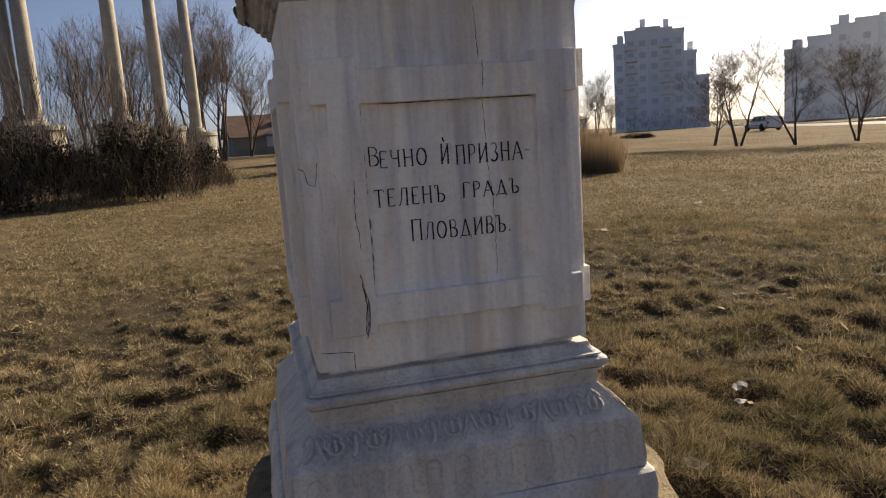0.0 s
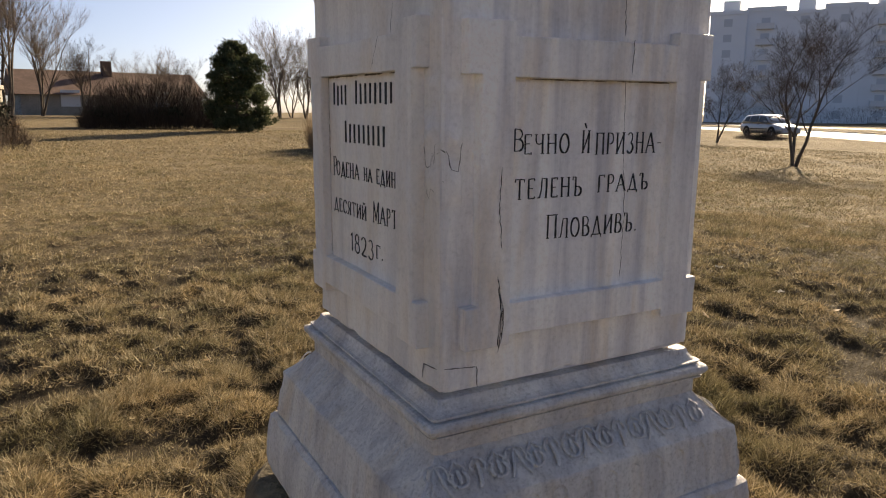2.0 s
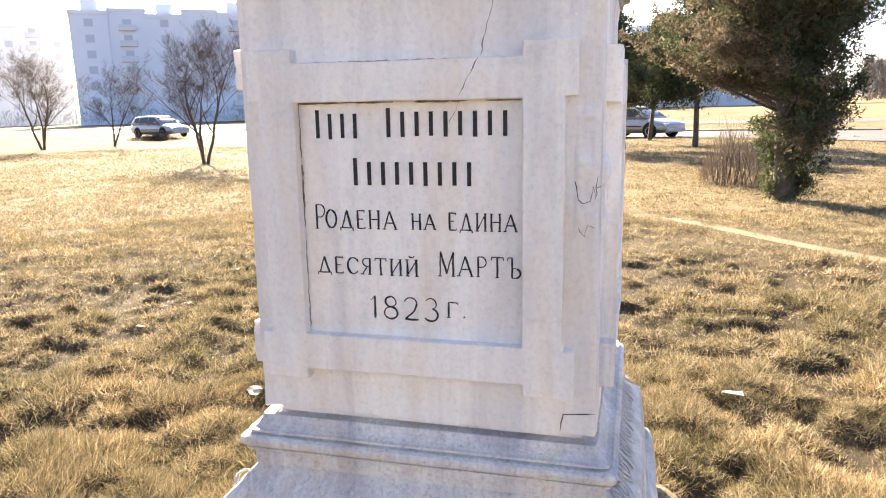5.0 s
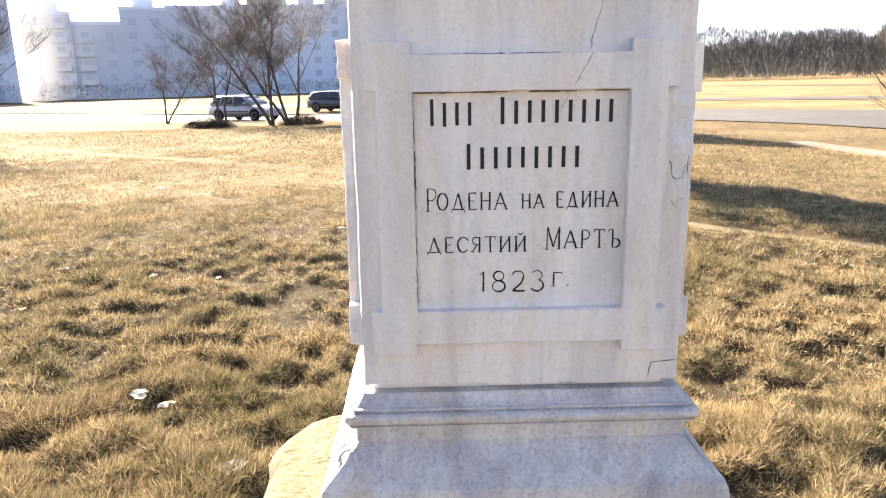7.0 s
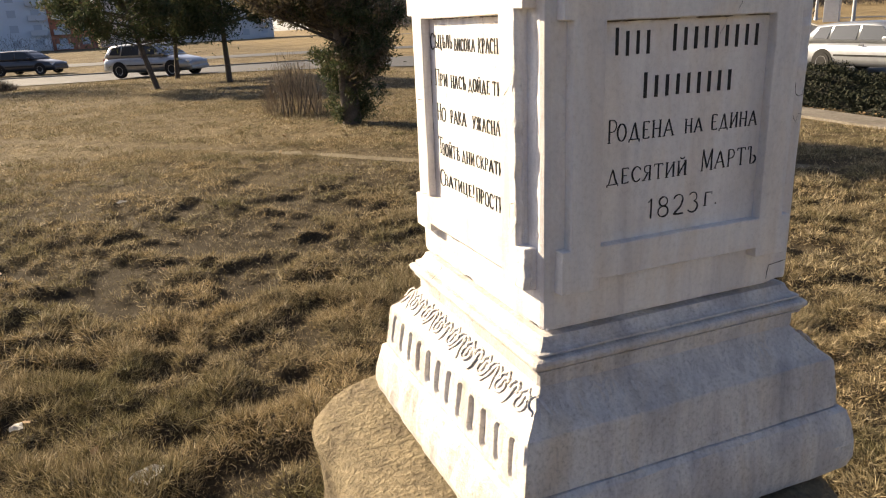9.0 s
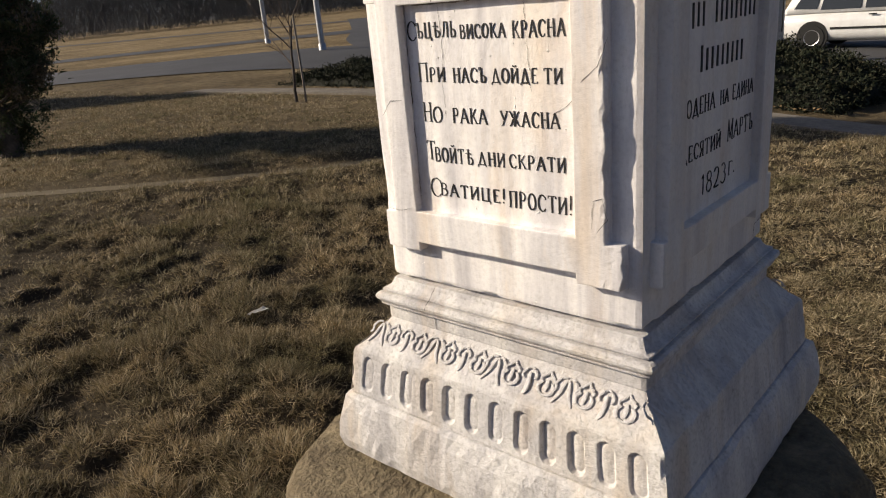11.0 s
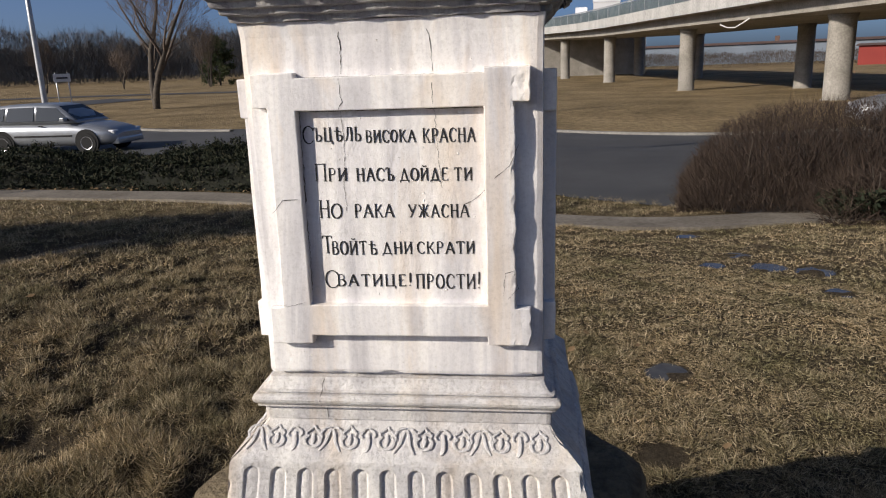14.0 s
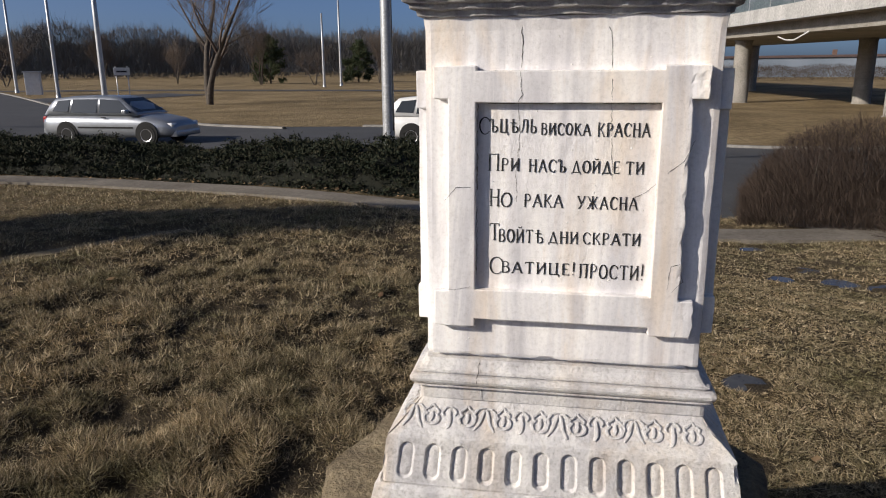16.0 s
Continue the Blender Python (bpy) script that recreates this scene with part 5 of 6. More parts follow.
# the dense brown thicket by the road, with evergreen strands at its foot
shrub("thicket", "dense reddish-brown leafless thicket beside the footpath", 4.75, 8.3, (4.9, 2.6, 1.36), -14, 85000, TWIG_RED, 0.19, 0.0027, 41, 0.6)
shrub("thicket", "dark tangled evergreen shrub at the end of the thicket", 4.6, 6.9, (2.2, 1.2, 0.8), -10, 5000, TWIG_RED, 0.3, 0.004, 42, 0.1, 7000, HEDGE_LEAF, 0.06)
# tall shrubs by the colonnade
shrub("bare_shrub", "tall leafless shrub in front of the colonnade", *at(164.8, 18.0), (5.8, 3.6, 3.6), 10, 9000, TWIG, 0.75, 0.005, 43, 1.2, 26000, HEDGE_LEAF, 0.09, "shrubs by the colonnade")
shrub("bare_shrub", "leafless shrub with dark glossy leaves low down", *at(170.8, 21.5), (4.2, 3.0, 2.6), 30, 6000, TWIG, 0.6, 0.005, 44, 1.0, 20000, HEDGE_LEAF, 0.09, "shrubs by the colonnade")
shrub("bare_shrub", "low leafless shrub with brown leaves at its edge", *at(174.0, 24.5), (2.6, 2.0, 1.5), 30, 4000, TWIG, 0.4, 0.006, 45, 0.8, 4000, DEAD_LEAF, 0.07, "shrubs by the colonnade")
shrub("red_shrub", "long dark shrub with reddish bare tops", *at(-173.4, 36), (6.4, 2.6, 2.3), 5, 16000, TWIG_RED, 0.6, 0.008, 46, 1.2, 9000, HEDGE_LEAF, 0.1)
shrub("pale_shrub", "small pale leafless shrub of thin upright stems", -12.6, 1.95, (1.3, 1.0, 1.15), 0, 800, TWIG_PALE, 0.5, 0.004, 47, 2.0)
for i, (az, d) in enumerate([(-100.5, 33.5), (-107.5, 34), (-127, 46), (-150, 60), (-154, 62)]):
    shrub("low_shrub", "low dark mound of shrub beside the road", *at(az, d), (2.6, 1.6, 0.6), i * 40, 1800, TWIG, 0.3, 0.006, 60 + i, 0.5, 2600, HEDGE_LEAF, 0.09, "low shrubs by the road")


def reed_bed():
    rng = np.random.default_rng(70)
    x, y = -8.0, -18.85
    t = thing("ornamental_grass", "bed of tall dry ornamental grass, straw brown, on the lawn", "grass", on_land(x, y, -0.02, 104))
    n = 15000
    u = rng.random((n, 2))
    p = np.zeros((n, 3))
    p[:, 0], p[:, 1] = (u[:, 0] - 0.5) * 6.6, (u[:, 1] - 0.5) * 1.9
    keep = (p[:, 0] / 3.3) ** 2 + (p[:, 1] / 0.95) ** 2 < 1
    p = p[keep]
    n = len(p)
    d = rng.normal(size=(n, 3)) * 0.16
    d[:, 2] = 1
    d[:, 1] += p[:, 1] * 0.12
    d[:, 0] += p[:, 0] * 0.05
    h = 1.72 * (0.5 + 0.5 * rng.random((n, 1))) * (1 - 0.25 * (p[:, :1] / 3.3) ** 2) * (0.9 + 0.12 * np.sin(p[:, :1] * 4.1) + 0.08 * np.sin(p[:, :1] * 9.7 + p[:, 1:2] * 5))
    a = rng.random(n) * 6.28
    s = np.stack([np.cos(a), np.sin(a), 0 * a], 1) * 0.007
    v = np.stack([p - s, p + s, p + d * h], 1).reshape(-1, 3)
    link("stems", tri_mesh("stems", v, REED), t)


reed_bed()


def low_hedge(label, x0, y0, x1, y1, depth, height, seed):
    """A spreading low juniper: near-black core that paints in the inner shade, and a coat of small needles."""
    rng = np.random.default_rng(seed)
    ln = math.hypot(x1 - x0, y1 - y0)
    cx, cy = (x0 + x1) / 2, (y0 + y1) / 2
    t = thing("low_hedge", label, "hedge", on_land(cx, cy, -0.02, math.degrees(math.atan2(y1 - y0, x1 - x0))), "low junipers by the footpath")
    nu, nv = 40, 14
    verts, faces = [], []
    for i in range(nu + 1):
        for j in range(nv + 1):
            u, v = i / nu * 2 - 1, j / nv * 2 - 1
            hgt = height * 0.95 * max(0, 1 - abs(u) ** 2.4) ** 0.6 * max(0, 1 - abs(v) ** 2.6) ** 0.6
            hgt *= 0.8 + 0.35 * noise.noise(Vector((u * ln * 0.6, v * 2, seed)))
            verts.append((u * ln / 2, v * depth / 2, hgt))
    for i in range(nu):
        for j in range(nv):
            a = i * (nv + 1) + j
            faces.append((a, a + nv + 1, a + nv + 2, a + 1))
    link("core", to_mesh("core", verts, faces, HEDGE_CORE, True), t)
    c = []
    V = np.array(verts)
    for k in range(int(ln * depth * 70)):
        b = V[rng.integers(len(V))] + rng.normal(size=3) * 0.05
        c.append(leaf_cloud(rng, b + [0, 0, 0.03], (0.17, 0.17, 0.1), 60, 0.045, 0.3, shell=0.1))
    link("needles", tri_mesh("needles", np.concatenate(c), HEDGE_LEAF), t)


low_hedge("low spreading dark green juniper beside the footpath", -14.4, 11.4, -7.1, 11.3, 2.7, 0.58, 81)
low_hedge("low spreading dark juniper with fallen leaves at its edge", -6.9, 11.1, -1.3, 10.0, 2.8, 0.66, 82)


def fallen_leaves():
    rng = np.random.default_rng(90)
    pts = []
    for (x0, y0, x1, y1, n) in ((-12, 9.5, -6.5, 9.6, 130), (-6.5, 9.6, -1.8, 8.6, 140), (-4, -4, 4, 4, 70), (-12, 0, -8, 4, 150)):
        for k in range(n):
            f = rng.random()
            x, y = x0 + (x1 - x0) * f + rng.normal() * 0.15, y0 + (y1 - y0) * (f if n in (130, 140) else rng.random()) + rng.normal() * 0.12
            if math.hypot(x, y) < 0.8:
                continue
            z = float(land(x, y)) + 0.055
            a, s = rng.random() * 6.28, 0.018 + 0.018 * rng.random()
            c = np.array([x, y, z])
            e1, e2 = np.array([math.cos(a), math.sin(a), rng.normal() * 0.3]) * s, np.array([-math.sin(a), math.cos(a), rng.normal() * 0.3]) * s
            pts += [c - e1, c + e2 * 0.6, c + e1, c - e1, c + e1, c - e2 * 0.6]
    tagged(link("fallen_leaves", tri_mesh("fallen_leaves", np.array(pts), DEAD_LEAF)), "scattered dry brown fallen leaves on the grass", "leaves", kind="stuff")


fallen_leaves()


PUDDLES = [(0.92, 2.08, 0.12, 0.12), (0.74, 1.24, 0.1, 0.1), (2.49, 4.43, 0.15, 0.16), (2.41, 3.78, 0.11, 0.11), (2.18, 4.55, 0.13, 0.13), (2.35, 5.33, 0.11, 0.11), (1.74, 4.57, 0.10, 0.10), (1.88, 6.08, 0.15, 0.15), (2.06, 4.97, 0.11, 0.11)]


def lawn_grass():
    """Dry grass: blades over mounds and hollows, long on the clumps and sparse between them."""
    rng = np.random.default_rng(7)
    out = []

    def clear(x, y):
        edge = np.interp(x, [p[0] for p in FOOTPATH], [p[1] for p in FOOTPATH])
        ok = ((y < edge - 0.42) | ((y > edge + 0.5) & (y < edge + 2.2) & (x > -0.6) & (x < 2.6))) & (np.hypot(x, y) > 0.5)
        for px, py, rx, ry in PUDDLES:
            ok &= np.hypot((x - px) / (rx * 0.98), (y - py) / (ry * 1.05)) > 1
        return ok & ~((x > 3.6) & (y < x * 0.9) & (y > -4 * x + 8))

    # inner and outer radius, blades per square metre, length, half width
    for r0, r1, dens, ln, wd in ((0.4, 2.7, 27000, 0.058, 0.00155), (2.7, 4.8, 11500, 0.060, 0.0022), (4.8, 9, 4200, 0.058, 0.0032), (9, 18, 1000, 0.058, 0.0052), (18, 34, 220, 0.07, 0.009)):
        n = int(math.pi * (r1 ** 2 - r0 ** 2) * dens)
        r = np.sqrt(r0 ** 2 + (r1 ** 2 - r0 ** 2) * rng.random(n))
        a = rng.random(n) * 2 * np.pi
        x, y = r * np.cos(a), r * np.sin(a)
        f = tufts(x, y)
        flat = trodden(x, y)
        k = clear(x, y) & (rng.random(n) < np.clip(0.10 + 1.2 * f + 0.8 * flat, 0, 1))
        x, y, f, flat = x[k], y[k], f[k], flat[k]
        n = len(x)
        # blades lean outwards, down the slope of their clump
        gx, gy = tufts(x + 0.02, y) - f, tufts(x, y + 0.02) - f
        head = np.arctan2(-gy, -gx) + rng.normal(0, 1.1, n)
        loose = rng.random(n)
        tilt = np.where(loose < 0.25 + 0.5 * flat, rng.normal(0.12, 0.14, n), np.clip(rng.normal(0.85, 0.33, n), 0.1, 1.45))
        size = ln * (0.35 + 0.75 * rng.random(n)) * (0.5 + 0.85 * f)
        wide = wd * (0.5 + 0.9 * rng.random(n))
        d = np.stack([np.cos(head) * np.cos(tilt), np.sin(head) * np.cos(tilt), np.sin(tilt)], 1)
        s = np.cross(d, rng.normal(size=(n, 3)))
        s /= np.linalg.norm(s, axis=1, keepdims=True)
        z = land(x, y) + mounds(x, y) - 0.02 * np.clip((12 - np.hypot(x, y)) / 6, 0, 1) + 0.008 * rng.random(n)
        p = np.stack([x, y, z], 1)
        out.append(np.stack([p - s * wide[:, None], p + s * wide[:, None], p + d * size[:, None]], 1).reshape(-1, 3))
    tagged(link("lawn_grass", tri_mesh("lawn_grass", np.concatenate(out), STRAW)), "matted dry straw-coloured grass blades in low tufts", "grass", kind="stuff")


lawn_grass()


# ---- built things round the lawn ----
GLASS_DARK, _n, _l, _p = material("dark_window_glass", 0.03, 0, 0.5)
_p.inputs["Base Color"].default_value = (0.03, 0.035, 0.04, 1)
RUBBER, _n, _l, _p = material("tyre_rubber", 0.85)
_p.inputs["Base Color"].default_value = (0.02, 0.02, 0.02, 1)
ALLOY, _n, _l, _p = material("wheel_alloy", 0.35, 0.9)
_p.inputs["Base Color"].default_value = (0.6, 0.6, 0.62, 1)
LAMP_CLEAR, _n, _l, _p = material("headlight_glass", 0.1, 0, 0.7)
_p.inputs["Base Color"].default_value = (0.75, 0.76, 0.78, 1)
LAMP_RED, _n, _l, _p = material("tail_light_red", 0.25)
_p.inputs["Base Color"].default_value = (0.35, 0.02, 0.02, 1)
SHEET_WHITE = speckled("white_sheet_metal", (0.68, 0.68, 0.67), (0.8, 0.8, 0.79), 3, 0.5, 30, bump_s=0.05)


def car_paint(name, col, metal):
    m, n, l, p = material(name, 0.32, metal, 0.5)
    d = noise_tex(n, l, 2.5, 5, 0.7)
    r = ramp(n, [(0.3, tuple(c * 0.82 for c in col)), (0.7, col)])
    l.new(d.outputs[0], r.inputs[0])
    l.new(r.outputs[0], p.inputs["Base Color"])
    p.inputs["Coat Weight"].default_value = 0.6
    return m


SILVER = car_paint("silver_car_paint", (0.40, 0.42, 0.45), 0.6)
WHITE_PAINT = car_paint("white_car_paint", (0.78, 0.78, 0.77), 0.0)
DARK_PAINT = car_paint("dark_blue_car_paint", (0.04, 0.05, 0.07), 0.3)


def loft(stations, mat, name):
    """Rings of equal length joined along the car, ends capped."""
    v, f = [], []
    n = len(stations[0])
    for ring in stations:
        v += ring
    for i in range(len(stations) - 1):
        for k in range(n):
            f.append((i * n + k, i * n + (k + 1) % n, (i + 1) * n + (k + 1) % n, (i + 1) * n + k))
    f += [tuple(range(n - 1, -1, -1)), tuple(range((len(stations) - 1) * n, len(stations) * n))]
    me = to_mesh(name, v, f, mat, False)
    bm = bmesh.new()
    bm.from_mesh(me)
    bmesh.ops.recalc_face_normals(bm, faces=bm.faces)
    bm.to_mesh(me)
    bm.free()
    return me


def wheel_meshes():
    out = []
    for r, w, mat, name in ((0.315, 0.2, RUBBER, "tyre"), (0.2, 0.21, ALLOY, "rim")):
        bm = bmesh.new()
        bmesh.ops.create_cone(bm, cap_ends=True, segments=24, radius1=r, radius2=r, depth=w, matrix=Matrix.Rotation(math.pi / 2, 4, "X"))
        es = [e for e in bm.edges if len(e.link_faces) == 2 and e.calc_face_angle() > 1]
        bmesh.ops.bevel(bm, geom=es, offset=0.03 if name == "tyre" else 0.015, segments=2, affect="EDGES")
        if name == "rim":
            caps = [f for f in bm.faces if len(f.verts) > 12]
            for c in caps:
                bmesh.ops.inset_individual(bm, faces=[c], thickness=0.06, depth=-0.02)
        me = bpy.data.meshes.new(name)
        bm.to_mesh(me)
        bm.free()
        me.materials.append(mat)
        out.append(me)
    return out


TYRE, RIM = wheel_meshes()


def side_y(z):
    """Half-width of a car's cabin at a height: the windows lean inwards."""
    return 0.775 - (z - 0.9) / 0.5 * 0.16


def car(label, x, y, heading, paint, estate=False, scale=1.0):
    """A car about 4.4 m long, its nose towards its own +x."""
    c = thing("car", label, "car", on_land(x, y, 0.035, heading, scale), "cars on the road")

    def ring(px, zb, zt, w):
        zc, hz = (zb + zt) / 2, (zt - zb) / 2
        out = []
        for k in range(20):
            a = 2 * math.pi * (k + 0.5) / 20
            ca, sa = math.cos(a), math.sin(a)
            out.append((px, math.copysign(abs(ca) ** 0.42, ca) * w, zc + math.copysign(abs(sa) ** 0.62, sa) * hz))
        return out

    tail = 0.93 if estate else 0.97
    st = [ring(-2.2, 0.40, 0.70, 0.70), ring(-2.15, 0.28, tail - 0.08, 0.79), ring(-2.0, 0.22, tail, 0.83), ring(-1.3, 0.19, 0.94, 0.86), ring(0.0, 0.19, 0.925, 0.865), ring(0.9, 0.19, 0.915, 0.86), ring(1.35, 0.19, 0.86, 0.855), ring(1.8, 0.22, 0.77, 0.82), ring(2.08, 0.26, 0.68, 0.74), ring(2.2, 0.34, 0.56, 0.62)]
    body = loft(st, paint, "body")
    body.polygons.foreach_set("use_smooth", [len(p.vertices) == 4 for p in body.polygons])
    link("body", body, c)
    roof = 1.43
    if estate:
        line = [(1.08, 0.9), (0.72, 1.17), (0.36, 1.37), (0.1, roof - 0.015), (-0.5, roof), (-1.3, roof - 0.02), (-1.78, roof - 0.07), (-1.95, 1.2), (-2.08, 0.9)]
    else:
        line = [(1.08, 0.9), (0.72, 1.17), (0.36, 1.37), (0.1, roof - 0.015), (-0.4, roof), (-0.85, roof - 0.05), (-1.2, 1.22), (-1.6, 0.95), (-1.66, 0.9)]
    rings = []
    for px, zt in line:
        zt = max(zt, 0.905)
        w, e = side_y(zt), min(0.06, (zt - 0.9) * 0.5)
        half = [(0.775, 0.88), (side_y(zt - e), zt - e), (w - 0.05, zt), (w * 0.5, zt + 0.018)]
        rings.append([(px, -q, z) for q, z in half] + [(px, q, z) for q, z in half[::-1]])
    cabin = loft(rings, paint, "roof")
    cabin.polygons.foreach_set("use_smooth", [len(p.vertices) == 4 for p in cabin.polygons])
    link("roof", cabin, c)

    def pane(name, corners, lift):
        """A thin window let into the cabin, lifted outwards by a few millimetres."""
        bm = bmesh.new()
        out = [bm.verts.new(Vector(p) + Vector(lift)) for p in corners]
        inn = [bm.verts.new(Vector(p) - Vector(lift)) for p in corners]
        bm.faces.new(out)
        bm.faces.new(inn[::-1])
        for i in range(4):
            bm.faces.new((out[i], inn[i], inn[(i + 1) % 4], out[(i + 1) % 4]))
        bmesh.ops.recalc_face_normals(bm, faces=bm.faces)
        part(name, bm, GLASS_DARK, c, "dark tinted window")

    sides = [[(0.86, 0.95), (0.40, 1.31), (-0.22, 1.345), (-0.22, 0.95)], [(-0.31, 0.95), (-0.31, 1.345), (-0.98, 1.33), (-1.16, 0.95)]]
    if estate:
        sides[1] = [(-0.31, 0.95), (-0.31, 1.345), (-1.14, 1.335), (-1.20, 0.95)]
        sides.append([(-1.29, 0.97), (-1.23, 1.33), (-1.66, 1.29), (-1.82, 0.99)])
    for s in (-1, 1):
        for q in sides:
            pane("side_window", [(px, s * side_y(z), z) for px, z in q], (0, 0.012 * s, 0.004))
    pane("windscreen", [(1.0, -0.70, 0.963), (1.0, 0.70, 0.963), (0.42, 0.55, 1.348), (0.42, -0.55, 1.348)], (0.012, 0, 0.016))
    if estate:
        pane("rear_window", [(-1.825, -0.56, 1.32), (-1.825, 0.56, 1.32), (-1.99, 0.66, 1.09), (-1.99, -0.66, 1.09)], (-0.02, 0, 0.01))
    else:
        pane("rear_window", [(-0.93, -0.56, 1.345), (-0.93, 0.56, 1.345), (-1.52, 0.68, 1.012), (-1.52, -0.68, 1.012)], (-0.014, 0, 0.02))
    for s in (-1, 1):
        bm = bmesh.new()
        box(bm, 0.66, min(0.78 * s, 0.96 * s), 0.93, 0.80, max(0.78 * s, 0.96 * s), 1.05, 0.03)
        part("mirror", bm, paint, c)
        bm = bmesh.new()
        box(bm, -0.92, s * 0.866 - 0.008, 0.50, 0.92, s * 0.866 + 0.008, 0.55)
        part("side_strip", bm, RUBBER, c)
        bm = bmesh.new()
        box(bm, 1.93, s * 0.58 - 0.14, 0.53, 2.13, s * 0.58 + 0.14, 0.66, 0.04)
        part("headlight", bm, LAMP_CLEAR, c)
        bm = bmesh.new()
        box(bm, -2.19, s * 0.66 - 0.09, 0.62, -2.06, s * 0.66 + 0.09, 0.84, 0.03)
        part("tail_light", bm, LAMP_RED, c)
        bm = bmesh.new()
        box(bm, -0.10, s * 0.868 - 0.012, 0.80, 0.06, s * 0.868 + 0.012, 0.83)
        part("door_handle", bm, RUBBER, c)
    bm = bmesh.new()
    box(bm, 1.98, -0.66, 0.25, 2.23, 0.66, 0.44, 0.06)
    part("front_bumper", bm, paint, c)
    bm = bmesh.new()
    box(bm, -2.25, -0.72, 0.30, -2.05, 0.72, 0.5, 0.06)
    part("rear_bumper", bm, paint, c)
    for px in (-1.32, 1.35):
        for s in (-1, 1):
            w = link("wheel", TYRE, c, "", Matrix.Translation((px, s * 0.785, 0.315)))
            link("rim", RIM, w)
            bm = bmesh.new()
            bmesh.ops.create_cone(bm, cap_ends=True, segments=20, radius1=0.36, radius2=0.36, depth=0.04, matrix=Matrix.Translation((px, s * 0.848, 0.345)) @ Matrix.Rotation(math.pi / 2, 4, "X"))
            part("wheel_arch", bm, RUBBER, c)
    return c


car("silver estate car driving on the asphalt road", -13.6, 19.0, -2, SILVER, True)
car("white hatchback car driving on the asphalt road", -2.7, 17.2, -6, WHITE_PAINT, True, 0.9)
car("blue-grey car half hidden behind the brown thicket", 11.3, 19.6, 172, SILVER, True)
car("silver estate car on the far road", *at(-104.6, 43), 62, SILVER, True)
car("silver estate car on the far road beyond the pines", -34.5, 0.3, 52, SILVER, True)
car("pale silver car on the far road", *at(-126.5, 52), 72, SILVER, True)
car("white car catching the sun on the far road", *at(-141.2, 74), -100, WHITE_PAINT, True)
car("dark car on the farther carriageway", -50.8, -6.6, 60, DARK_PAINT, True)


def pole(name, label, x, y, h, r, arm=0.0, group="street poles", mat=STEEL):
    p = thing(name, label, "pole", on_land(x, y, -0.05), group)
    t = Tubes()
    t.line([(0, 0, 0), (0, 0, h * 0.5), (0, 0, h)], [r, r * 0.85, r * 0.62], 12)
    link("shaft", t.mesh("shaft", mat), p)
    t = Tubes()
    t.line([(0, 0, 0), (0, 0, 0.35), (0, 0, 0.36)], [r * 1.25, r * 1.25, r], 12)
    link("collar", t.mesh("collar", mat), p)
    return p


pole("street_pole", "tall grey steel pole beside the far kerb", -25.5, 35.5, 9.5, 0.16)
pole("street_pole", "tall grey steel pole by the field road", -40.2, 50.9, 9.5, 0.15)
pole("street_pole", "tall grey steel pole by the field road", -51.4, 59.9, 9.5, 0.15)
pole("street_pole", "tall thick steel pole with a hanging cable beside the road", -3.75, 13.4, 9.5, 0.13)
pole("street_pole", "tall grey steel pole across the road", -3.9, 27.5, 9.5, 0.15)
pole("street_pole", "slim pale post in the distant field", -31, 88.4, 9.0, 0.17)
pole("street_pole", "slim pale post in the distant field", -30.5, 93.8, 12.0, 0.17)
pole("street_pole", "tall grey steel pole at the road bend", -24.6, 20.1, 9.5, 0.13)
pole("street_pole", "tall grey steel pole beyond the road bend", -39.3, 28.0, 9.5, 0.15)
pole("street_pole", "slim grey post behind the thicket", 5.9, 10.2, 1.9, 0.03)


def sign_board():
    s = thing("road_sign", "small white board on two thin posts", "sign", on_land(-24.9, 36.4, -0.02, 32))
    for px in (-0.3, 0.3):
        t = Tubes()
        t.line([(px, 0, 0), (px, 0, 1.2), (px, 0, 2.5)], [0.03, 0.03, 0.03], 6)
        link("post", t.mesh("post", STEEL), s)
    bm = bmesh.new()
    box(bm, -0.42, -0.03, 2.0, 0.42, 0.0, 2.42, 0.01)
    part("board", bm, SHEET_WHITE, s)
    bm = bmesh.new()
    box(bm, -0.28, -0.036, 2.16, 0.28, -0.028, 2.25)
    part("sign_bar", bm, PAINT_BLACK, s)


sign_board()
cab = thing("cabinet", "white metal cabinet beside a pole in the field", "cabinet", on_land(-46, 55.5, 0, 30))
_b = bmesh.new()
box(_b, -0.6, -0.4, 0, 0.6, 0.4, 1.9, 0.03)
part("body", _b, SHEET_WHITE, cab)
_b = bmesh.new()
box(_b, -0.7, -0.5, 1.9, 0.7, 0.5, 2.0, 0.02)
part("roof", _b, STEEL, cab)


def cable(label, a, b, sag, r=0.012, cat="cable"):
    t = Tubes()
    A, B = Vector(a), Vector(b)
    pts = []
    for i in range(13):
        f = i / 12
        p = A.lerp(B, f)
        p.z -= sag * 4 * f * (1 - f)
        pts.append(tuple(p))
    t.line(pts, [r] * 13, 4)
    tagged(link("cable", t.mesh("cable", RUBBER)), label, cat, "overhead cables")


cable("thin dark overhead cable between poles", (-25.5, 35.5, 8.2), (-40.2, 50.9, 8.2), 0.5)
cable("thin dark overhead cable between poles", (-40.2, 50.9, 8.2), (-51.4, 59.9, 8.4), 0.4)
cable("thin dark overhead cable between poles", (-25.5, 35.5, 8.0), (-24.6, 20.1, 8.0), 0.3)
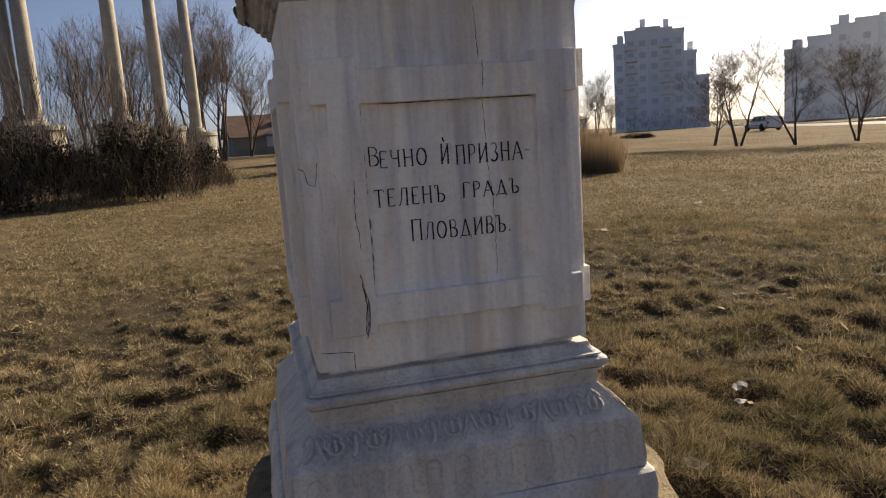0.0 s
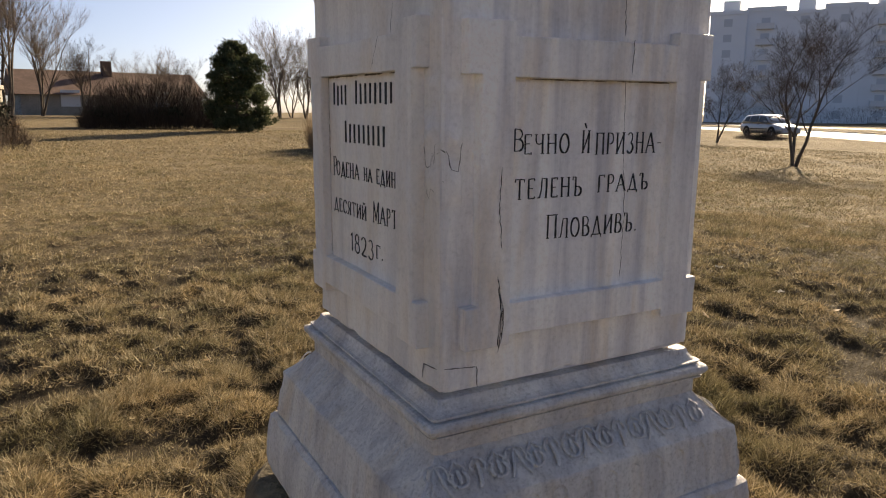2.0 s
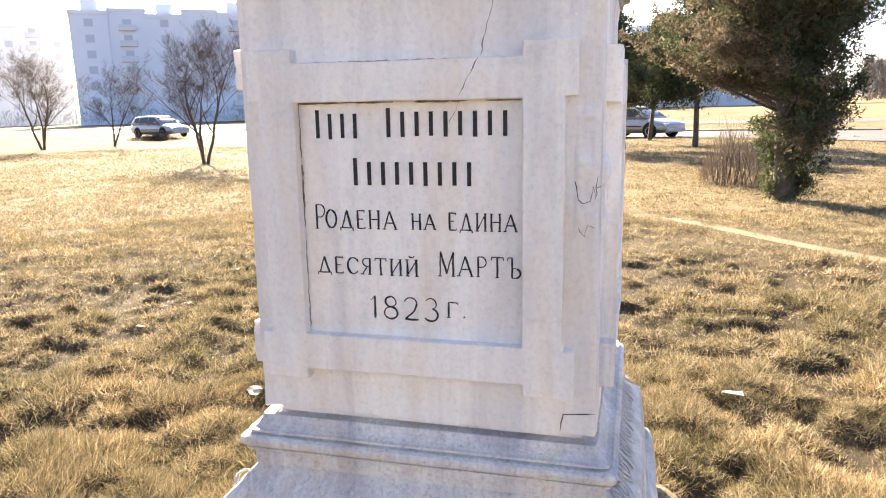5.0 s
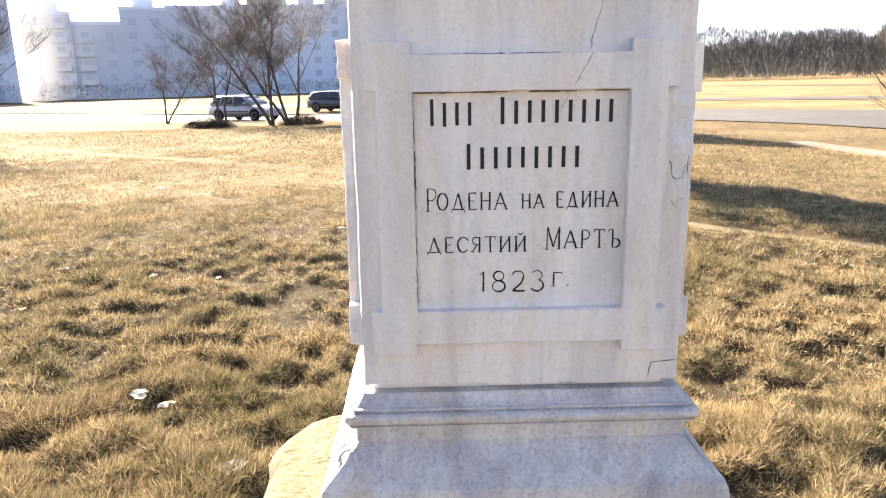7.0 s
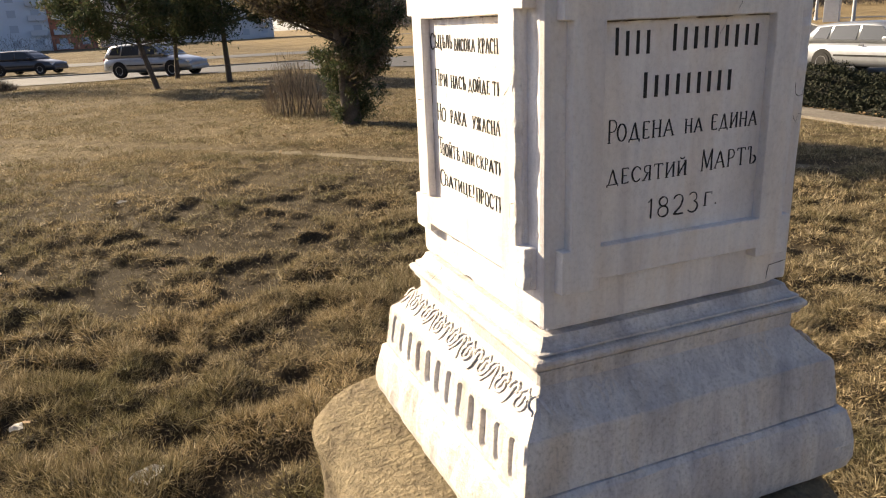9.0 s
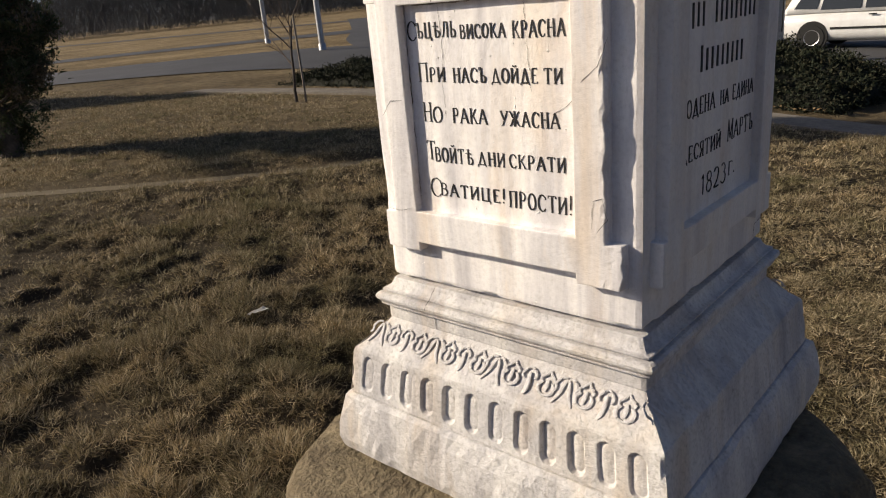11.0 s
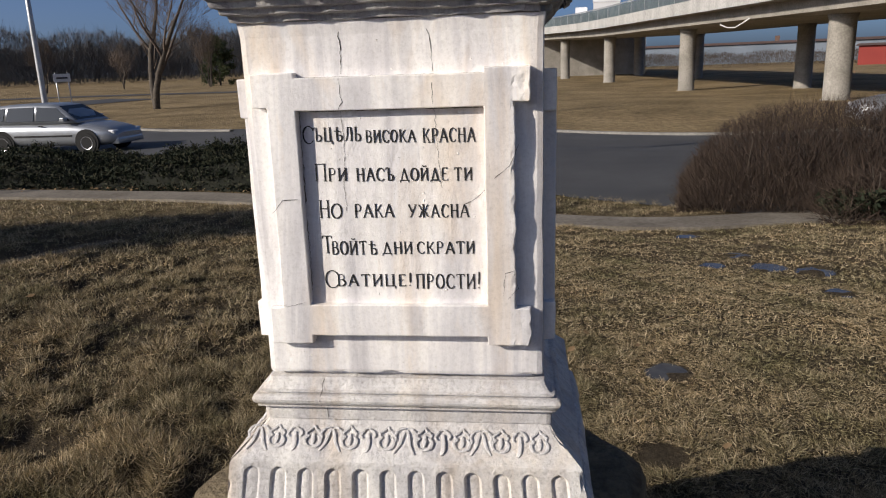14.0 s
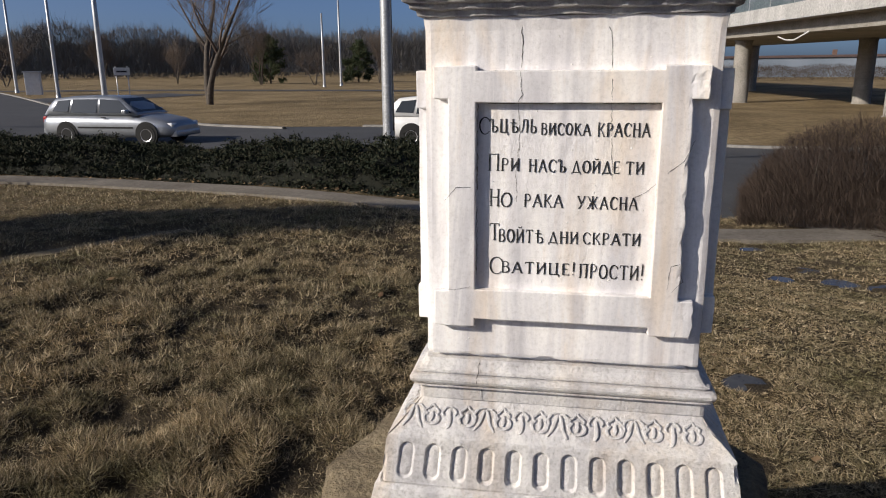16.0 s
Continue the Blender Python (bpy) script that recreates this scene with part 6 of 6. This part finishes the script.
cable("dark cable hanging from the steel pole", (-3.6, 13.3, 6.2), (-3.62, 13.28, 0.4), 0.0, 0.012)


def sapling(x, y):
    t = thing("sapling", "slender staked leafless sapling on the lawn", "tree", on_land(x, y, -0.02, 20))
    a, b = bare_tree_parts(33, h=3.4, r=0.035, stems=1, spread=0.55, levels=3, kids=5, up=0.3, first=0.45)
    link("trunk", a, t)
    link("crown", b, t)
    s = Tubes()
    s.line([(0.18, 0.05, 0), (0.17, 0.05, 1.6)], [0.022, 0.02], 6)
    link("stake", s.mesh("stake", BARK_PALE), t)


sapling(-10.8, 7.7)

# ---- overpass ----
EDGE = [(-3.5, 108), (2.6, 88), (6.1, 71.5), (9.2, 52), (11.3, 31.8), (13.8, 12), (18, -8)]
SOFFIT = [4.3, 3.95, 3.6, 3.4, 3.1, 2.95, 2.9]
PIERS = [(13.5, 32, 3.1), (11.4, 52, 3.4), (8.3, 72, 3.6), (4.9, 88, 3.95), (20.9, 29, 3.1), (18.3, 49.5, 3.4), (17.0, 74, 3.6), (13.7, 90, 3.95)]


def overpass():
    line = [Vector((*p, z)) for p, z in zip(EDGE, SOFFIT)]
    dense = []
    P = [line[0] * 2 - line[1]] + line + [line[-1] * 2 - line[-2]]
    for i in range(1, len(P) - 2):
        a, b, c, d = P[i - 1:i + 3]
        for j in range(6):
            t = j / 6
            dense.append(0.5 * ((2 * b) + (c - a) * t + (2 * a - 5 * b + 4 * c - d) * t * t + (3 * b - a - 3 * c + d) * t ** 3))
    dense.append(P[-2])
    o = thing("overpass", "grey concrete road overpass on round piers with a panelled railing", "bridge", Matrix())

    def sweep(name, sect, mat, label=""):
        v, f = [], []
        n = len(sect)
        for i, p in enumerate(dense):
            d = dense[min(i + 1, len(dense) - 1)] - dense[max(i - 1, 0)]
            d.z = 0
            d.normalize()
            s = Vector((-d.y, d.x, 0))
            for off, z in sect:
                v.append(p + s * off + Vector((0, 0, z)))
            if i:
                for k in range(n):
                    f.append(((i - 1) * n + k, (i - 1) * n + (k + 1) % n, i * n + (k + 1) % n, i * n + k))
        f += [tuple(range(n)), tuple(range(len(v) - n, len(v)))]
        me = to_mesh(name, v, f, mat)
        bm = bmesh.new()
        bm.from_mesh(me)
        bmesh.ops.recalc_face_normals(bm, faces=bm.faces)
        bm.to_mesh(me)
        bm.free()
        return link(name, me, o, label)

    sweep("girder", [(0.9, 0.12), (1.5, 0.0), (11.2, 0.0), (11.6, 0.7), (0.9, 0.7)], CONCRETE, "stained grey concrete girder")
    sweep("deck_slab", [(0.12, 0.703), (12.4, 0.703), (12.4, 0.98), (0.12, 0.98)], CONCRETE)
    sweep("parapet", [(0.0, 0.74), (0.3, 0.98), (0.3, 1.5), (0.0, 1.5)], PARAPET, "pale concrete edge beam")
    sweep("parapet", [(12.2, 0.98), (12.5, 0.74), (12.5, 1.5), (12.2, 1.5)], PARAPET, "pale concrete edge beam")
    sweep("handrail", [(0.1, 2.42), (0.2, 2.42), (0.2, 2.5), (0.1, 2.5)], STEEL)
    pm = bmesh.new()
    box(pm, -0.03, -0.03, 0, 0.03, 0.03, 1.0)
    post = bpy.data.meshes.new("railing_post")
    pm.to_mesh(post)
    pm.free()
    post.materials.append(STEEL)
    for i in range(0, len(dense) - 1):
        a, b = dense[i], dense[i + 1]
        k = max(1, int((b - a).length / 2.0))
        d = (b - a).normalized()
        s = Vector((-d.y, d.x, 0)).normalized()
        for j in range(k):
            p = a.lerp(b, j / k) + s * 0.15 + Vector((0, 0, 1.45))
            link("railing_post", post, o, "", Matrix.Translation(p))
        bm = bmesh.new()
        q = [a + s * 0.15, b + s * 0.15]
        vs = [bm.verts.new(q[0] + Vector((0, 0, 1.5))), bm.verts.new(q[1] + Vector((0, 0, 1.5))), bm.verts.new(q[1] + Vector((0, 0, 2.38))), bm.verts.new(q[0] + Vector((0, 0, 2.38)))]
        fc = bm.faces.new(vs)
        bmesh.ops.solidify(bm, geom=[fc], thickness=0.02)
        part("railing_panel", bm, PANEL, o, "" if i else "grey-green railing panel")
    for x, y, top in PIERS:
        g = float(land(x, y)) - 0.1
        t = Tubes()
        t.line([(x, y, g), (x, y, g + 0.12), (x, y, g + 0.14), (x, y, top - 0.25), (x, y, top + 0.03)], [0.62, 0.62, 0.54, 0.54, 0.62], 20)
        link("pier", t.mesh("pier", CONCRETE), o)
    bm = bmesh.new()
    box(bm, 0.5, 96.5, -1.2, 15.5, 100, 4.15, 0.05)
    part("abutment", bm, CONCRETE, o, "dark concrete end wall under the overpass")
    bm = bmesh.new()
    lo = [bm.verts.new(p) for p in ((0.7, 96.2, -1.2), (-9.5, 128, -1.2), (-9.5, 129, -1.2), (0.7, 97.2, -1.2))]
    hi = [bm.verts.new(p) for p in ((0.7, 96.2, 4.3), (-9.5, 128, 3.2), (-9.5, 129, 3.2), (0.7, 97.2, 4.3))]
    for i in range(4):
        bm.faces.new((lo[i], lo[(i + 1) % 4], hi[(i + 1) % 4], hi[i]))
    bm.faces.new(hi)
    bm.faces.new(lo[::-1])
    bmesh.ops.recalc_face_normals(bm, faces=bm.faces)
    part("wing_wall", bm, KERB, o, "pale stained retaining wall of the ramp")
    t = Tubes()
    t.line([(11.0, 42.0, 3.22), (11.05, 40.6, 3.0), (11.1, 39.3, 2.95), (11.3, 37.6, 3.3)], [0.035] * 4, 6)
    link("drain_pipe", t.mesh("drain_pipe", SHEET_WHITE), o, "sagging white pipe under the deck")


PARAPET = speckled("weathered_pale_concrete", (0.36, 0.355, 0.34), (0.54, 0.53, 0.51), 0.9, 0.9, 9, stretch=(1, 1, 0.3))
PANEL = speckled("railing_panel_glass", (0.20, 0.25, 0.26), (0.30, 0.35, 0.36), 1.0, 0.25, 12, spec=0.5, bump_s=0.0)
overpass()

# ---- buildings ----
def facade(name, dark, light):
    """Large rendered panels, weathered in broad patches."""
    m, n, l, p = material(name, 0.9, 0, 0.2)
    a = noise_tex(n, l, 0.12, 4, 0.5)
    r = ramp(n, [(0.3, dark), (0.7, light)])
    l.new(a.outputs[0], r.inputs[0])
    l.new(r.outputs[0], p.inputs["Base Color"])
    return m


# apartment walls pale and bluish: distance haze is put into their colour
FACADES = [facade("hazed_facade", (0.70, 0.73, 0.77), (0.79, 0.81, 0.84)), facade("pale_facade", (0.60, 0.61, 0.63), (0.70, 0.70, 0.71))]
SHEET_BLUE = facade("blue_grey_sheet", (0.13, 0.16, 0.20), (0.20, 0.23, 0.275))
SIGN_RED = facade("dark_red_sheet", (0.22, 0.04, 0.035), (0.30, 0.06, 0.05))
RED_WALL = speckled("orange_red_facade", (0.52, 0.17, 0.10), (0.62, 0.24, 0.15), 0.3, 0.9, 2.0, bump_s=0.05)
ROOF_TILE = speckled("brown_roof_tiles", (0.11, 0.07, 0.056), (0.175, 0.11, 0.088), 1.5, 0.9, 9)


# pane colour close to the walls, with the haze painted into it
PANE, _n, _l, _p = material("hazed_window_pane", 0.5, 0, 0.3)
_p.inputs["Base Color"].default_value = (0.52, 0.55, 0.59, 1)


def window_mesh():
    bm = bmesh.new()
    box(bm, -0.75, -0.06, 0, 0.75, 0.02, 1.4)
    me = bpy.data.meshes.new("window")
    bm.to_mesh(me)
    bm.free()
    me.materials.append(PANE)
    return me


def balcony_mesh():
    bm = bmesh.new()
    box(bm, -1.5, -1.1, -0.12, 1.5, 0.0, 0.0)
    box(bm, -1.5, -1.1, 0.0, 1.5, -1.02, 0.95)
    box(bm, -1.5, -1.02, 0.0, -1.42, 0.0, 0.95)
    box(bm, 1.42, -1.02, 0.0, 1.5, 0.0, 0.95)
    me = bpy.data.meshes.new("balcony")
    bm.to_mesh(me)
    bm.free()
    me.materials.append(FACADES[1])
    return me


WINDOW, BALCONY = window_mesh(), balcony_mesh()


def apartment_block(label, az0, az1, d, heights, mat, depth=13, red=None):
    """A slab facing the lawn, in vertical sections of given heights."""
    a, b = Vector((*at(az0, d), 0)), Vector((*at(az1, d), 0))
    if a.cross(b).z > 0:
        a, b = b, a
    w = (b - a).length
    mid = (a + b) / 2
    ang = math.degrees(math.atan2(b.y - a.y, b.x - a.x))
    m = pose(mid.x, mid.y, -0.3, 0, 0, ang)
    if (m @ Vector((0, -1, 0))).length > (m @ Vector((0, 1, 0))).length:
        m = m @ Matrix.Rotation(math.pi, 4, "Z")
    t = thing("apartment_building", label, "building", m, "apartment blocks in the distance")
    n = len(heights)
    sw = w / n
    for i, h in enumerate(heights):
        x0 = -w / 2 + i * sw
        bm = bmesh.new()
        box(bm, x0, 0.4 * (i % 2), 0, x0 + sw, depth, h)
        part("wall", bm, RED_WALL if red == i else mat, t)
        bm = bmesh.new()
        box(bm, x0 - 0.15, 0.4 * (i % 2) - 0.2, h, x0 + sw + 0.15, depth + 0.2, h + 0.7)
        part("roof", bm, FACADES[0], t)
        if i % 2 == 0:
            bm = bmesh.new()
            box(bm, x0 + sw * 0.3, 3, h + 0.7, x0 + sw * 0.75, 8, h + 3.0)
            part("roof_hut", bm, FACADES[0], t)
        cols = max(1, int(sw / 3.3))
        for f in range(int(h / 2.85)):
            for c in range(cols):
                px = x0 + sw * (c + 0.5) / cols
                if (c + i) % 3 == 1:
                    link("balcony", BALCONY, t, "", Matrix.Translation((px, 0.4 * (i % 2), 0.6 + f * 2.85)))
                link("window", WINDOW, t, "", Matrix.Translation((px, 0.4 * (i % 2), 1.2 + f * 2.85)))
    return t


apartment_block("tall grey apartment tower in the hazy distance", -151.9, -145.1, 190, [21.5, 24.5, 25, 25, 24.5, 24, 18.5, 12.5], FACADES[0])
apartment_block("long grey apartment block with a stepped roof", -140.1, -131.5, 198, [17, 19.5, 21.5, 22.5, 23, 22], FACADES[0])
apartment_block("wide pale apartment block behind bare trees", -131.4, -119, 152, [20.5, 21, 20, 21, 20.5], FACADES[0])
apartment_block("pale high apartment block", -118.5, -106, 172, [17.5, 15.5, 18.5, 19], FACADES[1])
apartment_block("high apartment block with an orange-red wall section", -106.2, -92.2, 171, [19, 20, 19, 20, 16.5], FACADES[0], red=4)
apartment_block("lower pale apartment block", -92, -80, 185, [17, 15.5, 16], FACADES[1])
apartment_block("pinkish apartment block beyond the overpass", 3.2, 9.0, 210, [13, 17, 14], FACADES[1])


def house(label, x, y, turn, w, dpt, h, roof_h, wall=CONCRETE):
    t = thing("house", label, "house", on_land(x, y, -0.1, turn))
    bm = bmesh.new()
    box(bm, -w / 2, -dpt / 2, 0, w / 2, dpt / 2, h)
    part("wall", bm, wall, t)
    bm = bmesh.new()
    o = 0.4
    vs = [bm.verts.new(p) for p in ((-w / 2 - o, -dpt / 2 - o, h), (w / 2 + o, -dpt / 2 - o, h), (w / 2 + o, dpt / 2 + o, h), (-w / 2 - o, dpt / 2 + o, h), (-w / 2 - o, 0, h + roof_h), (w / 2 + o, 0, h + roof_h))]
    for q in ((0, 1, 5, 4), (2, 3, 4, 5), (0, 4, 3), (1, 2, 5), (3, 2, 1, 0)):
        bm.faces.new([vs[i] for i in q])
    bmesh.ops.recalc_face_normals(bm, faces=bm.faces)
    part("roof", bm, ROOF_TILE, t)
    bm = bmesh.new()
    box(bm, -0.4, 0.3, h + roof_h * 0.5, 0.4, 1.0, h + roof_h + 0.9)
    part("chimney", bm, ROOF_TILE, t)
    for i in (-1, 1):
        link("window", WINDOW, t, "", Matrix.Translation((w * 0.25 * i, dpt / 2, 1.0)) @ Matrix.Rotation(math.pi, 4, "Z"))
    return t


house("low house with a brown tiled roof behind the rise", *at(-176.2, 74), 8, 15, 8, 2.0, 2.2)
house("long low pale shed in the hazy distance", *at(-157.6, 120), 22, 14, 8, 3.0, 1.2, FACADES[1])
house("long pale blue-grey industrial shed beyond the overpass", *at(18, 150), -18, 46, 14, 3.4, 0.5, SHEET_BLUE)
house("low shed with a red front beyond the overpass", *at(27.5, 110), -27, 16, 8, 2.4, 0.3, SIGN_RED)


def colonnade():
    STONE = speckled("column_stone", (0.30, 0.27, 0.23), (0.46, 0.42, 0.36), 1.5, 0.9, 20)
    for i, (x, y, zb) in enumerate([(3.05, -38.5, 2.63), (4.2, -34.4, 2.84), (5.3, -30.3, 2.95), (7.9, -28.2, 2.9), (8.6, -28.4, 3.1)]):
        c = thing("column", "tall pale stone column on a round pedestal", "column", pose(x, y, float(land(x, y)) - 0.1), "columns of the colonnade")
        g = zb - float(land(x, y)) + 0.1
        t = Tubes()
        t.line([(0, 0, 0), (0, 0, 0.25), (0, 0, 0.26), (0, 0, g - 0.2), (0, 0, g - 0.18), (0, 0, g)], [1.05, 1.05, 0.95, 0.93, 1.02, 1.02], 24)
        link("pedestal", t.mesh("pedestal", STONE, False), c)
        t = Tubes()
        t.line([(0, 0, g), (0, 0, g + 0.12), (0, 0, g + 0.14), (0, 0, g + 0.24), (0, 0, g + 0.26)], [0.46, 0.46, 0.4, 0.4, 0.32], 24)
        link("base", t.mesh("base", STONE, False), c)
        t = Tubes()
        t.line([(0, 0, g + 0.26), (0, 0, g + 3), (0, 0, g + 7.2)], [0.30, 0.285, 0.24], 24)
        link("shaft", t.mesh("shaft", STONE), c)
        t = Tubes()
        t.line([(0, 0, g + 7.2), (0, 0, g + 7.25), (0, 0, g + 7.5)], [0.26, 0.32, 0.42], 24)
        link("capital", t.mesh("capital", STONE, False), c)


colonnade()


# ---- distant woods ----
def far_woods(name, label, az0, az1, d, h, count, seed, mat):
    """A belt of leafless trees: many thin upright twigs under an uneven outline of rounded crowns."""
    rng = np.random.default_rng(seed)
    a = az0 + (az1 - az0) * rng.random(count)
    row = rng.integers(0, 3, count)
    r = d * (0.95 + 0.12 * row) * (1 + 0.03 * rng.random(count))
    crown = grid_noise(a * d * 0.0175, row * 50.0, 4.5, seed) * 0.45 + grid_noise(a * d * 0.0175, row * 50.0, 1.7, seed + 1) * 0.25 + grid_noise(a * d * 0.0175, row * 50.0, 14.0, seed + 2) * 0.4
    a = np.radians(a)
    top = h * (0.45 + 0.65 * crown)
    z = land(r * np.sin(a), r * np.cos(a)) + top * rng.random(count) ** 0.8
    p = np.stack([r * np.sin(a), r * np.cos(a), z], 1)
    dr = rng.normal(size=(count, 3)) * 0.5
    dr[:, 2] = np.abs(dr[:, 2]) + 0.7
    s = np.cross(dr, rng.normal(size=(count, 3)))
    s /= np.linalg.norm(s, axis=1, keepdims=True)
    w = d * 0.00021 * (0.5 + rng.random((count, 1)))
    L = h * 0.12 * (0.4 + rng.random((count, 1)))
    v = np.stack([p - s * w, p + s * w, p + dr * L], 1).reshape(-1, 3)
    tagged(link(name, tri_mesh(name, v, mat)), label, "woods", kind="stuff")


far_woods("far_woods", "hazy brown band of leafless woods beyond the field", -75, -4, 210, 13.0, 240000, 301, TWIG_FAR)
far_woods("far_hedges", "low brown scrub beyond the overpass", -6, 40, 120, 2.4, 60000, 302, TWIG_RED)
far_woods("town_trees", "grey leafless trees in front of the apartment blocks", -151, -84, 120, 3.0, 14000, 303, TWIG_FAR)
for i, (az, d, sc) in enumerate([(-46, 112, 1.0), (-41, 118, 1.2), (-35, 110, 0.9), (-30, 120, 1.1), (-24, 112, 1.1), (-20, 105, 0.9), (-15, 118, 1.0)]):
    bare_tree(BIG[1 + i % 2], *at(az, d), i * 50, sc, "distant leafless tree at the edge of the field", "field trees")
conifer(*at(-23.3, 118), 7.0, 2.6, 310, NEEDLE, "distant dark spruce among leafless woods", 0.15, 0.05, 40, 200, 0.4)
conifer(*at(-16.6, 122), 6.0, 2.6, 311, NEEDLE, "distant dark spruce among leafless woods", 0.15, 0.05, 40, 200, 0.4)


# ---- small things on the ground ----
PUDDLE, _n, _l, _p = material("muddy_water", 0.04, 0, 0.5)
_pn = noise_tex(_n, _l, 6, 4, 0.6)
_pr = ramp(_n, [(0.35, (0.055, 0.053, 0.048)), (0.7, (0.10, 0.096, 0.086))])
_l.new(_pn.outputs[0], _pr.inputs[0])
_l.new(_pr.outputs[0], _p.inputs["Base Color"])


def puddle(x, y, rx, ry, seed, turn):
    verts = [(0, 0, 0.004)]
    n = 36
    for ring, zz in ((0.94, 0.004), (1.0, -0.004)):
        for k in range(n):
            a = 2 * math.pi * k / n
            w = 1 + 0.28 * noise.noise(Vector((math.cos(a) * 1.6, math.sin(a) * 1.6, seed))) + 0.1 * noise.noise(Vector((math.cos(a) * 5, math.sin(a) * 5, seed)))
            verts.append((math.cos(a) * rx * w * ring, math.sin(a) * ry * w * ring, zz))
    f = [(0, 1 + k, 1 + (k + 1) % n) for k in range(n)] + [(1 + k, 1 + n + k, 1 + n + (k + 1) % n, 1 + (k + 1) % n) for k in range(n)]
    tagged(link("puddle", to_mesh("puddle", verts, f, PUDDLE), None, "", on_land(x, y, -0.014, turn)), "small shallow puddle reflecting the sky in dry grass", "puddle", "puddles in the lawn")


for i, (x, y, rx, ry) in enumerate(PUDDLES):
    puddle(x, y, rx, ry, i * 3.7, 20 * i)

PAPER = speckled("scrap_paper", (0.62, 0.60, 0.56), (0.8, 0.79, 0.76), 20, 0.85, 80, bump_s=0.1)


def litter(x, y, s, turn, seed):
    rng = random.Random(seed)
    bm = bmesh.new()
    g = [[bm.verts.new((i * s * 0.33 - s * 0.5, j * s * 0.25 - s * 0.3, rng.uniform(0, s * 0.25))) for j in range(4)] for i in range(4)]
    for i in range(3):
        for j in range(3):
            if (i, j) != (2, 2):
                bm.faces.new((g[i][j], g[i + 1][j], g[i + 1][j + 1], g[i][j + 1]))
    bmesh.ops.solidify(bm, geom=list(bm.faces), thickness=0.002)
    me = bpy.data.meshes.new("litter")
    bm.to_mesh(me)
    bm.free()
    me.materials.append(PAPER)
    tagged(link("litter", me, None, "", on_land(x, y, 0.05, turn)), "crumpled scrap of pale paper lying in the grass", "litter", "scraps of litter")


for i, (x, y, s) in enumerate([(-3.5, -6.2, 0.14), (-1.84, -1.5, 0.09), (-2.3, 0.75, 0.09), (-1.2, -0.9, 0.1), (-1.75, -1.35, 0.06), (-6, -8, 0.14), (-4.2, -3.0, 0.08), (-9, -4, 0.14), (-3.9, -2.2, 0.07), (-5.5, -1.0, 0.09), (-7.5, -9.5, 0.12)]):
    litter(x, y, s, i * 47, i)
